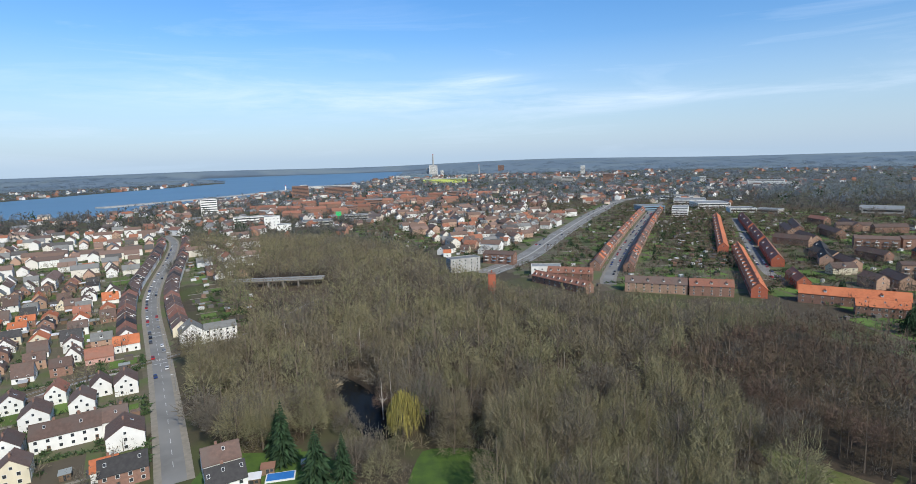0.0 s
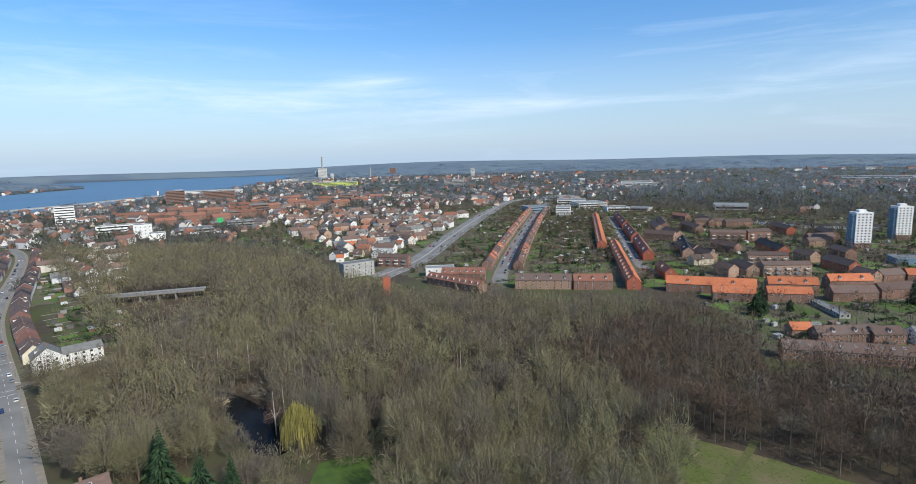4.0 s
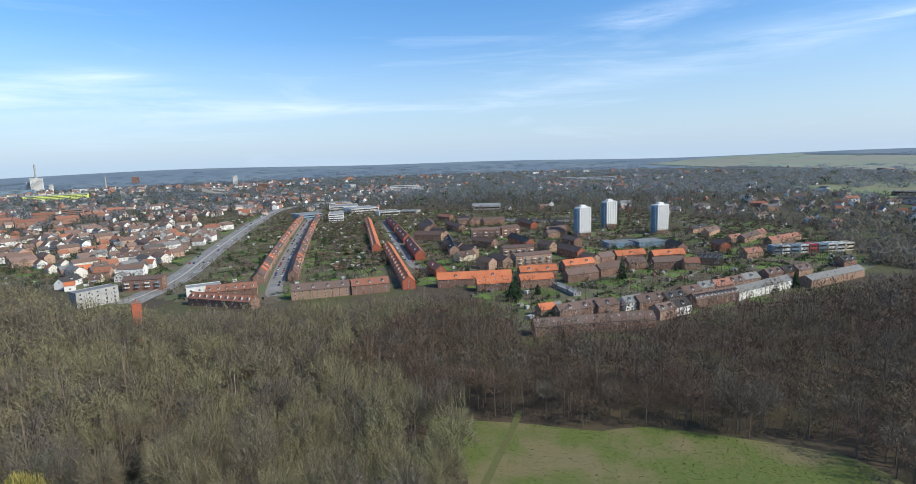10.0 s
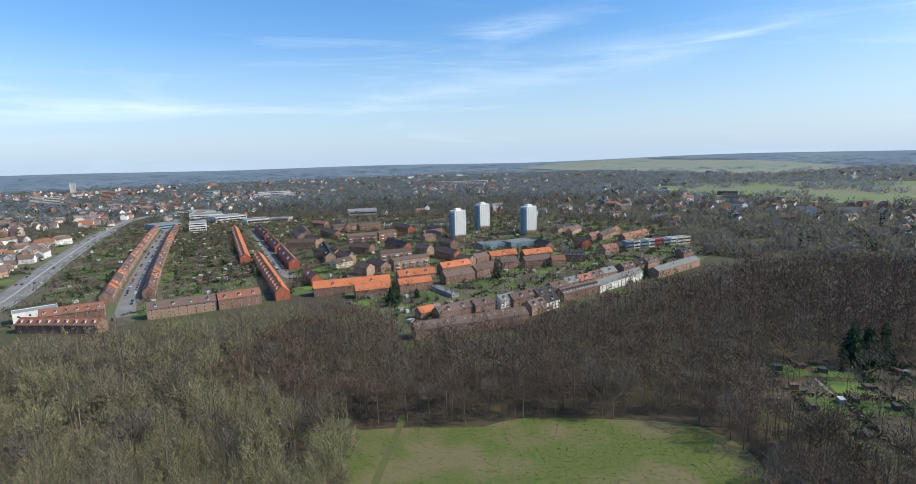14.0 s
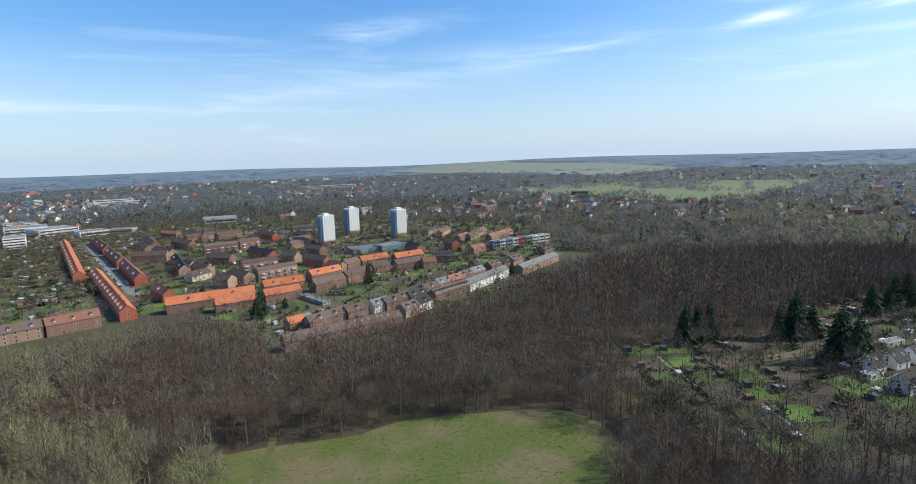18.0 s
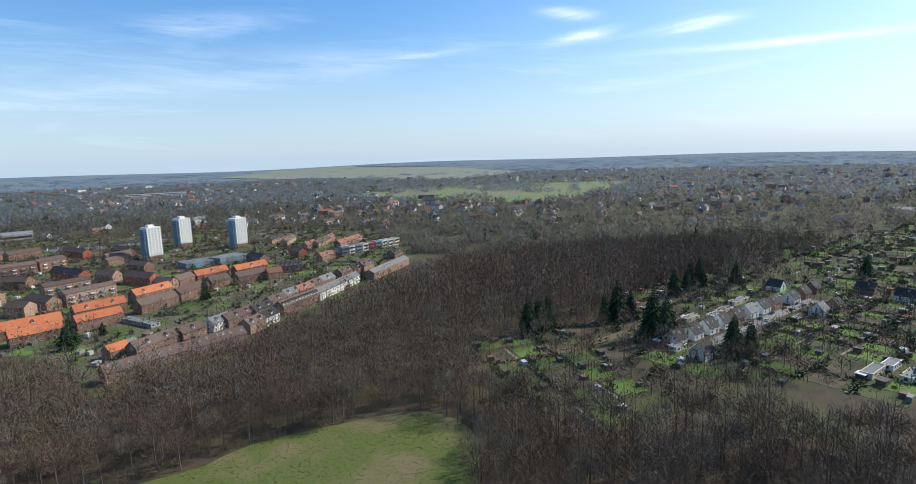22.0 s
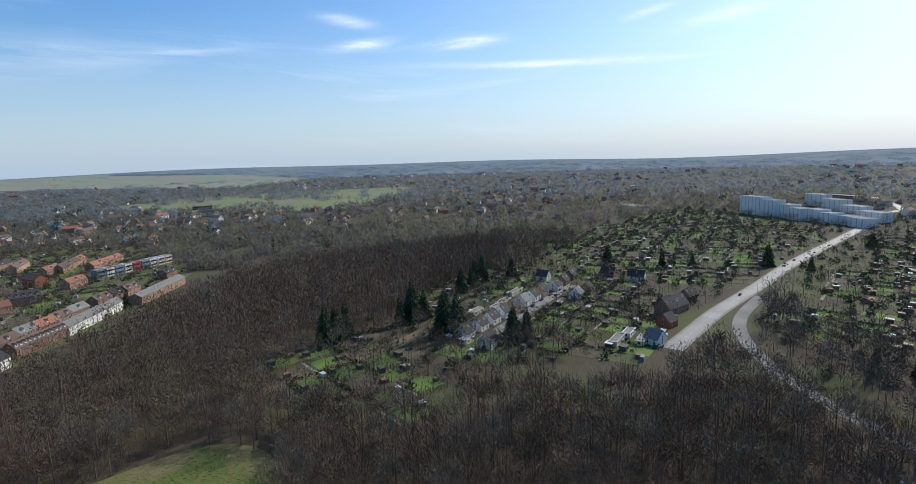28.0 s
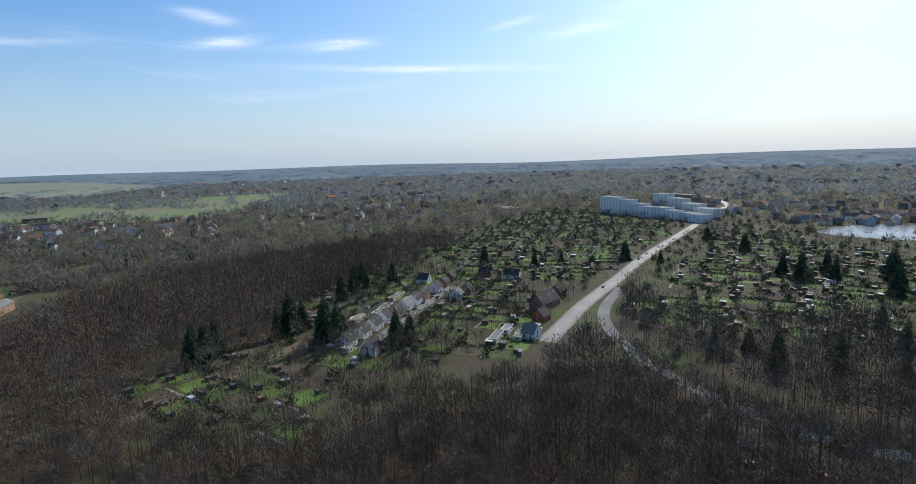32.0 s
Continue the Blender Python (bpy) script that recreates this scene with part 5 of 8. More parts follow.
house(-190.7, 270.3, 31, 12.6, 9, 3.4, 7.6, "redroof", "pink", 1, "pink house with a faded red roof")
house(-186.9, 287.5, 31, 12.6, 9, 4.4, 8.2, "orange", "white", 1, "white house with an orange roof", sky=1)
house(-240.7, 294.5, 121, 10.3, 9, 5.6, 9.2, "orange", "cream", 2, "cream gabled house with an orange roof", ends=2)
house(-154.8, 296.3, 121, 13.8, 13, 7.5, 12.5, "greyroof", "white", 3, "large white gabled corner building with grey roof", ends=3, dormers=1, name='corner_building', category='building')
house(-141.7, 303.3, 31, 17.2, 10, 7.5, 9.8, "greyroof", "white", 3, "white wing of the corner building", name='corner_wing', category='building')
# ---- settlement beside the close ----
house(297.6, -63.3, -42.7, 8.8, 8.4, 3.8, 8.0, "dark", "white", 2, "gabled house with a dark tiled roof beside the close", sky=2, group='houses of the close')
house(318.3, -82.9, -42.7, 8, 8.4, 3.8, 8.0, "dark", "white", 2, "gabled house with a dark tiled roof beside the close", sky=1, group='houses of the close')
house(340, -102.9, -42.7, 9.6, 8.4, 3.8, 8.0, "greyroof", "white", 2, "white house with a grey roof and skylights", sky=1, group='houses of the close')
house(362.3, -123.3, -42.7, 9.6, 8.4, 3.8, 8.0, "dark", "brickl", 2, "gabled house with a dark tiled roof beside the close", sky=2, group='houses of the close')
house(374.4, -138.4, -42.7, 8.8, 8.4, 3.8, 8.0, "dark", "white", 2, "gabled house with a dark tiled roof beside the close", sky=1, group='houses of the close')
house(402.7, -162.1, -42.7, 9.6, 8.4, 3.8, 8.0, "dark", "brick", 2, "gabled house with a dark tiled roof beside the close", sky=1, group='houses of the close')
house(407.5, -140.7, 47.3, 9.6, 8.6, 3.6, 7.8, "dark", "white", 2, "gabled house with a dark roof among gardens", sky=0, group='houses of the close')
house(347.1, -144.1, -42.7, 8.8, 8.4, 3.8, 8.0, "greyroof", "white", 2, "white house with a grey roof and skylights", sky=3, group='houses of the close')
house(359.1, -157.2, -42.7, 8.8, 8.6, 3.6, 7.8, "dark", "brick", 2, "gabled house with a dark roof among gardens", sky=1, group='houses of the close')
house(268.3, -62, -42.7, 9.6, 8.6, 3.6, 7.8, "dark", "white", 2, "gabled house with a dark roof among gardens", sky=0, group='houses of the close')
house(403.5, -194.8, 47.3, 11.2, 8.6, 3.6, 7.8, "dark", "brick", 2, "gabled house with a dark roof among gardens", sky=1, group='houses of the close')
house(384.8, -209.9, 47.3, 12.8, 8.6, 3.6, 7.8, "dark", "white", 2, "gabled house with a dark roof among gardens", sky=1, group='houses of the close')
house(298.7, -187.1, -62.7, 22, 10.5, 4.6, 10.4, "dark", "brick", 2, "large dark-roofed house with rows of skylights at the road bend", sky=5, group='houses of the close')
house(321.1, -212.5, -62.7, 10.4, 8.4, 3.8, 8.0, "dark", "brick", 2, "gabled house with a dark tiled roof beside the close", sky=2, group='houses of the close')
house(274.4, -169.2, -62.7, 8.8, 8.4, 3.8, 8.0, "dark", "brickr", 2, "gabled house with a dark tiled roof beside the close", sky=0, group='houses of the close')
house(249.7, -147.6, 27.3, 8, 8.4, 3.8, 8.0, "greyroof", "white", 2, "white house with a grey roof and skylights", sky=0, group='houses of the close')
house(286.4, -86.5, -42.7, 9.6, 8.4, 3.8, 8.0, "dark", "brickl", 2, "gabled house with a dark tiled roof beside the close", sky=0, group='houses of the close')
house(308, -73.2, -42.7, 9.6, 8.4, 3.8, 8.0, "dark", "white", 2, "white gabled house with a dark roof beside the close", sky=2, group='houses of the close')
house(329.2, -93, -42.7, 9.6, 8.4, 3.8, 8.0, "dark", "brickl", 2, "pale brick gabled house with a dark roof beside the close", sky=2, group='houses of the close')
house(351, -113.2, -42.7, 9.6, 8.4, 3.8, 8.0, "dark", "white", 2, "white gabled house with a dark roof beside the close", sky=2, group='houses of the close')
house(388, -150, -42.7, 9.6, 8.4, 3.8, 8.0, "dark", "brick", 2, "brick gabled house with a dark roof beside the close", sky=2, group='houses of the close')
house(286, -52.5, -42.7, 9.6, 8.4, 3.8, 8.0, "dark", "white", 2, "white gabled house with a dark roof at the end of", sky=2, group='houses of the close')
flat_block(370.4, -106.1, -42.7, 18, 4.6, 2.4, "cream", 1, "low flat-roofed garage annexe behind houses", name="garage_annexe", category="garage", ends=1, cols=2)
flat_block(347.6, -91.6, -42.7, 14, 4.6, 2.4, "cream", 1, "low flat-roofed garage annexe behind houses", name="garage_annexe", category="garage", ends=1, cols=2)
flat_block(336, -83.7, -42.7, 12, 4.6, 2.4, "white", 1, "low flat-roofed garage annexe behind houses", name="garage_annexe", category="garage", ends=1, cols=2)
flat_block(329.1, -68.4, -42.7, 14, 4.6, 2.4, "cream", 1, "low flat-roofed garage annexe behind houses", name="garage_annexe", category="garage", ends=1, cols=2)
flat_block(265.7, -140.8, -42.7, 11, 4.6, 2.4, "white", 1, "low flat-roofed garage annexe behind houses", name="garage_annexe", category="garage", ends=1, cols=2)
flat_block(256.7, -129.3, -42.7, 16, 4.6, 2.4, "cream", 1, "low flat-roofed garage annexe behind houses", name="garage_annexe", category="garage", ends=1, cols=2)
flat_block(253.2, -142.1, -42.7, 14, 4.6, 2.4, "cream", 1, "low flat-roofed garage annexe behind houses", name="garage_annexe", category="garage", ends=1, cols=2)
flat_block(277.9, -52.4, -42.7, 9, 4.6, 2.4, "white", 1, "low flat-roofed garage annexe behind houses", name="garage_annexe", category="garage", ends=1, cols=2)
# ---- stepped white flats ----
flat_block(736.1, -588.1, -179, 22.3, 18.7, 27, "white", 10, "white stepped slab of flats with rows of balconies", name="stepped_flats", category="apartments", cols=3, ends=0)
flat_block(713.9, -588.5, -179, 22.3, 18.7, 27, "white", 10, "white stepped slab of flats with rows of balconies", name="stepped_flats", category="apartments", cols=3, ends=0)
flat_block(691.6, -591.6, -179, 22.3, 18.7, 24, "white", 9, "white stepped slab of flats with rows of balconies", name="stepped_flats", category="apartments", cols=3, ends=0)
flat_block(669.5, -597.3, -179, 22.3, 18.7, 19, "white", 7, "white stepped slab of flats with rows of balconies", name="stepped_flats", category="apartments", cols=3, ends=0)
flat_block(647.1, -593.7, -179, 22.3, 18.7, 16, "white", 6, "white stepped slab of flats with rows of balconies", name="stepped_flats", category="apartments", cols=3, ends=0)
flat_block(624.9, -602.1, -179, 22.3, 18.7, 16, "white", 6, "white stepped slab of flats with rows of balconies", name="stepped_flats", category="apartments", cols=3, ends=0)
flat_block(602.5, -598.5, -179, 22.3, 18.7, 13.5, "white", 5, "white stepped slab of flats with rows of balconies", name="stepped_flats", category="apartments", cols=3, ends=0)
flat_block(580.4, -606.9, -179, 22.3, 18.7, 11, "white", 4, "white stepped slab of flats with rows of balconies", name="stepped_flats", category="apartments", cols=3, ends=0)
flat_block(558, -602, -179, 22.3, 18.7, 11, "white", 4, "white stepped slab of flats with rows of balconies", name="stepped_flats", category="apartments", cols=3, ends=0)
flat_block(786.3, -756.3, -179, 34.7, 18.7, 20, "white", 7, "rear wing of white stepped flats", name="stepped_flats", category="apartments", cols=4, ends=1)
flat_block(710.4, -717.1, -179, 34.7, 18.7, 18, "white", 6, "rear wing of white stepped flats", name="stepped_flats", category="apartments", cols=4, ends=1)
flat_block(646.8, -684.3, -179, 34.7, 18.7, 15, "white", 5, "rear wing of white stepped flats", name="stepped_flats", category="apartments", cols=4, ends=1)
flat_block(592.8, -656.4, -179, 34.7, 18.7, 13, "white", 4, "rear wing of white stepped flats", name="stepped_flats", category="apartments", cols=4, ends=1)
flat_block(890.7, -477.5, -179, 53.3, 26.7, 5, "concrete", 2, "pale low hall beyond the allotments", name="building", category="building", cols=6, ends=1)
flat_block(826.7, -842.7, -179, 66.7, 20, 12, "brick", 4, "brick building beyond the white flats", name="building", category="building", cols=6, ends=1)
flat_block(1168.7, -1004.4, -179, 40, 18.7, 8, "concrete", 3, "grey apartment house in the far haze", name="building", category="building", cols=6, ends=1)
flat_block(1404.4, -1128.4, -179, 24, 12, 6, "white", 2, "white roofed hall glaring in the sun", name="building", category="building", cols=6, ends=1)
# ---- harbour and far landmarks ----
flat_block(-511.5, 1100.4, 24.9, 30.3, 24, 31.5, "white", 7, "white tower block by the water", name="tower_block", category="tower block", cols=5, ends=0, roof="grey", bands=1)
flat_block(-290.1, 829.6, 19.3, 22.8, 18.7, 19.1, "white", 4, "white stepped flats beyond the woods", name="apartment_block", category="apartments", cols=4, ends=0, roof="grey")
flat_block(-261.3, 796.4, 18.2, 20, 18.7, 10, "white", 2, "white flats beyond the woods", name="apartment_block", category="apartments", cols=3, ends=0, roof="grey")
flat_block(-362.5, 931.9, 21.3, 56.3, 18.7, 9.7, "white", 2, "long white flats beyond the woods", name="apartment_block", category="apartments", cols=8, ends=0, roof="grey", bands=1)
flat_block(-213.5, 948.1, 12.7, 9.5, 16, 11.6, "green", 3, "bright green gabled building", name="green_building", category="building", cols=2, ends=0, roof="grey")
flat_block(-179.2, 930.1, 10.9, 41.1, 26.7, 8.3, "concrete", 2, "pale school with flat roof", name="school", category="school", cols=7, ends=0, roof="grey", bands=1)
flat_block(-231.1, 875.5, 14.8, 49.1, 33.3, 5.9, "concrete", 1, "low pale school buildings", name="school", category="school", cols=8, ends=0, roof="grey", bands=1)
flat_block(-463.1, 1580.8, 16.3, 46.4, 40, 32.1, "brick", 8, "brown office block at the harbour", name="office_block", category="building", cols=8, ends=0, roof="grey", bands=1)
flat_block(-364.7, 1639.9, 12.5, 81.9, 40, 23.6, "brick", 6, "dark office block at the harbour", name="office_block", category="building", cols=8, ends=0, roof="grey", bands=1)
flat_block(-567.6, 1980.4, 16, 22.3, 20, 17.9, "white", 4, "pale harbour tower building", name="office_block", category="building", cols=4, ends=0, roof="grey", bands=1)
flat_block(-402, 2009.2, 11.3, 66.5, 40, 11.1, "white", 3, "long white hall at the harbour", name="harbour_hall", category="hall", cols=8, ends=0, roof="grey", bands=1)
flat_block(-501.2, 2060.9, 13.7, 137.7, 40, 9.2, "white", 2, "long white hall at the harbour", name="harbour_hall", category="hall", cols=8, ends=0, roof="grey", bands=1)
flat_block(-190.3, 1198.9, 9, 39.5, 40, 14.4, "brick", 3, "red brick works building", name="brick_building", category="building", cols=7, ends=0, roof="grey", bands=1)
flat_block(-217.9, 1075.1, 11.5, 29.7, 26.7, 11.9, "brick", 3, "red brick tenement in the town", name="brick_building", category="building", cols=5, ends=0, roof="grey", bands=1)
flat_block(-150.3, 3262.8, 2.6, 49.5, 53.3, 60.1, "white", 14, "pale boiler house of a power station", name="boiler_house", category="power station", cols=8, ends=0, roof="grey", bands=1)
flat_block(-183.5, 3292.9, 3.2, 17.9, 40, 42.8, "white", 10, "white silo block of a power station", name="boiler_house", category="power station", cols=3, ends=0, roof="grey", bands=1)
flat_block(-93.2, 3107.3, 1.7, 16.8, 40, 30.3, "white", 7, "white power station annexe", name="boiler_house", category="power station", cols=3, ends=0, roof="grey", bands=1)
flat_block(-220.8, 2934.4, 4.3, 152.9, 80, 15.9, "bluegrey", 4, "long blue-grey hall at the harbour", name="harbour_hall", category="hall", cols=8, ends=0, roof="grey", bands=1)
flat_block(-56.7, 2267.6, 1.4, 176.8, 93.3, 14.8, "yellow", 3, "long yellow-green hall at the harbour", name="harbour_hall", category="hall", cols=8, ends=0, roof="grey", bands=1)
flat_block(-297.3, 2909.7, 5.8, 76, 66.7, 12.7, "white", 3, "white hall at the harbour", name="harbour_hall", category="hall", cols=8, ends=0, roof="grey", bands=1)
flat_block(16, 2917.3, -0.3, 63.2, 66.7, 9.5, "white", 2, "white hall at the harbour", name="harbour_hall", category="hall", cols=8, ends=0, roof="grey", bands=1)
stack(-150.3, 3262.8, 123, 6)
stack(116.0, 3057.9, 60, 4)
flat_block(1557.3, 4329.4, -19.8, 34.9, 14.9, 39.8, "white", 12, "white tower block on the far ridge", name="building", category="building", cols=8, ends=0, roof="grey", bands=1)
flat_block(629.5, 2752.7, -12.9, 21.5, 18.7, 42.8, "white", 10, "white silo tower in the town", name="building", category="building", cols=4, ends=0, roof="grey", bands=1)
flat_block(534.8, 1939.6, -15.4, 37.1, 18.7, 28.3, "brick", 7, "square brick block in the town", name="building", category="building", cols=6, ends=0, roof="grey", bands=1)
flat_block(354.1, 1950.7, -10.3, 30, 18.7, 23.6, "concrete", 6, "grey office block in the town", name="building", category="building", cols=5, ends=0, roof="grey", bands=1)
flat_block(382.1, 1908.9, -11.3, 38, 18.7, 23.2, "concrete", 5, "grey office block in the town", name="building", category="building", cols=7, ends=0, roof="grey", bands=1)
flat_block(1009.2, 4147.8, -13.7, 46.3, 15.7, 32.3, "brickr", 9, "red brick flats on the ridge", name="building", category="building", cols=8, ends=0, roof="grey", bands=1)
flat_block(1159.4, 4045.3, -16, 36.4, 28.4, 27.3, "brickr", 8, "red brick flats on the ridge", name="building", category="building", cols=8, ends=0, roof="grey", bands=1)
flat_block(1215.2, 3940, -17.1, 35.7, 28.8, 26.7, "brickr", 7, "red brick flats on the ridge", name="building", category="building", cols=7, ends=0, roof="grey", bands=1)
flat_block(761.6, 1746.1, -23.6, 24.8, 18.7, 16.5, "bluegrey", 4, "blue-grey flats in the town", name="building", category="building", cols=4, ends=0, roof="grey", bands=1)
flat_block(790.3, 1760.4, -24.2, 20.9, 18.7, 16.7, "white", 4, "white flats in the town", name="building", category="building", cols=3, ends=0, roof="grey", bands=1)
flat_block(282.9, 3606.8, -4.5, 39.2, 18.1, 43.1, "brick", 10, "round brick gasholder building", name="building", category="building", cols=7, ends=0, roof="grey", bands=1)
flat_block(135.7, 2276.3, -3.4, 17.3, 18.7, 19.7, "concrete", 5, "pale block in the town", name="building", category="building", cols=3, ends=0, roof="grey", bands=1)
flat_block(-12, 1388.7, 0.5, 36.1, 18.7, 15.1, "brick", 4, "brown brick works with flat roof", name="building", category="building", cols=6, ends=0, roof="grey", bands=1)
flat_block(1582.3, 1392.4, -48.7, 205.3, 33.3, 9.1, "white", 2, "very long white hall among woods", name="building", category="building", cols=8, ends=0, roof="grey", bands=1)
flat_block(906.3, 1600.8, -29.5, 95.6, 33.3, 10, "white", 2, "long white hall in the woods", name="building", category="building", cols=8, ends=0, roof="grey", bands=1)
flat_block(1301.9, 354.9, -74.7, 40.9, 33.3, 8.8, "brick", 2, "dark barn beside a field", name="building", category="building", cols=7, ends=0, roof="grey", bands=1)
flat_block(668.9, 853.1, -38.1, 56.4, 33.3, 4.7, "concrete", 1, "pale hall beyond the housing", name="building", category="building", cols=8, ends=0, roof="grey", bands=1)
flat_block(471.3, 1168.8, -22, 68.3, 33.3, 5.5, "white", 1, "long white factory roof", name="building", category="building", cols=8, ends=0, roof="grey", bands=1)
flat_block(875.6, 1519.7, -29.9, 114, 33.3, 7.6, "white", 2, "long white hall among woods", name="building", category="building", cols=8, ends=0, roof="grey", bands=1)
flat_block(1412.1, -757.2, -118.2, 17.3, 33.3, 5.2, "white", 1, "white house in the far haze", name="building", category="building", cols=3, ends=0, roof="grey", bands=1)
house(-408, 1119.1, 24, 51.6, 11, 10, 14, "redroof", "brick", 2, "long red-roofed tenement row near the harbour", name="tenement_row", category="apartments", cols=4, ends=0, chim=1)
house(-342.5, 1084.1, -7.5, 46.8, 11, 10, 14, "redroof", "brick", 2, "long red-roofed tenement row near the harbour", name="tenement_row", category="apartments", cols=4, ends=0, chim=1)
house(-280.9, 1051.3, 23, 40, 11, 10, 14, "redroof", "brick", 2, "long red-roofed tenement row near the harbour", name="tenement_row", category="apartments", cols=4, ends=0, chim=1)
house(-226, 1009.3, 42.6, 33.6, 11, 10, 14, "redroof", "brick", 2, "long red-roofed tenement row near the harbour", name="tenement_row", category="apartments", cols=4, ends=0, chim=1)
house(-193.7, 1075.1, -5.8, 35.5, 11, 10, 14, "redroof", "brick", 2, "long red-roofed tenement row near the harbour", name="tenement_row", category="apartments", cols=4, ends=0, chim=1)
house(-346.5, 1202.7, 41.1, 54.3, 11, 10, 14, "redroof", "brick", 2, "long red-roofed tenement row near the harbour", name="tenement_row", category="apartments", cols=4, ends=0, chim=1)
house(-278.4, 1162.5, 13.5, 46.5, 11, 10, 14, "redroof", "brick", 2, "long red-roofed tenement row near the harbour", name="tenement_row", category="apartments", cols=4, ends=0, chim=1)
house(-223.9, 1174.4, -2.2, 46.5, 11, 10, 14, "redroof", "brick", 2, "long red-roofed tenement row near the harbour", name="tenement_row", category="apartments", cols=4, ends=0, chim=1)
house(-173.3, 1222.7, 28.1, 48.1, 11, 10, 14, "redroof", "brick", 2, "long red-roofed tenement row near the harbour", name="tenement_row", category="apartments", cols=4, ends=0, chim=1)
house(-120.3, 1295.6, 9.3, 42.3, 11, 10, 14, "redroof", "brick", 2, "long red-roofed tenement row near the harbour", name="tenement_row", category="apartments", cols=4, ends=0, chim=1)
house(-244.9, 1287.5, -14.2, 48.3, 11, 10, 14, "redroof", "brick", 2, "long red-roofed tenement row near the harbour", name="tenement_row", category="apartments", cols=4, ends=0, chim=1)
house(-73.7, 1219.5, 11.5, 44.9, 11, 10, 14, "redroof", "brick", 2, "long red-roofed tenement row near the harbour", name="tenement_row", category="apartments", cols=4, ends=0, chim=1)
house(-21.2, 1235.2, 31, 40.1, 11, 10, 14, "redroof", "brick", 2, "long red-roofed tenement row near the harbour", name="tenement_row", category="apartments", cols=4, ends=0, chim=1)
house(-303.7, 976.1, 1.3, 33.2, 11, 10, 14, "redroof", "brick", 2, "long red-roofed tenement row near the harbour", name="tenement_row", category="apartments", cols=4, ends=0, chim=1)
house(-217.2, 1378.8, 34, 45.3, 11, 10, 14, "redroof", "brick", 2, "long red-roofed tenement row near the harbour", name="tenement_row", category="apartments", cols=4, ends=0, chim=1)
house(-151.6, 1468, 5.9, 48, 11, 10, 14, "redroof", "brick", 2, "long red-roofed tenement row near the harbour", name="tenement_row", category="apartments", cols=4, ends=0, chim=1)
house(-60.5, 1377.6, -10.5, 38.8, 11, 10, 14, "redroof", "brick", 2, "long red-roofed tenement row near the harbour", name="tenement_row", category="apartments", cols=4, ends=0, chim=1)
house(20, 1297.7, 19.1, 42.1, 11, 10, 14, "redroof", "brick", 2, "long red-roofed tenement row near the harbour", name="tenement_row", category="apartments", cols=4, ends=0, chim=1)
house(66.5, 1390.4, 1.3, 36.1, 11, 10, 14, "redroof", "brick", 2, "long red-roofed tenement row near the harbour", name="tenement_row", category="apartments", cols=4, ends=0, chim=1)
# ---- more housing blocks of the town ----
house(413.5, 660.3, -116.1, 79.6, 10, 7, 10.5, "brown", "brick", 2, "brick housing block with a brown roof among bare trees", name='housing_block', category='apartments', chim=1)
house(388.4, 634, -112.4, 59.6, 10, 7, 10.5, "brown", "brickl", 2, "brick housing block with a brown roof among bare trees", name='housing_block', category='apartments', chim=1)
house(370.8, 570.4, -100.4, 42, 10, 7, 10.5, "brown", "brickl", 2, "brick housing block with a brown roof among bare trees", name='housing_block', category='apartments', chim=1)
house(421.6, 608.4, -101.9, 49.6, 10, 7, 10.5, "brown", "brick", 2, "brick housing block with a brown roof among bare trees", name='housing_block', category='apartments', chim=1)
house(478.4, 657.5, -109.6, 55.6, 10, 7, 10.5, "brown", "brick", 2, "brick housing block with a brown roof among bare trees", name='housing_block', category='apartments', chim=1)
house(475.3, 710.9, -85.4, 29.9, 10, 7, 10.5, "redroof", "brick", 2, "brick housing block with a red roof among bare trees", name='housing_block', category='apartments', chim=1)
house(470.4, 641.3, -21.1, 35.6, 10, 7, 10.5, "brown", "brickl", 2, "brick housing block with a brown roof among bare trees", name='housing_block', category='apartments', chim=1)
house(496.3, 618.9, -6.8, 36, 10, 7, 10.5, "brown", "brick", 2, "brick housing block with a brown roof among bare trees", name='housing_block', category='apartments', chim=1)
house(325.1, 474, -88.2, 29.6, 10, 7, 10.5, "dark", "brickl", 2, "brick housing block with a dark roof among bare trees", name='housing_block', category='apartments', chim=1)
house(319.5, 438.7, -100, 26.8, 10, 7, 10.5, "brown", "brickl", 2, "brick housing block with a brown roof among bare trees", name='housing_block', category='apartments', chim=1)
house(364.7, 469.3, -81.4, 29.2, 10, 7, 10.5, "brown", "brick", 2, "brick housing block with a brown roof among bare trees", name='housing_block', category='apartments', chim=1)
house(311.5, 377.3, -103.6, 27.9, 10, 7, 10.5, "brown", "brickl", 2, "brick housing block with a brown roof among bare trees", name='housing_block', category='apartments', chim=1)
house(293.9, 376.5, -85.4, 16.7, 10, 7, 10.5, "brown", "brickl", 2, "brick housing block with a brown roof among bare trees", name='housing_block', category='apartments', chim=1)
house(438.5, 408.4, -104.9, 25.3, 10, 7, 10.5, "brown", "brick", 2, "brick housing block with a brown roof among bare trees", name='housing_block', category='apartments', chim=1)
house(508.3, 557.5, -108.1, 48.4, 10, 7, 10.5, "brown", "brickr", 2, "brick housing block with a brown roof among bare trees", name='housing_block', category='apartments', chim=1)
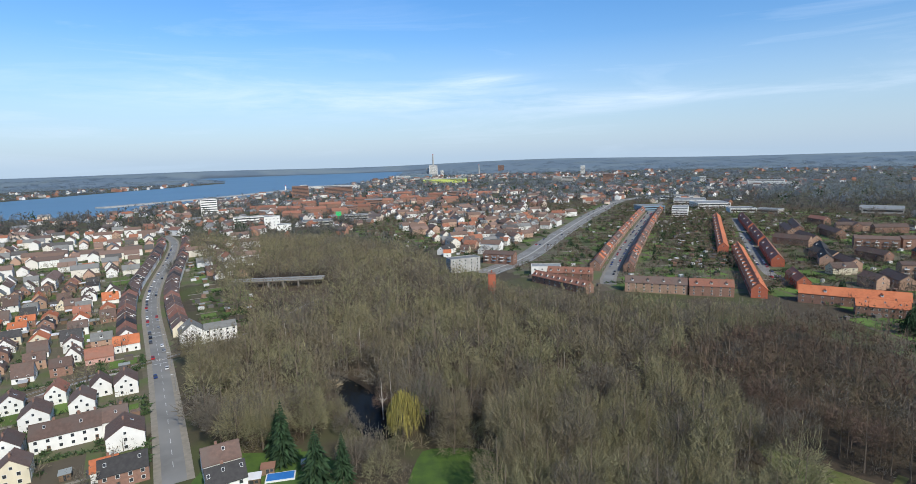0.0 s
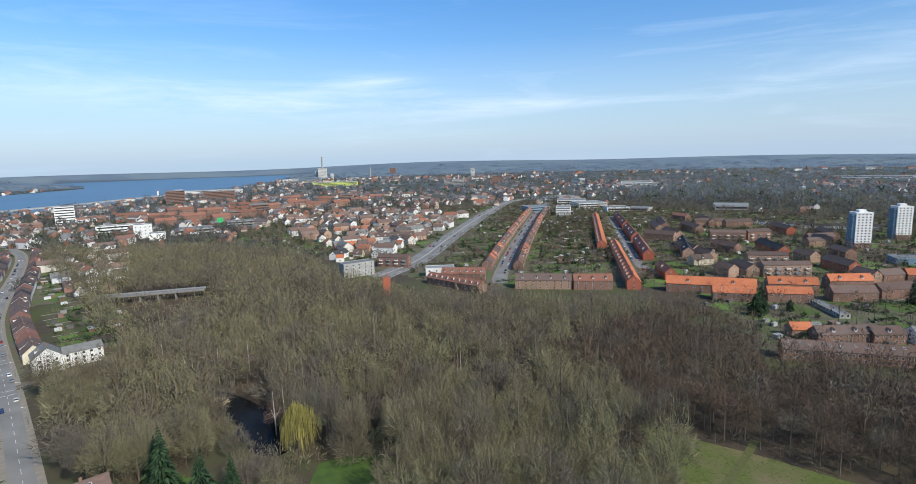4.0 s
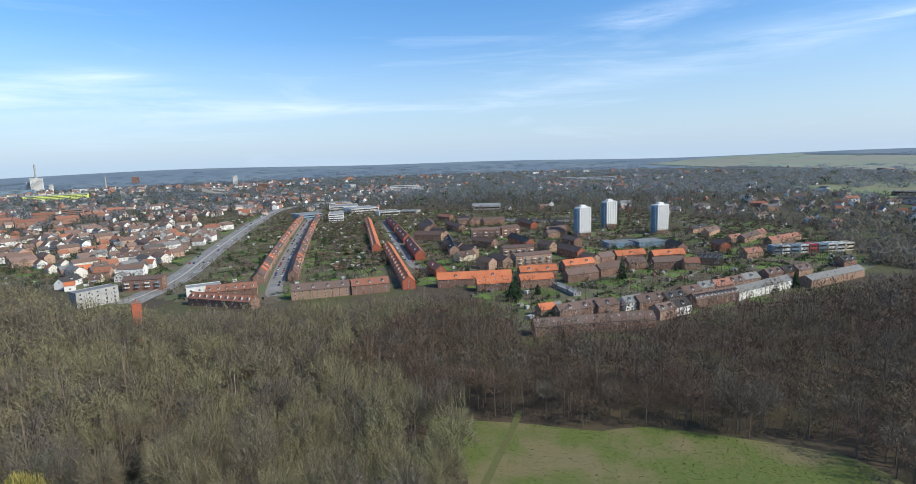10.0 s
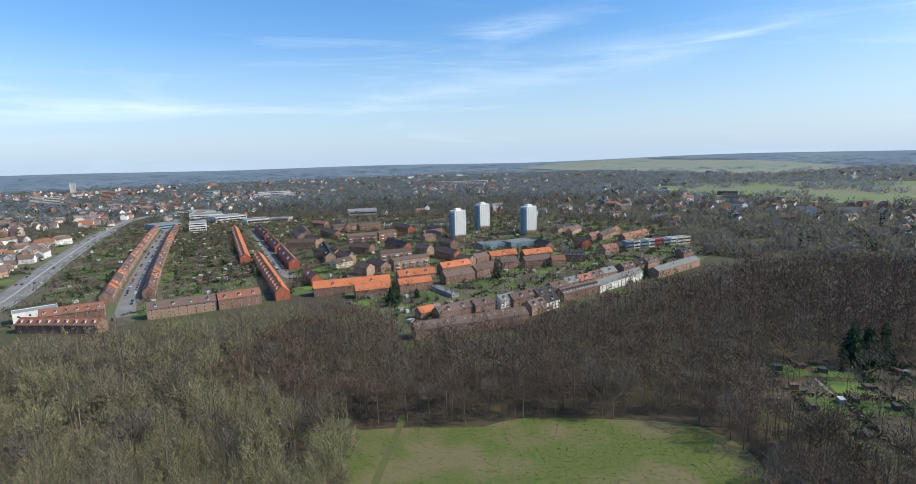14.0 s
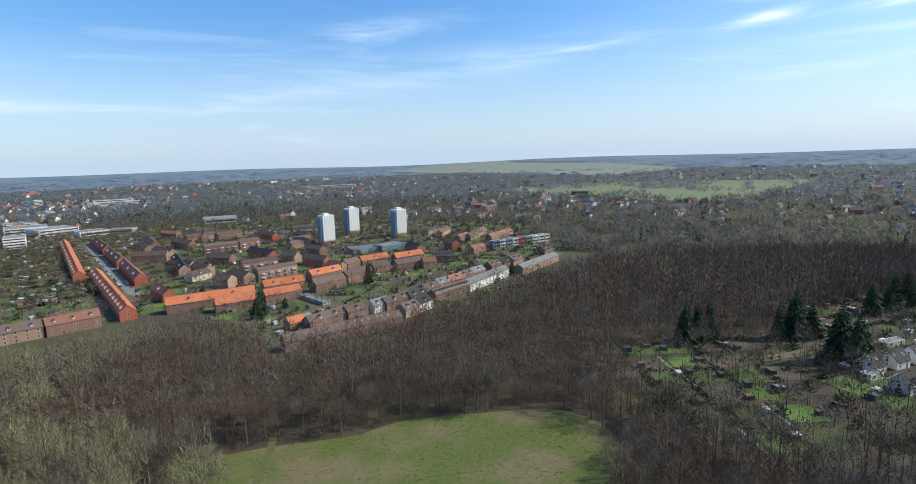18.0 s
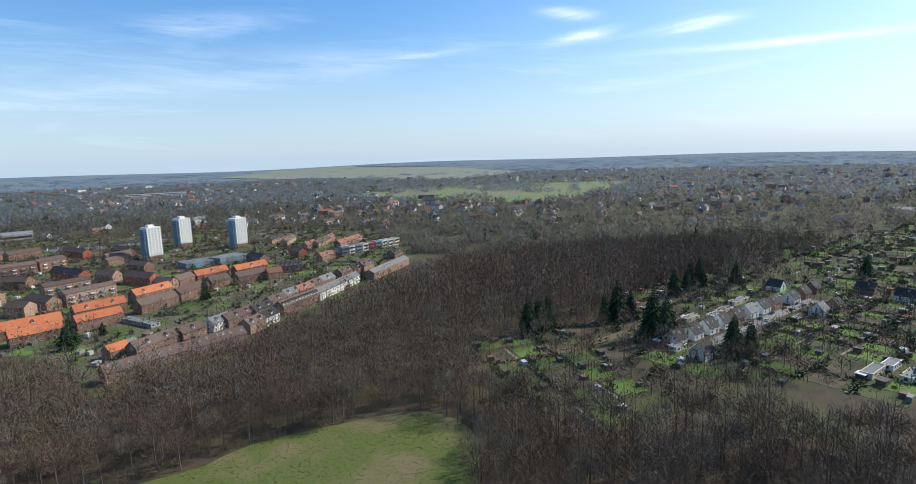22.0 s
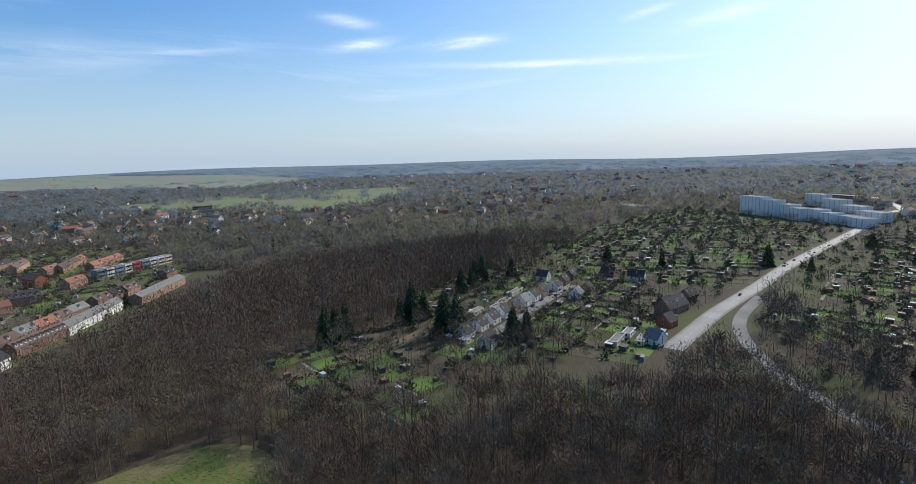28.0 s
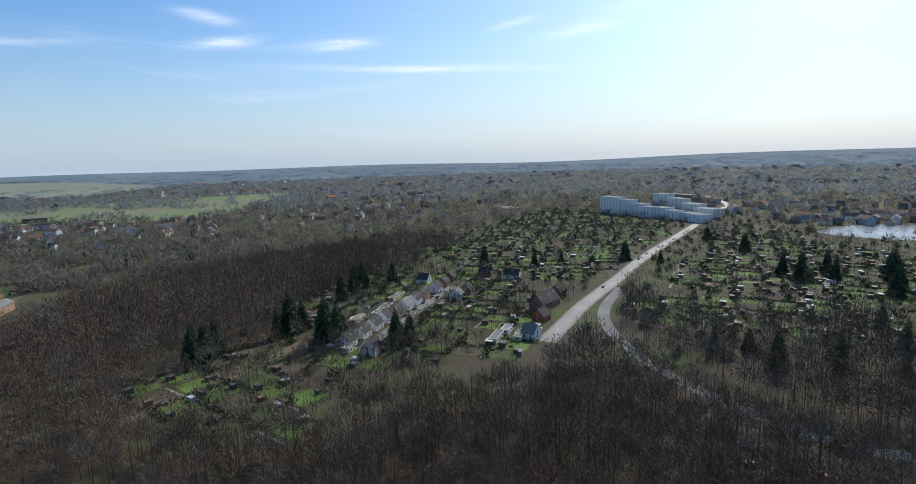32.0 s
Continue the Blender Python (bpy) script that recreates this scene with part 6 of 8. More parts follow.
house(519.9, 505.7, -115.1, 41.9, 10, 7, 10.5, "brown", "brick", 2, "brick housing block with a brown roof among bare trees", name='housing_block', category='apartments', chim=1)
house(372.5, 325.2, -96.3, 18.3, 10, 7, 10.5, "brown", "brickl", 2, "brick housing block with a brown roof among bare trees", name='housing_block', category='apartments', chim=1)
house(385.5, 319.7, -1.2, 18.8, 10, 7, 10.5, "brown", "brick", 2, "brick housing block with a brown roof among bare trees", name='housing_block', category='apartments', chim=1)
house(483.2, 310.8, -118.6, 26.7, 10, 7, 10.5, "dark", "brick", 2, "brick housing block with a dark roof among bare trees", name='housing_block', category='apartments', chim=1)
house(517.5, 283.9, -122.9, 18.9, 10, 7, 10.5, "brown", "brickr", 2, "brick housing block with a brown roof among bare trees", name='housing_block', category='apartments', chim=1)
house(535.5, 636.3, -47, 8, 8, 4, 6, "dark", "white", 1, "small dark-roofed white row house", name='row_house', category='terraced house', chim=0, group='row houses')
house(540.7, 626, -47.7, 7.9, 8, 4, 6, "dark", "white", 1, "small dark-roofed white row house", name='row_house', category='terraced house', chim=0, group='row houses')
house(545.7, 615.9, -47.7, 7.9, 8, 4, 6, "dark", "white", 1, "small dark-roofed white row house", name='row_house', category='terraced house', chim=0, group='row houses')
house(550.7, 606, -47.1, 7.9, 8, 4, 6, "dark", "white", 1, "small dark-roofed white row house", name='row_house', category='terraced house', chim=0, group='row houses')
house(555.6, 596.1, -46.4, 7.7, 8, 4, 6, "dark", "white", 1, "small dark-roofed white row house", name='row_house', category='terraced house', chim=0, group='row houses')
house(560.5, 586.4, -47.1, 7.6, 8, 4, 6, "dark", "white", 1, "small dark-roofed white row house", name='row_house', category='terraced house', chim=0, group='row houses')
house(565.2, 576.8, -47.2, 7.5, 8, 4, 6, "dark", "white", 1, "small dark-roofed white row house", name='row_house', category='terraced house', chim=0, group='row houses')
house(569.9, 567.5, -47.2, 7.5, 8, 4, 6, "dark", "white", 1, "small dark-roofed white row house", name='row_house', category='terraced house', chim=0, group='row houses')
house(578.8, 562.4, -47.2, 7.5, 8, 4, 6, "dark", "white", 1, "small dark-roofed white row house", name='row_house', category='terraced house', chim=0, group='row houses')
house(587.7, 557.2, -47.2, 7.5, 8, 4, 6, "dark", "white", 1, "small dark-roofed white row house", name='row_house', category='terraced house', chim=0, group='row houses')
house(596.7, 552, -46.5, 7.3, 8, 4, 6, "dark", "white", 1, "small dark-roofed white row house", name='row_house', category='terraced house', chim=0, group='row houses')
house(605.6, 546.8, -47.2, 7.5, 8, 4, 6, "dark", "white", 1, "small dark-roofed white row house", name='row_house', category='terraced house', chim=0, group='row houses')
house(614.5, 541.7, -46.5, 7.3, 8, 4, 6, "dark", "white", 1, "small dark-roofed white row house", name='row_house', category='terraced house', chim=0, group='row houses')
house(623.5, 536.5, -47.2, 7.5, 8, 4, 6, "dark", "white", 1, "small dark-roofed white row house", name='row_house', category='terraced house', chim=0, group='row houses')

# ---- streets of houses ----
hr = random.Random(11)


def along(line, start, end, step):
    """Places and directions along a way, from start to end metres."""
    p = smooth_line(line, 4)
    s, out, want = 0.0, [], start
    for a, b in zip(p, p[1:]):
        l = (b - a).length
        while s + l >= want and want <= end:
            q = a.lerp(b, (want - s) / l)
            out.append((q.x, q.y, math.degrees(math.atan2(b.y - a.y, b.x - a.x))))
            want += step
        s += l
    return out


def free(x, y, r):
    return all((x - a) ** 2 + (y - b) ** 2 > (r + c * 0.8) ** 2 for a, b, c, *_ in HOUSES)


ROOFS = ["brown", "brown", "brown", "brown", "brown", "dark", "dark", "greyroof", "redroof", "redroof", "brown", "orange"]
WALLS = ["white", "white", "white", "white", "cream", "white", "brickl", "brick"]
ROOF_WORD = {"brown": "brown tiled", "redroof": "faded red", "dark": "dark slate", "orange": "orange tiled", "greyroof": "grey"}
WALL_WORD = {"white": "white rendered", "cream": "cream rendered", "brick": "red brick", "brickl": "pale brick", "brickr": "red brick"}


def street_rows(line, start, end, off, D, roofs, walls, group, width=7.0, e=5.5, r=9.2, dormers=1, gap=0.0, cols=2):
    for side in (-1, 1):
        for i, (x, y, d) in enumerate(along(line, start, end, width + gap)):
            nx, ny = math.sin(radians(d)) * side, -math.cos(radians(d)) * side
            X, Y = x + nx * off, y + ny * off
            if not free(X, Y, width * 0.35) and i % 1 == 0 and any((X - a) ** 2 + (Y - b) ** 2 < (c * 0.75 + 2) ** 2 for a, b, c, *_ in HOUSES[:N_MEASURED]):
                continue
            rf, wl = hr.choice(roofs), hr.choice(walls)
            house(X, Y, d + (180 if side < 0 else 0), width - 0.05, D, e + hr.uniform(-0.25, 0.25), r + hr.uniform(-0.3, 0.3), rf, wl, 2,
                  f"{WALL_WORD[wl]} terraced house with a {ROOF_WORD[rf]} roof along the street", name="terraced_house", category="terraced house", cols=cols, ends=0 if i else 1, dormers=dormers if hr.random() < 0.3 else 0, group=group)


PLAIN = []  # places of farther houses, joined later
N_MEASURED = len(HOUSES)
street_rows(STREET_A, 54, 560, 14.0, 8.6, ["orange", "redroof", "brown", "brown", "brown"], ["brick", "brickl", "brick"], "terraced houses on the street", width=8.6, e=5.6, r=9.4)
street_rows(MAIN_ROAD, 172, 620, 14, 10, ["brown", "brown", "brown", "redroof", "dark"], ["white", "cream", "brick", "white", "white"], "houses on the main road", width=10.5, gap=1.6)


def quarter(outline, angle, sx, sy, jitter, label, group, p=0.85, gable=0.5, roofs=ROOFS, walls=WALLS, win=2, size=(7.8, 10.5)):
    """Detached houses on a loose rotated grid within an outline."""
    c, s = math.cos(radians(angle)), math.sin(radians(angle))
    P2 = np.array(outline)
    cx, cy = P2.mean(0)
    R2 = np.hypot(*(P2 - (cx, cy)).T).max()
    n = 0
    for i in range(int(-R2 / sx), int(R2 / sx) + 1):
        for j in range(int(-R2 / sy), int(R2 / sy) + 1):
            u, v = i * sx + hr.uniform(-jitter, jitter), j * sy + hr.uniform(-jitter, jitter)
            x, y = cx + u * c - v * s, cy + u * s + v * c
            if hr.random() > p or not inside(outline, [x], [y])[0] or not free(x, y, 4.6):
                continue
            if near_line(MAIN_ROAD, [x], [y], 14)[0] or near_line(RAILWAY, [x], [y], 11)[0] or near_line(MOTORWAY, [x], [y], 24)[0] or near_line(CLOSE, [x], [y], 9)[0] or near_line(EAST_ROAD, [x], [y], 17)[0]:
                continue
            if x * x + y * y > 570 ** 2:
                PLAIN.append((x, y, angle + (90 if hr.random() < gable else 0)))
                HOUSES.append((x, y, 6.5, 0, 10, 9))
                continue
            rf, wl = hr.choice(roofs), hr.choice(walls)
            L, D = hr.uniform(*size), hr.uniform(7.4, 9.0)
            house(x, y, angle + (90 if hr.random() < gable else 0) + hr.uniform(-4, 4), L, D, hr.choice((3.2, 4.9, 5.1)), hr.uniform(7.6, 8.8), rf, wl, 2 if hr.random() < 0.7 else 1,
                  f"{WALL_WORD[wl]} detached house with a {ROOF_WORD[rf]} roof", ends=win, cols=2, dormers=1 if hr.random() < 0.25 else 0, sky=1 if hr.random() < 0.3 else 0, group=group)
            n += 1
            if hr.random() < 0.55:
                a, q = hr.uniform(0, 6.28), hr.uniform(7.5, 10)
                X, Y = x + math.cos(a) * q, y + math.sin(a) * q
                if free(X, Y, 2.2) and inside(outline, [X], [Y])[0] and not near_line(MAIN_ROAD, [X], [Y], 11)[0] and not near_line(RAILWAY, [X], [Y], 7)[0]:
                    shed(X, Y, angle + hr.choice((0, 90)), hr.uniform(3, 6), hr.uniform(3, 5), hr.uniform(2.2, 2.8), "flat-roofed garage or shed beside a house", "garages and sheds")
    return n


SUBURB_NEAR = [(-100.0, 140.0), (-146.7, 260.0), (-213.3, 386.7), (-400.0, 506.7), (-440.0, 320.0), (-306.7, 146.7), (-200.0, 80.0)]
SUBURB_FAR = [(-220.0, 386.7), (-320.0, 600.0), (-386.7, 746.7), (-560.0, 853.3), (-693.3, 640.0), (-560.0, 400.0), (-440.0, 320.0)]
SUBURB_EAST = [(-237.3, 440.0), (-300.0, 586.7), (-353.3, 706.7), (-286.7, 720.0), (-220.0, 586.7), (-186.7, 466.7)]
quarter(SUBURB_NEAR, 31, 16.0, 19.0, 2.2, "", "houses of the suburb", p=0.85, gable=0.6)
quarter(SUBURB_FAR, 31, 18, 21, 2.6, "", "houses of the suburb", p=0.62, gable=0.6, win=1)
quarter(SUBURB_EAST, 31, 20, 25, 2.5, "", "houses of the suburb", p=0.8, win=1)

HILL_WEST = [(-80.0, 746.7), (-120.0, 1013.3), (80.0, 1093.3), (200.0, 920.0), (53.3, 600.0), (-13.3, 586.7)]
MID_WEST = [(-6.7, 540.0), (40.0, 546.7), (200.0, 906.7), (80.0, 853.3)]
quarter(HILL_WEST, 20, 21, 25, 5, "", "", p=0.8)
quarter(MID_WEST, 62, 20, 24, 4, "", "", p=0.8)

# ---- settlement beyond the southern woods ----
CLOSE_DIR = math.degrees(math.atan2(CLOSE[-1][1] - CLOSE[0][1], CLOSE[-1][0] - CLOSE[0][0]))

# ---- ground ----
rng = np.random.default_rng(4)


def polar(x, y):
    return np.hypot(x, y), np.degrees(np.arctan2(x, y))  # range and degrees clockwise from +y


def rise(x, y):
    """Height of the land: level round the park, low hills far out."""
    r, az = polar(x, y)
    s = np.clip((r - 3300) / 1550, 0, 1)
    hill = 53 + 10 * np.sin(np.radians(az * 5 + 20)) + 7 * np.sin(np.radians(az * 11)) + 13 * np.clip((az - 120) / 40, 0, 1)
    sea = np.clip((-az + 3) / 6, 0, 1) * np.clip((az + 29) / 3, 0, 1)
    s = np.where(sea > 0, np.clip((r - 4520) / 330, 0, 1) * sea + s * (1 - sea), s)
    return s * s * (3 - 2 * s) * hill


rad = np.concatenate([np.linspace(0, 1600, 25)[1:], np.linspace(1700, 4940, 37)])
ang = np.radians(np.arange(0, 360, 2.0))
gv = [(0, 0, -0.02)]
for q in rad:
    X, Y = q * np.sin(ang), q * np.cos(ang)
    gv += list(zip(X, Y, rise(X, Y) - 0.02))
n = len(ang)
tri = [(0, 1 + (j + 1) % n, 1 + j) for j in range(n)]
for i in range(len(rad) - 1):
    a, b = 1 + i * n, 1 + (i + 1) * n
    for j in range(n):
        k = (j + 1) % n
        tri += [(a + j, a + k, b + k), (a + j, b + k, b + j)]
# land beyond 3250 m gets blue-grey haze painted in place of its own colour
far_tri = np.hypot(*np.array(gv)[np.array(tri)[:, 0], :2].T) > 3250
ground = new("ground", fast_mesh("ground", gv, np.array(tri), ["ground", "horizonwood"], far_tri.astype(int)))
tagged(ground, "brown and green winter ground, haze-coloured towards the horizon", "ground", kind="structure")


def sheet(name, outline, z0, z1, m, label, category, kind="structure"):
    ob = new(name, mesh_of(name, slab(outline, z0, z1), m))
    return tagged(ob, label, category, kind=kind)


def floor_sheet(name, outline, z, m, label, category, cell=5.0):
    """A ground covering of small square patches within an outline."""
    p = np.array(outline)
    x0, y0, x1, y1 = *p.min(0), *p.max(0)
    nx, ny = int((x1 - x0) / cell) + 2, int((y1 - y0) / cell) + 2
    gx, gy = np.meshgrid(x0 + np.arange(nx) * cell, y0 + np.arange(ny) * cell)
    k = inside(outline, gx[:-1, :-1].ravel() + cell / 2, gy[:-1, :-1].ravel() + cell / 2)
    i = np.arange(nx * ny).reshape(ny, nx)
    f = np.stack([i[:-1, :-1].ravel(), i[:-1, 1:].ravel(), i[1:, 1:].ravel(), i[1:, :-1].ravel()], 1)[k]
    used, inv = np.unique(f, return_inverse=True)
    v = np.stack([gx.ravel()[used], gy.ravel()[used], np.full(len(used), z)], 1)
    return tagged(new(name, fast_mesh(name, v, inv.reshape(-1, 4), [m])), label, category, kind="structure")


def rounded(outline, step=6.0):
    p = smooth_line(outline + [outline[0]], step)
    return [(q.x, q.y) for q in p[:-1]]


sheet("water", WATER, -0.3, 0.15, "water", "blue fjord water under a light breeze", "water")
sheet("lake", rounded(LAKE), -0.3, 0.1, "lake", "small glittering lake beyond the allotments", "water")
sheet("pond", rounded(POND, 3), -0.3, 0.08, "pond", "dark still pond among bare trees", "water")
sheet("meadow", rounded(MEADOW), -0.3, 0.060, "grass", "green park meadow with dry yellowish patches", "meadow")
sheet("meadow_west", rounded(MEADOW_WEST), -0.3, 0.064, "lawn", "green park meadow beside the pond", "meadow")
sheet("glade", rounded(GLADE), -0.3, 0.068, "lawn", "small green glade beside the pond", "meadow")
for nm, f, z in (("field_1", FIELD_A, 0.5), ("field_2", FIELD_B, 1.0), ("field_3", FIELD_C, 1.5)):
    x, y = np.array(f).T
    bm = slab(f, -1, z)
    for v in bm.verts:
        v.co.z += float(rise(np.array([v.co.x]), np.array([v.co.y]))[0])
    # field_2 and field_3 lie farther off and use the haze-paled colour
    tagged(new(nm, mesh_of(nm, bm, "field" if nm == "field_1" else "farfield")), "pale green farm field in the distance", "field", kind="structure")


def way(name, pts, half, m, z, label, category="road", step=8.0, side=0.0):
    ob = new(name, ribbon(smooth_line(pts, step), side - half, side + half, z - 0.2, z, [m], name))
    return tagged(ob, label, category, kind="structure")


way("pavement_main", MAIN_ROAD, 5.9, "footway", 0.12, "grey paved footways along the main road", "pavement")
way("road_main", MAIN_ROAD, 3.6, "street", 0.17, "grey asphalt main road with parked cars")
way("motorway", MOTORWAY, 12, "street", 0.10, "broad pale dual carriageway")
way("street_a_pavement", STREET_A, 6.4, "paving", 0.12, "paved footways of a street of terraced houses", "pavement")
way("street_a", STREET_A, 3.9, "street", 0.16, "residential street lined with parked cars")
way("street_b", STREET_B, 4.2, "street", 0.12, "residential street between red-roofed rows")
way("east_road_verge", EAST_ROAD, 5.6, "paving", 0.10, "pale footway and cycle path beside the road", "pavement")
way("east_road", EAST_ROAD, 4.1, "asphalt", 0.15, "curving asphalt road glaring in the sun")
way("east_spur", EAST_SPUR, 3.6, "street", 0.13, "narrow slip road beside the main road")
way("close", CLOSE, 3.6, "street", 0.12, "narrow paved residential close")
way("gravel_path", GRAVEL_PATH, 2.8, "dirt", 0.09, "pale sandy path between woods and gardens", "path")
way("footpath", FOOTPATH, 1.3, "worn", 0.075, "trodden dirt footpath over the meadow", "path")
way("railway_bed", RAILWAY, 3.4, "dirt", 0.15, "single railway track bed", "railway")

GARDEN_EAST = [(233.3, 46.7), (273.3, 53.3), (313.3, 13.3), (286.7, -26.7), (200.0, -26.7), (200.0, 6.7)]

POND_VIEW = [(-16.0, 189.3), (-50.7, 224.0), (-48.0, 184.0), (-34.7, 126.7), (0.0, 122.7), (2.7, 162.7)]

BRIDGE_VIEW = [(-176.0, 434.7), (-112.0, 442.7), (-96.0, 380.0), (-144.0, 366.7)]

# ---- woods ----
TREE_SHAPES = ((18, 4.5, 0.29), (16.5, 4.1, 0.32), (19, 4.0, 0.36), (14.5, 4.6, 0.28), (17.5, 3.7, 0.34), (12.5, 3.8, 0.28))
SLIM_SHAPES = ((17, 3.6, 0.42), (15.5, 3.3, 0.40), (18, 3.4, 0.45), (14, 3.6, 0.37), (16, 3.0, 0.44))
TREES_SOLO = [bare_tree(i, h, s, 2900, 16, low, 0.078, boughs=110) for i, (h, s, low) in enumerate(TREE_SHAPES)]
TREES = [bare_tree(i, h, s, 1400, 9, low, 0.122, 4, boughs=45) for i, (h, s, low) in enumerate(TREE_SHAPES)]
TREES_FAR = [bare_tree(i, h, s, 480, 4, low, 0.22, 3, limb=0.8, boughs=16) for i, (h, s, low) in enumerate(TREE_SHAPES[:4])]
SLIM_SOLO = [bare_tree(60 + i, h, s, 1700, 9, low, 0.072, 5, 0.0125, 0.8, 70) for i, (h, s, low) in enumerate(SLIM_SHAPES)]
SLIM = [bare_tree(60 + i, h, s, 820, 5, low, 0.112, 4, 0.0125, 0.8, 26) for i, (h, s, low) in enumerate(SLIM_SHAPES)]
SLIM_FAR = [bare_tree(60 + i, h, s, 280, 3, low, 0.22, 3, 0.0085, 0.62, 10) for i, (h, s, low) in enumerate(SLIM_SHAPES)]
SMALL = [bare_tree(20 + i, h, s, 160, 2, width=0.35, sides=3, limb=0.7, boughs=5) for i, (h, s) in enumerate(((18, 5), (16, 4.6), (19, 4.4), (15, 5)))]
TOWNTREES = [bare_tree(30 + i, h, s, 52, 2, width=0.6, sides=3, limb=0.8, boughs=4) for i, (h, s) in enumerate(((16, 5.4), (14, 5), (18, 4.6)))]


def clear_of_plan(x, y, gap=3.0):
    k = np.ones(len(x), bool)
    for line, half in ((MAIN_ROAD, 9), (MOTORWAY, 19), (STREET_A, 10), (STREET_B, 7), (EAST_ROAD, 10), (EAST_SPUR, 8), (CLOSE, 5.5), (GRAVEL_PATH, 4), (FOOTPATH, 2.5), (RAILWAY, 5)):
        k &= ~near_line(line, x, y, half)
    for o in (MEADOW, MEADOW_WEST, POND_VIEW, BRIDGE_VIEW, POND, GLADE, WATER, LAKE):
        k &= ~inside(o, x, y)
    hs = np.array(HOUSES)
    hs = hs[(hs[:, 0] > x.min() - 60) & (hs[:, 0] < x.max() + 60) & (hs[:, 1] > y.min() - 60) & (hs[:, 1] < y.max() + 60)]
    for hx, hy, reach, rz, L, D in hs:
        near = np.nonzero(np.abs(x - hx) + np.abs(y - hy) < 1.5 * reach + 2 * gap)[0]
        if len(near):
            dx, dy, c, s = x[near] - hx, y[near] - hy, math.cos(radians(rz)), math.sin(radians(rz))
            k[near] &= (np.abs(dx * c + dy * s) > L / 2 + gap) | (np.abs(dy * c - dx * s) > D / 2 + gap)
    return k


KIN = {"twig": ("twig", "twigg", "twig", "twigs"), "twigb": ("twigb", "twigr", "twigb", "twigs"), "twigg": ("twigg", "twig", "twigg", "twigs"), "twigr": ("twigr", "twigb", "twigs", "twigr")}


def woodland(name, x, y, protos, twigm, label, seed, lo=0.72, hi=1.12):
    """Many trees as one: trunks of bark, crowns in four kindred twig colours tree by tree."""
    g = np.random.default_rng(seed)
    turn, sc = g.random(len(x)) * 6.283, g.uniform(lo, hi, len(x))
    kin = g.integers(0, 4, len(x))
    z = rise(x, y)
    pieces, idx = [scatter([p[0] for p in protos], x, y, z, sc, np.random.default_rng(seed + 1), turn)], []
    idx.append(np.zeros(len(pieces[0][1]), int))
    for c in range(4):
        k = kin == c
        if k.any():
            pieces.append(scatter([p[1] for p in protos], x[k], y[k], z[k], sc[k], np.random.default_rng(seed + 2 + c), turn[k]))
            idx.append(np.full(len(pieces[-1][1]), c + 1))
    v, f = join(pieces)
    return tagged(new(name, fast_mesh(name, v, f, ["bark", *KIN[twigm]], np.concatenate(idx))), label, "woods", kind="stuff")


def single_trees(x, y, protos, twigm, labels, group):
    """Trees of their own, sharing a few shapes."""
    for k, (X, Y) in enumerate(zip(x, y)):
        j = int(rng.integers(0, len(protos)))
        tm = cached(("trunk", id(protos), j), lambda: fast_mesh("trunk", *protos[j][0], ["bark"]))
        tw = KIN[twigm][int(rng.integers(0, 4))] if twigm in KIN else twigm
        cm = cached(("crown", id(protos), j, tw), lambda: fast_mesh("crown", *protos[j][1], [tw]))
        ob = thing("tree", pose(X, Y, 0, 0, 0, rng.random() * 360) @ Matrix.Scale(rng.uniform(0.8, 1.12), 4), labels, "tree", group)
        part("trunk", tm, ob)
        part("crown", cm, ob)


WOODS = (("north", WOOD_NORTH, "twig", "grey-brown", TREES, 9.4), ("slim", WOOD_NORTH, "twigb", "slender brown", SLIM, 7.6),
         ("clump", WOOD_CLUMP, "twigg", "olive-green", TREES, 9.0), ("south", WOOD_SOUTH, "twigb", "dark brown", SLIM, 7.0), ("beyond", WOOD_BEYOND, "twigb", "brown", SLIM, 9.0))
POND_WEST = [(-88.0, 176.0), (-114.7, 220.0), (-141.3, 262.7), (-109.3, 256.0), (-69.3, 232.0), (-58.7, 202.7), (-53.3, 181.3), (-73.3, 172.0)]
x, y = points_in(POND_WEST, 7.5, rng)
k = ~near_line(MAIN_ROAD, x, y, 7.5) & ~inside(POND, x, y) & ~inside(WOOD_NORTH, x, y)
for hx, hy, hr_, *_ in HOUSES:
    k &= (x - hx) ** 2 + (y - hy) ** 2 > (hr_ + 1.5) ** 2
single_trees(x[k], y[k], TREES_SOLO, "twig", "broad leafless tree between road and pond", "trees beside the road")
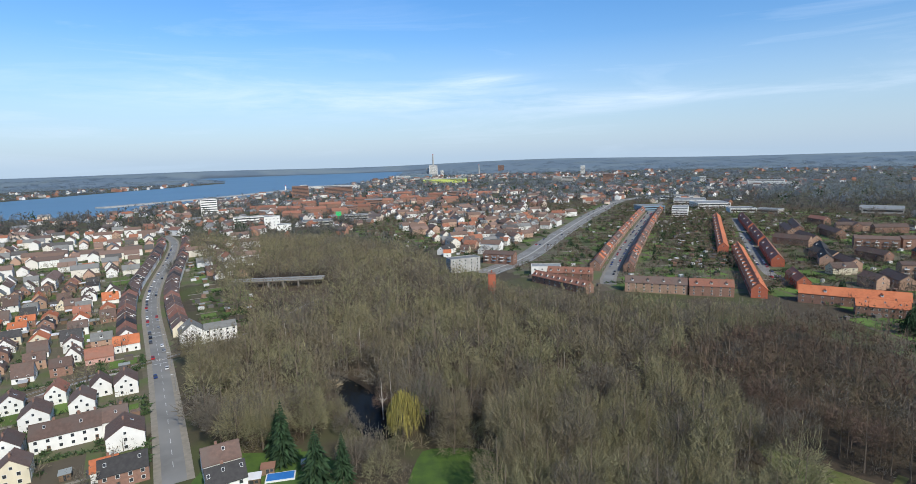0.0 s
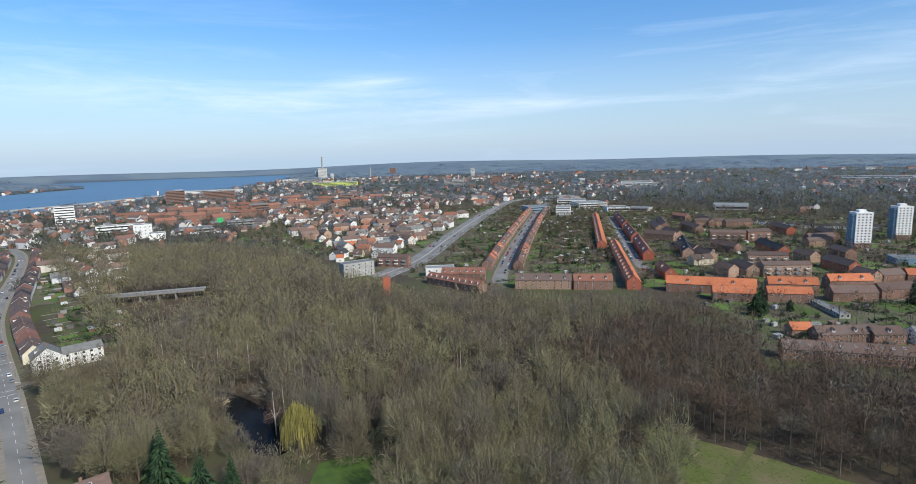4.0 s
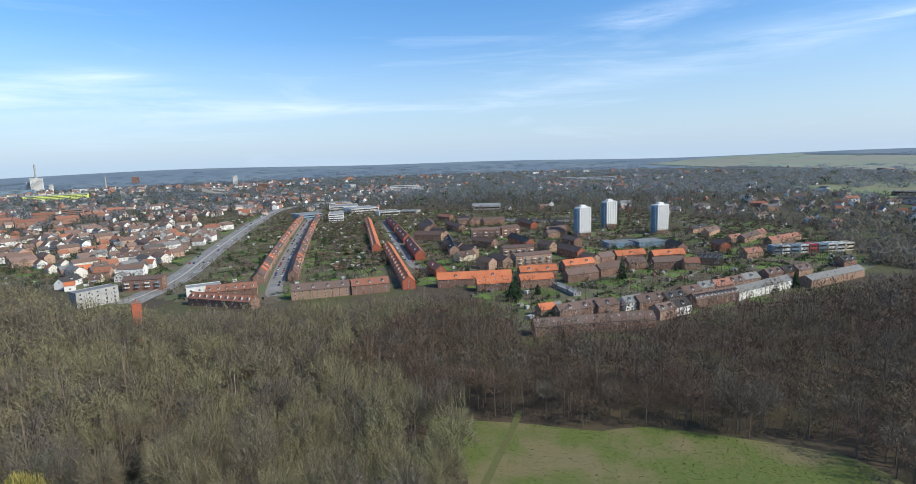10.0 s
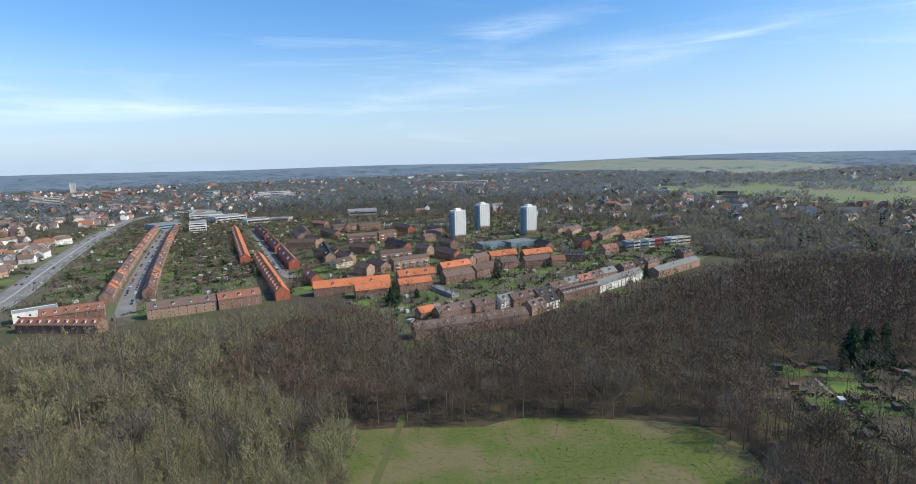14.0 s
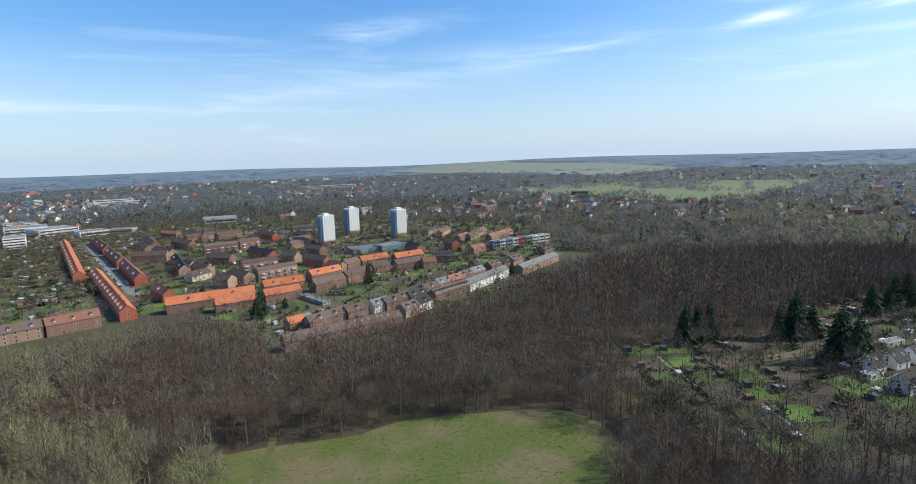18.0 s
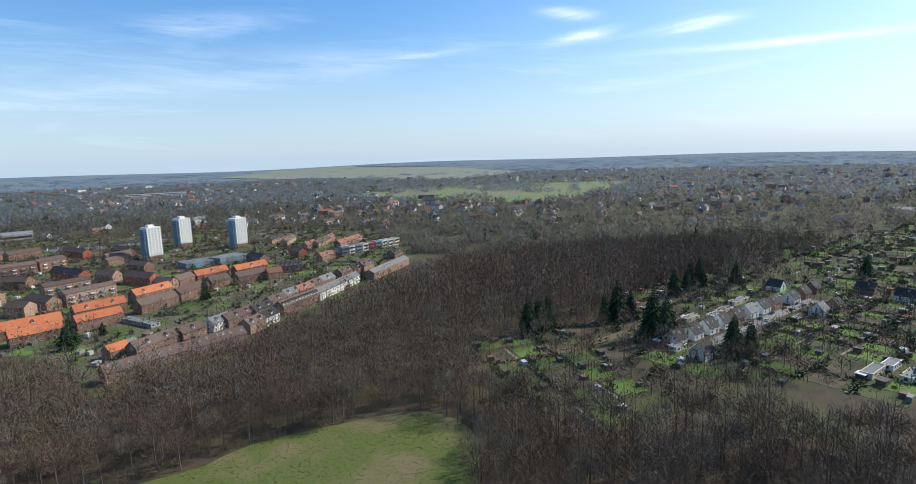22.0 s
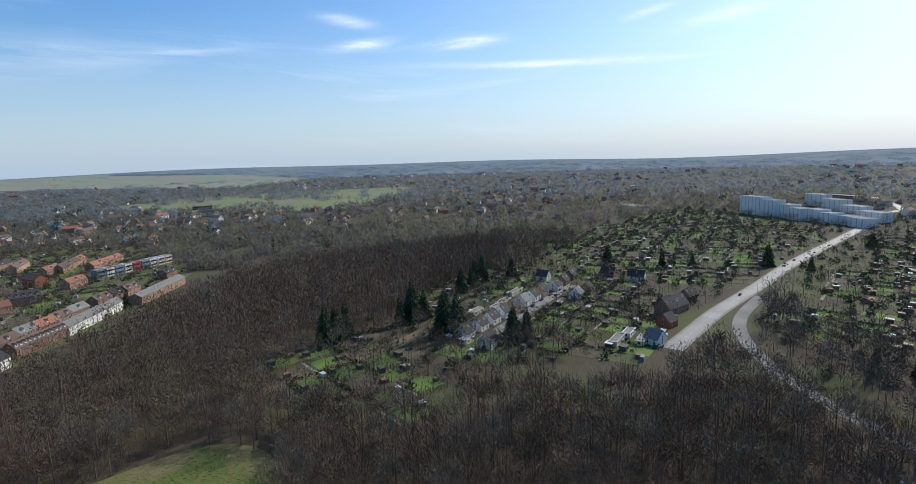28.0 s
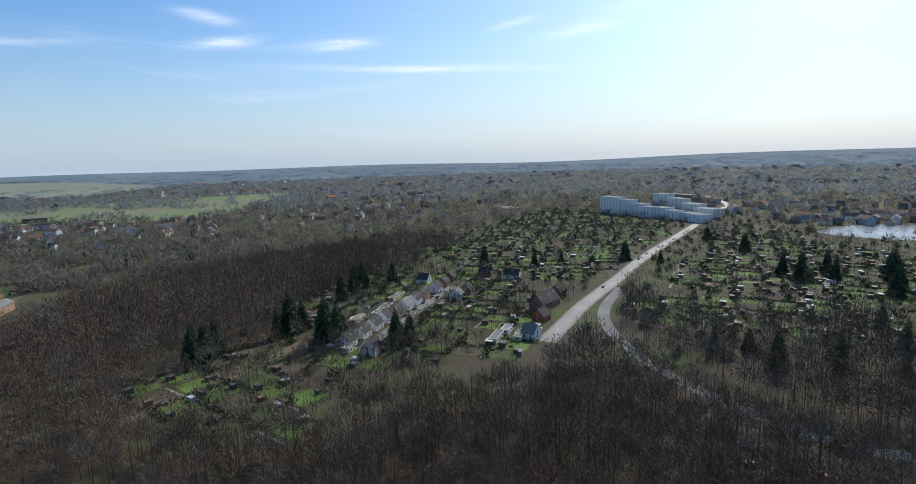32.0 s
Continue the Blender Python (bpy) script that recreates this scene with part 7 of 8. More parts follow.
for tag, outline, m, word, protos, gap in WOODS:
    x, y = points_in(outline, gap, rng)
    k = clear_of_plan(x, y) & ~inside(GARDEN_EAST, x, y)
    r, az = polar(x, y)
    east = az > 27 + 5 * np.sin(r / 23)  # slender beeches take over eastwards
    if tag == "north":
        k &= ~east
    if tag == "slim":
        k &= east & (r < 340)
    x, y, r = x[k], y[k], r[k]
    solo = r < {"north": 192, "clump": 155, "slim": 179, "south": 139, "beyond": 0}[tag]
    single_trees(x[solo], y[solo], TREES_SOLO if protos is TREES else SLIM_SOLO, m, "leafless %s deciduous tree at the edge of the park" % word, "park trees, %s" % word)
    near, mid = (r < 220) & ~solo, (r < 340) & (r >= 220)
    if mid.any():
        woodland("woodland", x[mid], y[mid], TREES_FAR if protos is TREES else SLIM_FAR, m, "leafless %s deciduous park woods in early spring" % word, 8)
    if near.any():
        woodland("woodland", x[near], y[near], protos, m, "leafless %s deciduous park woods in early spring" % word, 7)
    far = r >= 340
    if far.any():
        woodland("woodland", x[far], y[far], SMALL, "twig" if tag == "north" else "twigr", "leafless deciduous woods farther off", 9)
x, y = points_in(WOOD_NORTH, 8.2, rng)
k = clear_of_plan(x, y) & (polar(x, y)[0] >= 340) & (polar(x, y)[1] > 38)
woodland("woodland", x[k], y[k], SMALL, "twigr", "leafless brown woods on the slope", 13)
WOOD_EAST = [(400, -45), (560, -80), (660, -190), (580, -270), (490, -170), (425, -115)]
x, y = points_in(WOOD_EAST, 9.5, rng)
k = clear_of_plan(x, y) & (rng.random(len(x)) < 0.8)
woodland("woodland", x[k], y[k], SMALL, "twigr", "leafless brown woods between slope and allotments", 15, 0.55, 1.0)
for outline, nm in ((WOOD_NORTH, "wood_floor_north"), (WOOD_CLUMP, "wood_floor_clump"), (WOOD_SOUTH, "wood_floor_south")):
    floor_sheet(nm, outline, {"north": 0.030, "clump": 0.036, "south": 0.042}[nm.split("_")[2]], "litter", "brown leaf litter under bare trees", "forest floor")

# ---- evergreens, willow and pond margin ----
SPRUCES = [spruce(40 + i, h, r) for i, (h, r) in enumerate(((15, 3.4), (13, 4.4), (16, 4.8)))]
FIRS = [clump(50 + i, 3.6, 9.5, 420, 1.0, 0.5) for i in range(2)]


def spruce_tree(x, y, s, k, label="dark green spruce with drooping branches", group="spruces"):
    ob = thing("spruce", pose(x, y, 0, 0, 0, x * 37 % 360) @ Matrix.Scale(s, 4), label, "tree", group)
    part("trunk", cached(("sptrunk", k), lambda: fast_mesh("trunk", *SPRUCES[k][0], ["bark"])), ob)
    part("crown", cached(("spcrown", k), lambda: fast_mesh("crown", *SPRUCES[k][1], ["needle"])), ob)


for i, (x, y, s) in enumerate(((-61.3, 168, 1.15), (-65.3, 174.7, 0.95), (-46.7, 154.7, 0.95), (-38.7, 156, 0.9), (248, 344, 0.85), (241.3, 341.3, 0.7), (253.3, 349.3, 0.75), (237.3, 276, 0.95),
                               (245.3, 281.3, 0.9), (346.7, 269.3, 1.05), (264, 278.7, 0.5), (413.3, 170.7, 0.6), (181.3, 497.3, 0.75), (301.3, 18.7, 0.95), (294.7, 24, 0.85), (308, 13.3, 0.9), (286.7, 26.7, 0.5),
                               (324, -26.7, 1.0), (317.3, -18.7, 0.8), (329.3, -34.7, 0.85), (294.7, -42.7, 1.1), (286.7, -48, 1.0), (301.3, -50.7, 1.05), (385.3, -69.3, 0.8), (420, -86.7, 0.9), (428, -120, 0.8),
                               (454.7, -218.7, 0.7), (417.3, -250.7, 0.75), (416, -278.7, 0.55), (396, -336, 0.8), (189.3, -217.3, 0.6), (181.3, -232, 0.75), (160, -224, 0.95), (142.7, -241.3, 0.9),
                               (146.7, -296, 0.9), (265.3, -390.7, 0.95), (253.3, -412, 0.9), (370.7, -461.3, 0.9), (232, -445.3, 0.95), (369.3, -353.3, 0.6), (441.3, -489.3, 0.8), (274.7, -77.3, 0.8), (270.7, -84, 0.85),
                               (220, -429.3, 0.8), (206.7, -400, 0.85), (273.3, -433.3, 0.9), (242.7, -460, 0.9), (170.7, -320, 0.75), (128, -261.3, 0.7), (286.7, -400, 0.8), (433.3, -96, 0.8), (410.7, -93.3, 0.7),
                               (400, -80, 0.75), (-253.3, 400, 0.7), (-261.3, 394.7, 0.6), (-200, 560, 0.7), (-213.3, 573.3, 0.6))):
    spruce_tree(x, y, s * (1.3 if x > 187 and y < 80 else 1.0), i % 3, "dark green spruce in a garden" if x > 187 else "dark green spruce at the wood edge")

willow_rng = np.random.default_rng(3)
wb, wt = [], []
for i in range(2200):
    a, q = willow_rng.random() * 6.283, 4.6 * math.sqrt(willow_rng.random())
    lobe = 1 + 0.22 * math.sin(3 * a + 1) + 0.12 * math.sin(7 * a)
    top = 12.6 - 0.34 * q * q / lobe + willow_rng.normal(0, 0.7)
    drop = min(top - 0.8, willow_rng.uniform(1.0, 4.6))
    sway = 1.05 + willow_rng.normal(0, 0.05)
    wb.append((q * lobe * math.cos(a), q * lobe * math.sin(a), top))
    wt.append((q * lobe * sway * math.cos(a), q * lobe * sway * math.sin(a), top - drop))
willow = thing("weeping_willow", pose(-22.7, 184, 0) @ Matrix.Scale(1.33, 4), "yellow weeping willow with hanging shoots beside the pond", "tree")
part("trunk", fast_mesh("trunk", *join([rod((0, 0, -0.3), (0.3, 0, 6), 0.45, 0.3, 8), rod((0.3, 0, 5.5), (2.2, 1, 10), 0.25, 0.08, 5), rod((0.3, 0, 5.5), (-2, -1.2, 10), 0.25, 0.08, 5), rod((0.3, 0, 5.8), (0.2, 1.8, 10.5), 0.2, 0.06, 5)]), ["bark"]), willow)
part("crown", fast_mesh("crown", *blades(np.array(wb), np.array(wt), np.full(2200, 0.085), willow_rng), ["willow"]), willow)

v, f = clump(70, 3.2, 1.7, 500, 0.7, 1.2)
tagged(new("reed_bed", fast_mesh("reed_bed", v, f, ["reed"])), "pale dry reeds standing in the pond", "reeds", kind="stuff").location = (-59.3, 229.3, 0)
BIRCH = [bare_tree(80 + i, 15, 2.6, 700, 9, 0.3, 0.075) for i in range(2)]
for i, (x, y) in enumerate(((-64, 253.3), (-32, 197.3), (-29.3, 202.7), (-52, 261.3), (-93.3, 273.3), (42.7, 220))):
    ob = thing("birch", pose(x, y, 0, 0, 0, 70 * i), "slender birch with pale bark and bare twigs", "tree", "birches")
    part("trunk", cached(("birch", i % 2), lambda: fast_mesh("trunk", *BIRCH[i % 2][0], ["birch"])), ob)
    part("crown", cached(("birchc", i % 2), lambda: fast_mesh("crown", *BIRCH[i % 2][1], ["twigr"])), ob)
BUSH = [clump(90 + i, 1.6, 1.5, 70, 0.5, 0.3) for i in range(4)]
HEDGE = [clump(95 + i, 1.6, 1.5, 13, 0.95, 0.2) for i in range(3)]
WBUSH = [bare_tree(100 + i, 5.5, 2.6, 60, 2, 0.12, 0.2, 3, boughs=5) for i in range(4)]

# shrubs round the pond and along the wood edge
edge = np.array([(q.x, q.y) for q in smooth_line([*POND, POND[0]], 3.2)])
out_ = edge + (edge - edge.mean(0)) / np.linalg.norm(edge - edge.mean(0), axis=1)[:, None] * rng.uniform(2, 8, (len(edge), 1))
woodland("pond_shrubs", out_[:, 0], out_[:, 1], WBUSH, "twig", "leafless shrubs round the pond", 31, 0.6, 1.2)
ux, uy = points_in(WOOD_NORTH, 5.4, rng)
k = clear_of_plan(ux, uy) & (polar(ux, uy)[0] < 250) & ~inside(GARDEN_EAST, ux, uy)
woodland("undergrowth", ux[k], uy[k], WBUSH, "twigb", "low leafless undergrowth along the meadow and in the woods", 36, 0.5, 0.95)
sx, sy = points_in(WOOD_SOUTH, 8, rng)
k = clear_of_plan(sx, sy)
woodland("undergrowth", sx[k], sy[k], WBUSH, "twigr", "low leafless undergrowth in the woods", 33, 0.5, 0.9)

fx = np.array([-40, -44, -36, -32, -51, -7, 1, -4, -55, -27])
fy = np.array([171, 187, 163, 168, 196, 179, 175, 171, 204, 157])
SHORT = [bare_tree(130 + i, 9, 4.2, 1300, 12, 0.15, 0.085) for i in range(3)]
single_trees(fx, fy, SHORT, "twig", "small spreading leafless tree beside the pond", "pond trees")

gx_, gy_ = points_in(POND_VIEW, 6.0, rng)
k = clear_of_plan(gx_, gy_) | (inside(POND_VIEW, gx_, gy_) & ~inside(POND, gx_, gy_) & ~inside(MEADOW_WEST, gx_, gy_) & ~inside(GLADE, gx_, gy_) & (gy_ < 181))
woodland("pond_shrubs", gx_[k], gy_[k], WBUSH, "twig", "leafless shrubs between meadow and pond", 35, 0.5, 1.0)

x, y = points_in(BRIDGE_VIEW, 5.3, rng)
woodland("bridge_shrubs", x, y, WBUSH, "twigr", "leafless shrubs on the banks below the bridge", 37, 0.5, 0.85)
x, y = points_in(POND_WEST, 5.3, rng)
k = ~near_line(MAIN_ROAD, x, y, 7.5) & ~inside(POND, x, y)
woodland("pond_shrubs", x[k], y[k], WBUSH, "twig", "leafless shrubs under the trees beside the road", 38, 0.4, 0.8)

# tussocks of the meadow
for o, n_, seed in ((MEADOW, 1.2, 41),):
    x, y = points_in(o, n_, rng)
    if len(x) > 9000:
        k = rng.permutation(len(x))[:9000]
        x, y = x[k], y[k]
    k = inside(o, x, y)
    g = np.random.default_rng(seed)
    x, y = x[k] + g.normal(0, 0.6, k.sum()), y[k] + g.normal(0, 0.6, k.sum())
    b3 = np.repeat(np.stack([x, y, 0 * x + 0.06], 1), 3, 0)
    tips = b3 + np.stack([g.normal(0, 0.35, len(b3)), g.normal(0, 0.35, len(b3)), g.uniform(0.02, 0.09, len(b3))], 1)
    tagged(new("grass_tussocks", fast_mesh("grass_tussocks", *blades(b3, tips, g.uniform(0.15, 0.4, len(b3)), g), ["tussock"])), "short grass tussocks of the park meadow", "grass", kind="stuff")

# ---- gardens and allotments ----
TOWN = [(-6.7, 533.3), (80.0, 400.0), (253.3, 353.3), (200.0, 224.0), (320.0, 173.3), (533.3, 160.0), (746.7, 293.3), (746.7, 560.0), (560.0, 853.3), (440.0, 1066.7), (200.0, 1066.7), (-106.7, 1040.0), (-160.0, 746.7)]
SOUTH_EAST = [(200.0, 26.7), (320.0, 20.0), (400.0, -40.0), (560.0, -80.0), (853.3, -560.0), (640.0, -746.7), (346.7, -626.7), (160.0, -560.0), (80.0, -286.7), (200.0, -180.0), (253.3, -126.7), (200.0, -26.7)]
for level, (nm, o) in enumerate((("garden_ground_west", SUBURB_NEAR), ("garden_ground_far", SUBURB_FAR), ("garden_ground_row", SUBURB_EAST), ("garden_ground_town", TOWN), ("garden_ground_south", SOUTH_EAST))):
    floor_sheet(nm, o, 0.004 * level, "ground" if nm == "garden_ground_south" else "garden", "garden plots of grass and soil between houses", "garden ground")


def plots(outline, angle, w, d, seed, p=0.8, sheds=0.5, near_sheds=None, group="allotment sheds"):
    """Allotment plots: lawns and beds as low slabs, hedges between them, sheds, bushes."""
    g = np.random.default_rng(seed)
    c, s = math.cos(radians(angle)), math.sin(radians(angle))
    O = np.array(outline)
    cx, cy = O.mean(0)
    R2 = np.hypot(*(O - (cx, cy)).T).max()
    lv, lf, hv = [], [], []
    uv, uf, pv, pf = [], [], [], []
    bx, by = [], []
    cube = np.array([(0, 1, 5, 4), (1, 2, 6, 5), (2, 3, 7, 6), (3, 0, 4, 7), (4, 5, 6, 7)])
    def put(V, F, x0, x1, y0, y1, z0, z1, u, v):
        q = [(a, b, z) for z in (z0, z1) for a, b in ((x0, y0), (x1, y0), (x1, y1), (x0, y1))]
        F.append(cube + 8 * len(V))
        V.append([(cx + (u + a) * c - (v + b) * s, cy + (u + a) * s + (v + b) * c, z) for a, b, z in q])
    for i in range(int(-R2 / w), int(R2 / w) + 1):
        for j in range(int(-R2 / d), int(R2 / d) + 1):
            u, v = i * w, j * d + (i % 2) * 2
            x, y = cx + u * c - v * s, cy + u * s + v * c
            xx, yy = np.array([x]), np.array([y])
            if not inside(outline, xx, yy)[0] or not clear_of_plan(xx, yy, 1.0)[0] or g.random() > p:
                continue
            a, b = w * g.uniform(0.3, 0.46), d * g.uniform(0.28, 0.46)
            put(lv, lf, -a, a, -b, b, -0.2, 0.085, u, v)
            for hit, (ax_, ay_), (dx_, dy_) in ((g.random() < 0.6, (-0.47 * w, 0.47 * d), (1, 0)), (g.random() < 0.35, (0.47 * w, -0.45 * d), (0, 1))):
                if hit:
                    for q in np.arange(0, 0.94 * (w if dx_ else d), 2.6):
                        a, b = ax_ + dx_ * q + g.normal(0, 0.25), ay_ + dy_ * q + g.normal(0, 0.25)
                        hv.append((cx + (u + a) * c - (v + b) * s, cy + (u + a) * s + (v + b) * c))
            for _ in range(int(g.integers(0, 3))):
                q, o, a, b = g.uniform(-0.42, 0.42) * w, g.choice((-1, 1)) * d * g.uniform(0.25, 0.45), g.uniform(1.0, 2.2), g.uniform(0.8, 1.7)
                put(uv, uf, q - a, q + a, o - b, o + b, -0.1, g.uniform(1.5, 2.6), u, v)
            if g.random() < 0.55:
                put(pv, pf, -0.5 * w, 0.5 * w, 0.47 * d, 0.47 * d + g.uniform(0.9, 1.8), -0.2, 0.10, u, v)
            if g.random() < sheds and math.hypot(x, y) < 640:
                q, t = g.uniform(-0.25, 0.25) * w, g.choice((-1, 1)) * d * 0.3
                shed(x + q * c - t * s, y + q * s + t * c, angle + g.choice((0, 90)), g.uniform(2.6, 5), g.uniform(2.4, 3.6), g.uniform(2.1, 2.7), group=group)
            for _ in range(int(g.integers(1, 3))):
                q, t = g.uniform(-0.48, 0.48) * w, g.uniform(-0.48, 0.48) * d
                bx.append(x + q * c - t * s)
                by.append(y + q * s + t * c)
    tagged(new("garden_lawns", fast_mesh("garden_lawns", np.array(lv).reshape(-1, 3), np.vstack(lf), ["plot"])), "lawns and dug beds of garden plots", "lawn", kind="stuff")
    if uv:
        tagged(new("garden_huts", fast_mesh("garden_huts", np.array(uv).reshape(-1, 3), np.vstack(uf), ["hut"])), "small huts, greenhouses and frames in the garden plots", "huts", kind="stuff")
    if pv:
        tagged(new("garden_paths", fast_mesh("garden_paths", np.array(pv).reshape(-1, 3), np.vstack(pf), ["footway"])), "narrow pale paths between the garden plots", "path", kind="stuff")
    if hv:
        hx_, hy_ = np.array(hv).T
        v, f = scatter(HEDGE, hx_, hy_, 0 * hx_, g.uniform(0.7, 1.2, len(hx_)), g)
        tagged(new("hedges", fast_mesh("hedges", v, f, ["bush"])), "grown hedges between garden plots", "hedge", kind="stuff")
    bx, by = np.array(bx), np.array(by)
    h = g.random(len(bx)) < 0.3
    woodland("garden_trees", bx[~h], by[~h], WBUSH, "twig", "small leafless fruit trees and shrubs in gardens", seed + 5, 0.5, 1.2)
    if not h.any():
        return
    v, f = scatter(BUSH, bx[h], by[h], 0 * bx[h], g.uniform(0.5, 1.3, h.sum()), g)
    tagged(new("garden_bushes", fast_mesh("garden_bushes", v, f, ["bush"])), "evergreen garden bushes", "bush", kind="stuff")


M["plot"] = ramp_mat("plot_ground", [(0.11, 0.175, 0.035), (0.085, 0.13, 0.03), (0.11, 0.09, 0.06), (0.13, 0.20, 0.045), (0.095, 0.145, 0.035), (0.10, 0.088, 0.055), (0.085, 0.1, 0.04)], 0.95)
M["hut"] = ramp_mat("hut_surfaces", [(0.42, 0.42, 0.41), (0.10, 0.09, 0.08), (0.22, 0.14, 0.10), (0.12, 0.10, 0.08), (0.6, 0.6, 0.58), (0.13, 0.12, 0.11), (0.26, 0.25, 0.23), (0.16, 0.11, 0.08), (0.09, 0.09, 0.085)], 0.6)
ALLOT_MID = [(180.0, 460.0), (246.7, 426.7), (320.0, 626.7), (380.0, 866.7), (333.3, 893.3), (253.3, 693.3)]
ALLOT_SE = [(386.7, -200.0), (560.0, -173.3), (853.3, -533.3), (693.3, -626.7), (440.0, -440.0), (340.0, -253.3)]
ALLOT_S = [(260.0, -220.0), (286.7, -280.0), (400.0, -440.0), (533.3, -640.0), (400.0, -586.7), (213.3, -533.3), (160.0, -346.7), (166.7, -273.3)]
GARDENS_CLOSE = [(260.0, -26.7), (400.0, -40.0), (480.0, -106.7), (400.0, -213.3), (286.7, -186.7), (220.0, -120.0)]
plots(ALLOT_MID, 65, 13.5, 20, 1, 0.9, 0.6)
plots(ALLOT_SE, -38, 16, 23, 2, 0.95, 0.55)
plots(ALLOT_S, -50, 15, 21, 3, 0.9, 0.5)
plots(GARDENS_CLOSE, CLOSE_DIR, 15, 20, 4, 0.95, 0.3)
plots(SUBURB_NEAR, 31, 18, 21, 5, 0.9, 0.15, group="garages and sheds")
plots(SUBURB_FAR, 31, 20, 24, 6, 0.7, 0.0)
plots(TOWN, 10, 18, 24, 7, 0.85, 0.015)
plots(GARDEN_EAST, 30, 18, 18, 8, 0.9, 0.15)
ROAD_GARDENS = [(-152, 312), (-202, 400), (-226, 452), (-190, 448), (-150, 375), (-124, 318)]
plots(ROAD_GARDENS, 31, 14, 16, 10, 0.95, 0.3, group="garages and sheds")
plots(SUBURB_EAST, 31, 16, 18, 9, 0.95, 0.3, group="garages and sheds")

# tall slender trees over the gardens at the wood edge
x, y = points_in([(200, 53.3), (273.3, 58.7), (320, 16), (313.3, -80), (273.3, -126.7), (200, -53.3), (186.7, 0)], 10.5, rng)
k = clear_of_plan(x, y, 2.0) & (rng.random(len(x)) < 0.75)
woodland("garden_trees", x[k], y[k], SLIM_FAR, "twigb", "tall slender bare trees at the garden edge", 58, 0.6, 0.95)

# bare trees standing among the houses
for o, sp, m, seed in ((TOWN, 10.5, "twigb", 51), (SUBURB_NEAR, 17, "twig", 52), (SUBURB_FAR, 22, "twig", 53), (GARDENS_CLOSE, 12, "twigr", 55), (SOUTH_EAST, 12, "twigb", 54)):
    x, y = points_in(o, sp, rng)
    k = clear_of_plan(x, y, 2.0)
    woodland("town_trees", x[k], y[k], TOWNTREES, m, "bare trees among gardens and houses", seed, 0.32, 0.72)

x, y = points_in(SOUTH_EAST, 16, rng)
k = clear_of_plan(x, y, 1.5) & (rng.random(len(x)) < 0.6)
BIGBUSH = [clump(140 + i, 2.1, 4.2, 70, 0.8, 0.3) for i in range(4)]
v, f = scatter(BIGBUSH, x[k], y[k], 0 * x[k], rng.uniform(0.5, 1.5, k.sum()), rng)
tagged(new("evergreen_shrubs", fast_mesh("evergreen_shrubs", v, f, ["bush"])), "dark evergreen shrubs and yews in gardens", "bush", kind="stuff")
x, y = points_in(TOWN, 17, rng)
k = clear_of_plan(x, y, 1.5) & (rng.random(len(x)) < 0.6)
v, f = scatter(BIGBUSH, x[k], y[k], 0 * x[k], rng.uniform(0.5, 1.4, k.sum()), rng)
tagged(new("evergreen_shrubs", fast_mesh("evergreen_shrubs", v, f, ["needle"])), "dark evergreen shrubs among the houses", "bush", kind="stuff")
for o, sp in ((SUBURB_NEAR, 14), (SUBURB_FAR, 19)):
    x, y = points_in(o, sp, rng)
    k = clear_of_plan(x, y, 0.5) & (rng.random(len(x)) < 0.6)
    v, f = scatter(BUSH, x[k], y[k], 0 * x[k], rng.uniform(0.6, 1.7, k.sum()), rng)
    tagged(new("evergreen_shrubs", fast_mesh("evergreen_shrubs", v, f, ["bush"])), "green garden shrubs beside the houses", "bush", kind="stuff")
# trees in front of the long terrace
x = np.array([(333.3, 178.7), (349.3, 173.3), (366.7, 165.3), (386.7, 153.3), (397.3, 150.7), (408, 146.7), (418.7, 144), (429.3, 140), (441.3, 138.7), (453.3, 137.3), (376, 158.7), (464, 137.3)], float)
x += rng.normal(0, 1.5, x.shape)
woodland("town_trees", x[:, 0], x[:, 1], SMALL, "twig", "bare trees in front of the long terrace", 57, 0.4, 0.6)

# ---- farther houses and woods ----


def gable_arrays(L, D, e, r):
    a, b = L / 2, D / 2
    wv = np.array([(-a, -b, -1), (a, -b, -1), (a, b, -1), (-a, b, -1), (-a, -b, e), (a, -b, e), (a, b, e), (-a, b, e), (-a, 0, r), (a, 0, r)], float)
    wf = np.array([(0, 1, 5), (0, 5, 4), (1, 2, 6), (1, 6, 5), (5, 6, 9), (2, 3, 7), (2, 7, 6), (3, 0, 4), (3, 4, 7), (4, 8, 7)])
    o = 0.5
    q = (r - e) / b * o
    rv = np.array([(-a - o, -b - o, e - q + 0.1), (a + o, -b - o, e - q + 0.1), (a + o, 0, r + 0.15), (-a - o, 0, r + 0.15), (-a - o, b + o, e - q + 0.1), (a + o, b + o, e - q + 0.1)], float)
    rf = np.array([(0, 1, 2), (0, 2, 3), (3, 2, 5), (3, 5, 4)])
    return (wv, wf), (rv, rf)


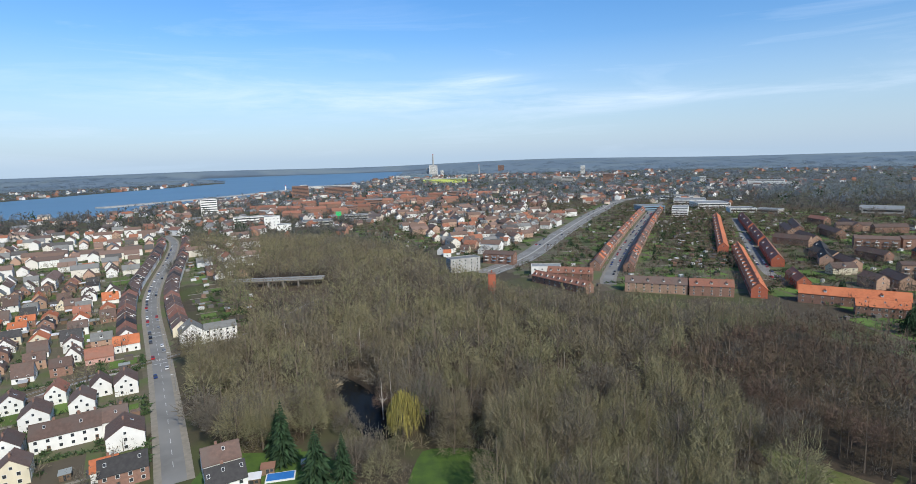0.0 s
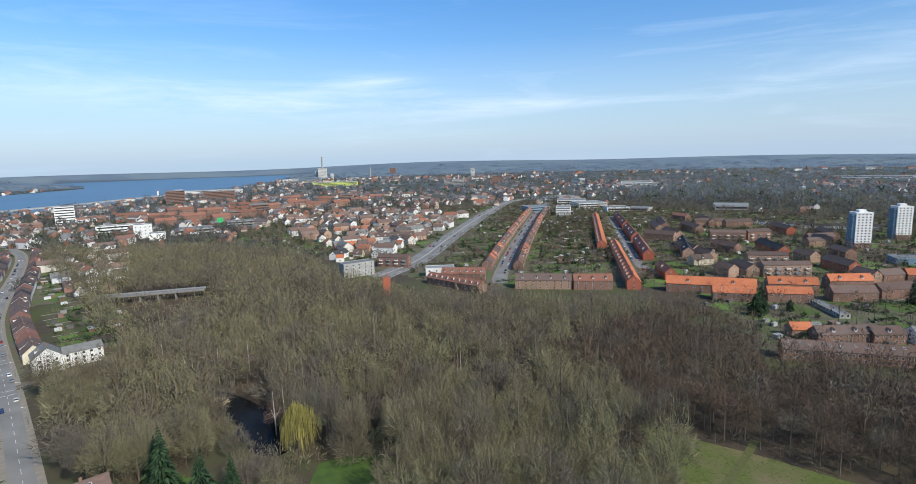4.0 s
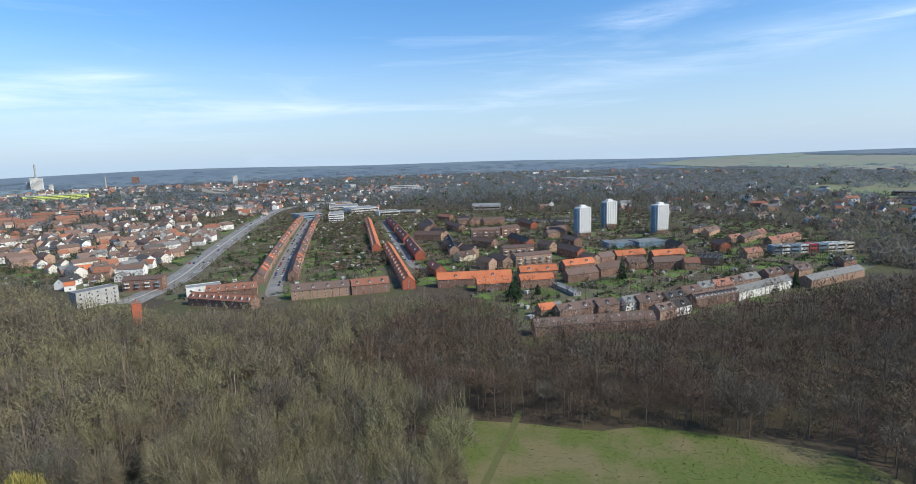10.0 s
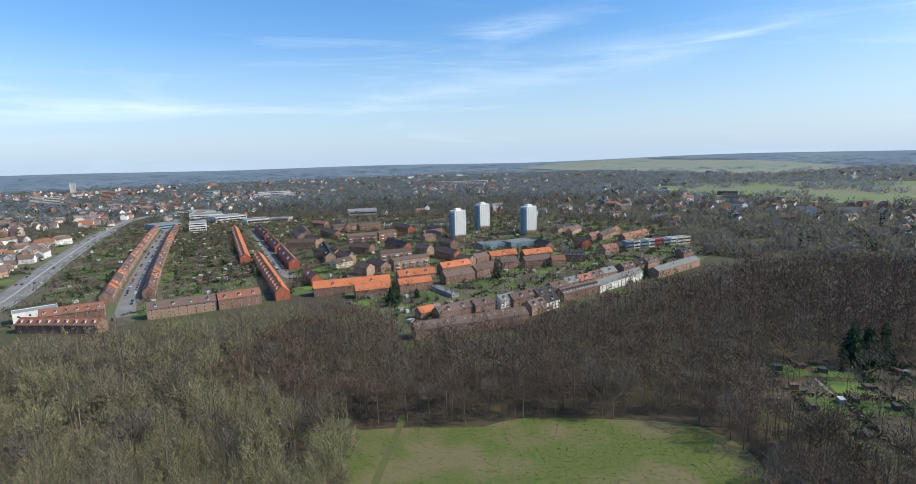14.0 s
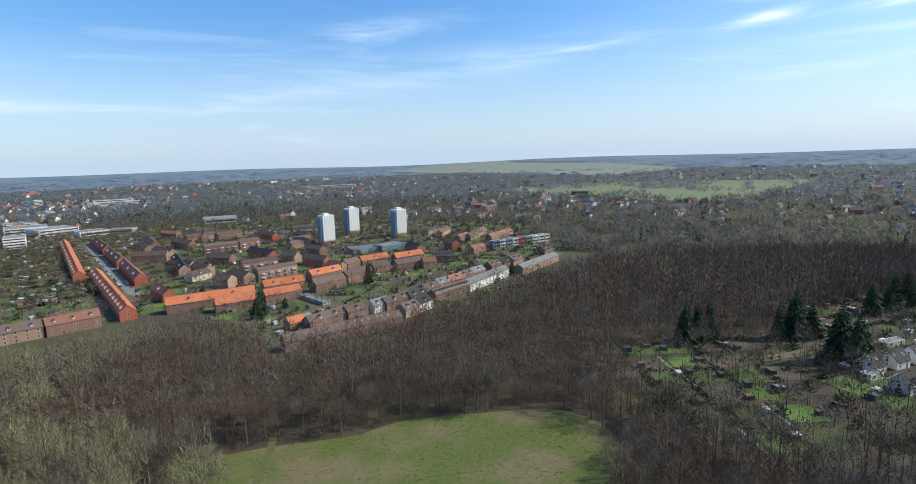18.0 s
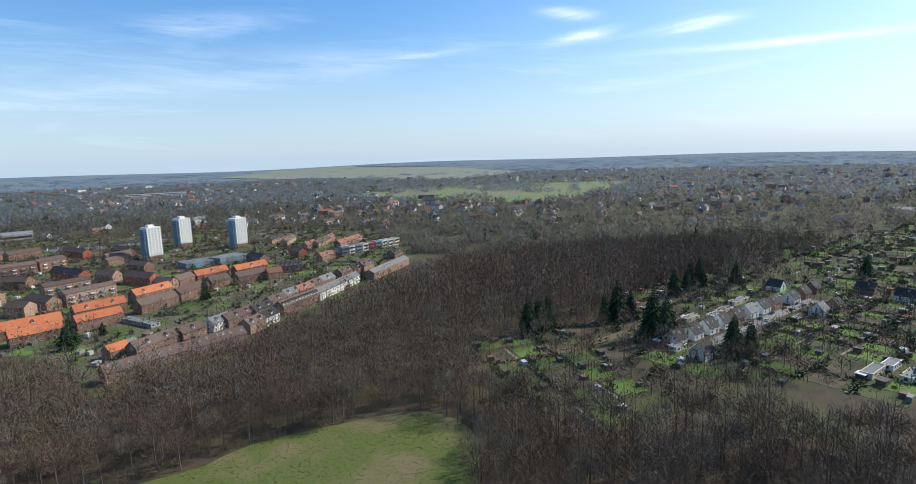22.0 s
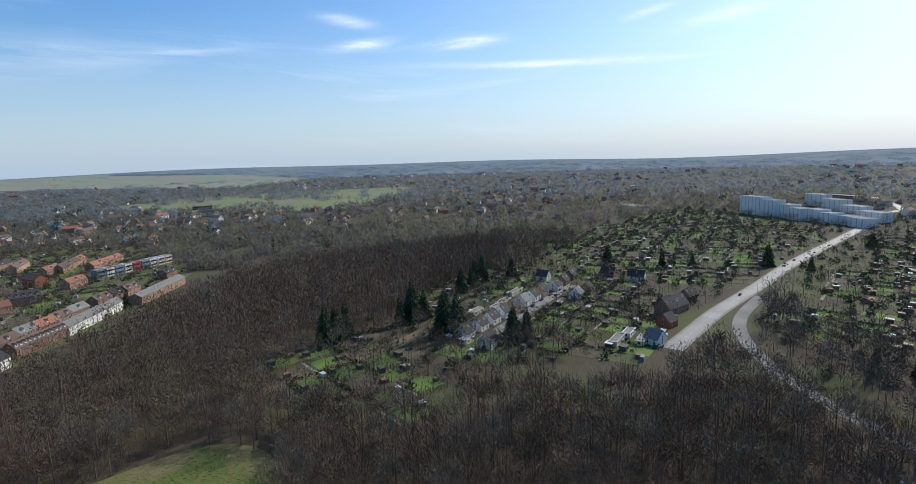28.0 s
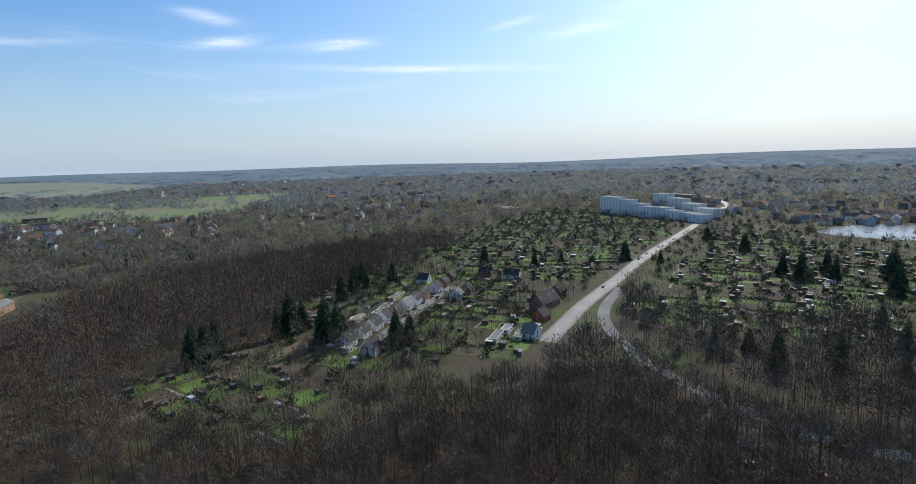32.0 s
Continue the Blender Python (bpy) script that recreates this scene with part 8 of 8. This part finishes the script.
def far_houses(x, y, scale, turn, seed, label, wall="farwall", roof="farroof"):
    kinds = [gable_arrays(*q) for q in ((10, 9, 5.3, 9), (14, 9, 5.5, 9.3), (9, 9, 3.5, 8.5), (22, 10, 7.5, 11))]
    z = rise(x, y)
    v, f = scatter([k[0] for k in kinds], x, y, z, scale, np.random.default_rng(seed), turn)
    tagged(new("distant_house_walls", fast_mesh("distant_house_walls", v, f, [wall])), label, "houses", kind="stuff")
    v, f = scatter([k[1] for k in kinds], x, y, z, scale, np.random.default_rng(seed), turn)
    tagged(new("distant_house_roofs", fast_mesh("distant_house_roofs", v, f, [roof])), label, "roofs", kind="stuff")


px_, py_, pa_ = np.array(PLAIN).T
far_houses(px_, py_, np.ones(len(px_)), np.radians(pa_), 61, "pale gabled houses of the outer suburb", "suburbwall", "suburbroof")


def far_places(n, r0, r1, power, seed):
    """Places thinning out with range so that they look evenly dense."""
    g = np.random.default_rng(seed)
    r = r0 * (r1 / r0) ** (g.random(n) ** power)
    az = np.radians(g.uniform(-50, 165, n))
    return r * np.sin(az), r * np.cos(az), r, np.degrees(az), g


def open_land(x, y):
    k = np.ones(len(x), bool)
    for o in (WATER, LAKE, FIELD_A, FIELD_B, FIELD_C, TOWN, SUBURB_NEAR, SUBURB_FAR, SUBURB_EAST, WOOD_NORTH, SOUTH_EAST, HILL_WEST):
        k &= ~inside(o, x, y)
    k &= ~near_line(MOTORWAY, x, y, 18) & ~near_line(EAST_ROAD, x, y, 12)
    for hx, hy, hr_, *_ in HOUSES:
        if hx * hx + hy * hy > 600 ** 2:
            k &= (x - hx) ** 2 + (y - hy) ** 2 > (hr_ + 4) ** 2
    return k


def townness(x, y):
    r, az = polar(x, y)
    n = np.array([noise.noise((a / 560, b / 560, 3.0)) for a, b in zip(x, y)])
    core = np.where((az > -32) & (az < 18), 0.5, np.where(az < -32, 0.35, np.where(az > 118, 0.12, np.where(az < 45, 0.2, np.where(az < 75, 0.12, np.where(az < 84, 0.1, 0.2))))))
    return n * 0.7 + core


x, y, r, az, g = far_places(9500, 740, 3100, 0.9, 71)
k = open_land(x, y) & (townness(x, y) > g.uniform(0, 0.75, len(x)))
x, y, r = x[k], y[k], r[k]
far_houses(x, y, g.uniform(0.85, 1.25, len(x)) * np.clip(r / 2400, 0.9, 1.25), np.radians(g.choice((20, 65, 110, 155), len(x)) + g.normal(0, 6, len(x))), 73, "distant houses of the town with red and brown roofs")

CLUMPS = [clump(110 + i, 7.3, 12 + 1.3 * i, 26, 2.4, 0.9) for i in range(5)]
x, y, r, az, g = far_places(26000, 560, 4800, 1.0, 81)
hedgerow = np.array([abs(noise.noise((a / 400, b / 200, 7.0))) < 0.11 for a, b in zip(x, y)]) & (r > 1200)
fields = inside(FIELD_A, x, y) | inside(FIELD_B, x, y) | inside(FIELD_C, x, y)
k = (open_land(x, y) | (hedgerow & fields)) & (townness(x, y) < g.uniform(-0.1, 1.3, len(x))) & (r < 4300)
x, y, r = x[k], y[k], r[k]
wide = np.clip(r / 1200, 0.8, 4.2) * g.uniform(0.75, 1.25, len(x))
v, f = scatter(CLUMPS, x, y, 0 * x, wide, g)
# keep the height of real trees while clumps grow wide into groves
rr = np.hypot(v[:, 0], v[:, 1])
v[:, 2] = v[:, 2] / np.clip(rr / 1200, 1, 4.2) * np.clip(1.25 - rr / 5000, 0.35, 1) + rise(v[:, 0], v[:, 1])
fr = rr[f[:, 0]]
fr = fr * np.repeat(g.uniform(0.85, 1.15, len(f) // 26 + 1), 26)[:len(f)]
# haze by colour: paler, bluer groves from about 1270 m, again from 2700 m
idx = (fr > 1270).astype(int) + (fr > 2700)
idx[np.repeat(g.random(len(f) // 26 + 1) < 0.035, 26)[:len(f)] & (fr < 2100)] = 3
tagged(new("distant_trees", fast_mesh("distant_trees", v, f, ["farwood", "midwood", "horizonwood", "needle"], idx)), "bare groves and hedgerows, coloured with haze towards the horizon", "woods", kind="stuff")

# small buildings beside the pool
for x, y, w_, d_ in ((-65, 163, 4, 3), (-68, 157, 5, 3.2), (-53, 165, 3, 2.4)):
    shed(x, y, 14, w_, d_, 2.4, "small white garden hut beside the pool", "pool huts")
floor_sheet("garden_ground_pool", [(-88, 149.3), (-88, 173.3), (-60, 177.3), (-40, 166.7), (-32, 144), (-53.3, 133.3)], 0.05, "lawn", "lawn round the pool behind a house", "garden ground", 2.0)

# ---- vehicles, lamps, railway and bridge ----
cr = random.Random(5)


def park(line, start, end, step, offs, p, label="parked passenger car beside the kerb"):
    for x, y, d in along(line, start, end, step):
        for o in offs:
            if cr.random() < p:
                q = cr.uniform(-0.25, 0.25)
                car(x + math.sin(radians(d)) * (o + q), y - math.cos(radians(d)) * (o + q), d + (0 if o > 0 else 180) + cr.uniform(-2, 2), label, z=0.15)


park(MAIN_ROAD, 73, 590, 10, (-2.7, 2.7), 0.42)
park(STREET_A, 27, 530, 10, (-2.9, 2.9), 0.6)
park(STREET_B, 7, 266, 10, (-3.1, 3.1), 0.5)
park(CLOSE, 10, 160, 16, (-2.2, 2.2), 0.4)
park(MOTORWAY, 80, 690, 40, (-9, -4.5, 4.5, 9), 0.35, "passenger car driving on the dual carriageway")
park(EAST_ROAD, 80, 930, 50, (-2, 2), 0.45, "passenger car on the road in the sun")
for x, y, d in ((120, -153.3, 35), (96, -158.7, 20), (110.7, -145.3, 40)):
    car(x, y, d, "pale car parked under bare trees", z=0.15)


def lamp_parts():
    a = join([rod((0, 0, 0), (0, 0, 7.6), 0.09, 0.06, 8), rod((0, 0, 7.6), (1.1, 0, 8.0), 0.05, 0.04, 6)])
    bm = bmesh.new()
    add_box(bm, 0.8, 1.6, -0.14, 0.14, 7.93, 8.08)
    return fast_mesh("pole", *a, ["metal"]), mesh_of("lamp_head", bm, "frame")


def street_lamp(x, y, d, z=0.1):
    pole, head = cached("lamp", lamp_parts)
    ob = thing("street_lamp", pose(x, y, z, 0, 0, d), "grey street lamp with a curved arm", "street lamp", "street lamps")
    part("pole", pole, ob)
    part("lamp_head", head, ob)


for line, start, end, o in ((MAIN_ROAD, 80, 570, 4.8), (STREET_A, 27, 530, -5.2), (EAST_ROAD, 107, 750, 5.8), (CLOSE, 13, 160, 4.0)):
    for x, y, d in along(line, start, end, 34):
        street_lamp(x + math.sin(radians(d)) * o, y - math.cos(radians(d)) * o, d + (90 if o > 0 else -90))


def dashes(name, line, start, end, step, length, width, side, z, label):
    v, f = [], []
    for x, y, d in along(line, start, end, step):
        c, s = math.cos(radians(d)), math.sin(radians(d))
        n0 = len(v)
        for a, b in ((-length / 2, -width / 2), (length / 2, -width / 2), (length / 2, width / 2), (-length / 2, width / 2)):
            b += side
            v.append((x + a * c + b * s, y + a * s - b * c, z))
        f.append((n0, n0 + 3, n0 + 2, n0 + 1)[::-1])
    tagged(new(name, fast_mesh(name, v, f, ["paint"])), label, "road marking", kind="stuff")


dashes("centre_line", MAIN_ROAD, 13, 560, 9, 4, 0.15, 0, 0.178, "dashed white centre line of the main road")
dashes("centre_line", EAST_ROAD, 13, 1010, 9, 4, 0.15, 0, 0.158, "dashed white centre line of the east road")
for o in (-6.4, 6.4):
    dashes("lane_line", MOTORWAY, 13, 750, 12, 5, 0.2, o, 0.108, "dashed white lane line of the carriageway")
for s0 in (123, 129, 176, 183):
    for o in (-1.8, 1.8):
        dashes("stop_line", MAIN_ROAD, s0, s0 + 0.5, 1, 0.45, 3.0, o, 0.178, "white stop line at the level crossing")
way("median_barrier", MOTORWAY, 0.9, "concrete", 0.75, "pale concrete median of the dual carriageway", "barrier")
way("verge_wall", MOTORWAY, 0.3, "concrete", 1.6, "pale retaining wall beside the carriageway", "wall", side=13.2)

rail_line = smooth_line(RAILWAY, 6)
for o in (-0.72, 0.72):
    tagged(new("rail", ribbon(rail_line, o - 0.05, o + 0.05, 0.15, 0.34, ["metal"], "rail")), "steel rail of a single track", "rail", kind="structure")
way("railway_path", RAILWAY[:4], 1.0, "concrete", 0.2, "pale concrete strip beside the track", "path", side=5.4)
v, f = [], []
for x, y, d in along(RAILWAY, 7, 307, 1.4):
    n0 = len(v)
    c, s = math.cos(radians(d)), math.sin(radians(d))
    for a, b in ((-0.13, -1.25), (0.13, -1.25), (0.13, 1.25), (-0.13, 1.25)):
        v.append((x + a * c + b * s, y + a * s - b * c, 0.2))
    f.append((n0, n0 + 1, n0 + 2, n0 + 3))
tagged(new("railway_sleepers", fast_mesh("railway_sleepers", v, f, ["wood"])), "dark wooden railway sleepers", "sleeper", kind="stuff")

bx0, by0, bx1, by1 = -173, 429, -117, 433
bridge = thing("road_bridge", pose((bx0 + bx1) / 2, (by0 + by1) / 2, 0, 0, 0, math.degrees(math.atan2(by1 - by0, bx1 - bx0))), "pale concrete road bridge half hidden in the woods", "bridge")
half = math.hypot(bx1 - bx0, by1 - by0) / 2
part("deck", box_mesh("deck", (-half - 14, half + 4, -4.0, 4.0, 5.4, 6.2), "paving"), bridge)
for o in (-3.9, 3.9):
    part("railing", box_mesh("railing", (-half - 14, half + 4, o - 0.08, o + 0.08, 6.2, 7.2), "metal"), bridge)
for o in (-12, 0, 12):
    part("pier", box_mesh("pier", (o - 0.6, o + 0.6, -3.2, 3.2, -0.5, 5.4), "paving"), bridge)

brick_tower = thing("brick_chimney_tower", pose(20.4, 354.7, 0), "square red brick tower rising over the bare woods", "tower")
part("shaft", box_mesh("shaft", (-2.4, 2.4, -2.4, 2.4, -0.5, 22.6), "brickr"), brick_tower)
part("coping", box_mesh("coping", (-2.6, 2.6, -2.6, 2.6, 22.6, 23.0), "brick"), brick_tower)
part("flue", box_mesh("flue", (-0.3, 0.3, -0.3, 0.3, 23.0, 25), "brickr"), brick_tower)

single_trees(np.array([13.0, 17.5, 22.0, 27.0, 31.0]), np.array([347.0, 345.0, 347.0, 345.5, 349.0]), TREES, "twig", "leafless tree in front of the brick tower", "trees before the tower")

mole = [(-920.0, 1360.0), (-746.7, 1640.0), (-633.3, 1966.7), (-606.7, 1960.0), (-720.0, 1633.3), (-886.7, 1346.7)]
sheet("harbour_mole", mole, -0.5, 3.0, "concrete", "long pale harbour mole reaching into the fjord", "mole")
light = thing("lighthouse", pose(-626.7, 1960, 3), "small white harbour light on the mole", "lighthouse")
part("shaft", fast_mesh("shaft", *rod((0, 0, 0), (0, 0, 15), 3.0, 2.2, 12), ["white"]), light)
part("lantern", fast_mesh("lantern", *rod((0, 0, 15), (0, 0, 18), 2.0, 0.5, 12), ["redpaint"]), light)

pool = thing("swimming_pool", pose(-60, 160, 0, 0, 0, 12), "covered garden swimming pool with a blue cover", "pool")
part("rim", box_mesh("rim", (-4.6, 4.6, -2.4, 2.4, -0.2, 0.5), "white"), pool)
part("cover", box_mesh("cover", (-4.2, 4.2, -2.0, 2.0, 0.5, 0.62), "tarp"), pool)
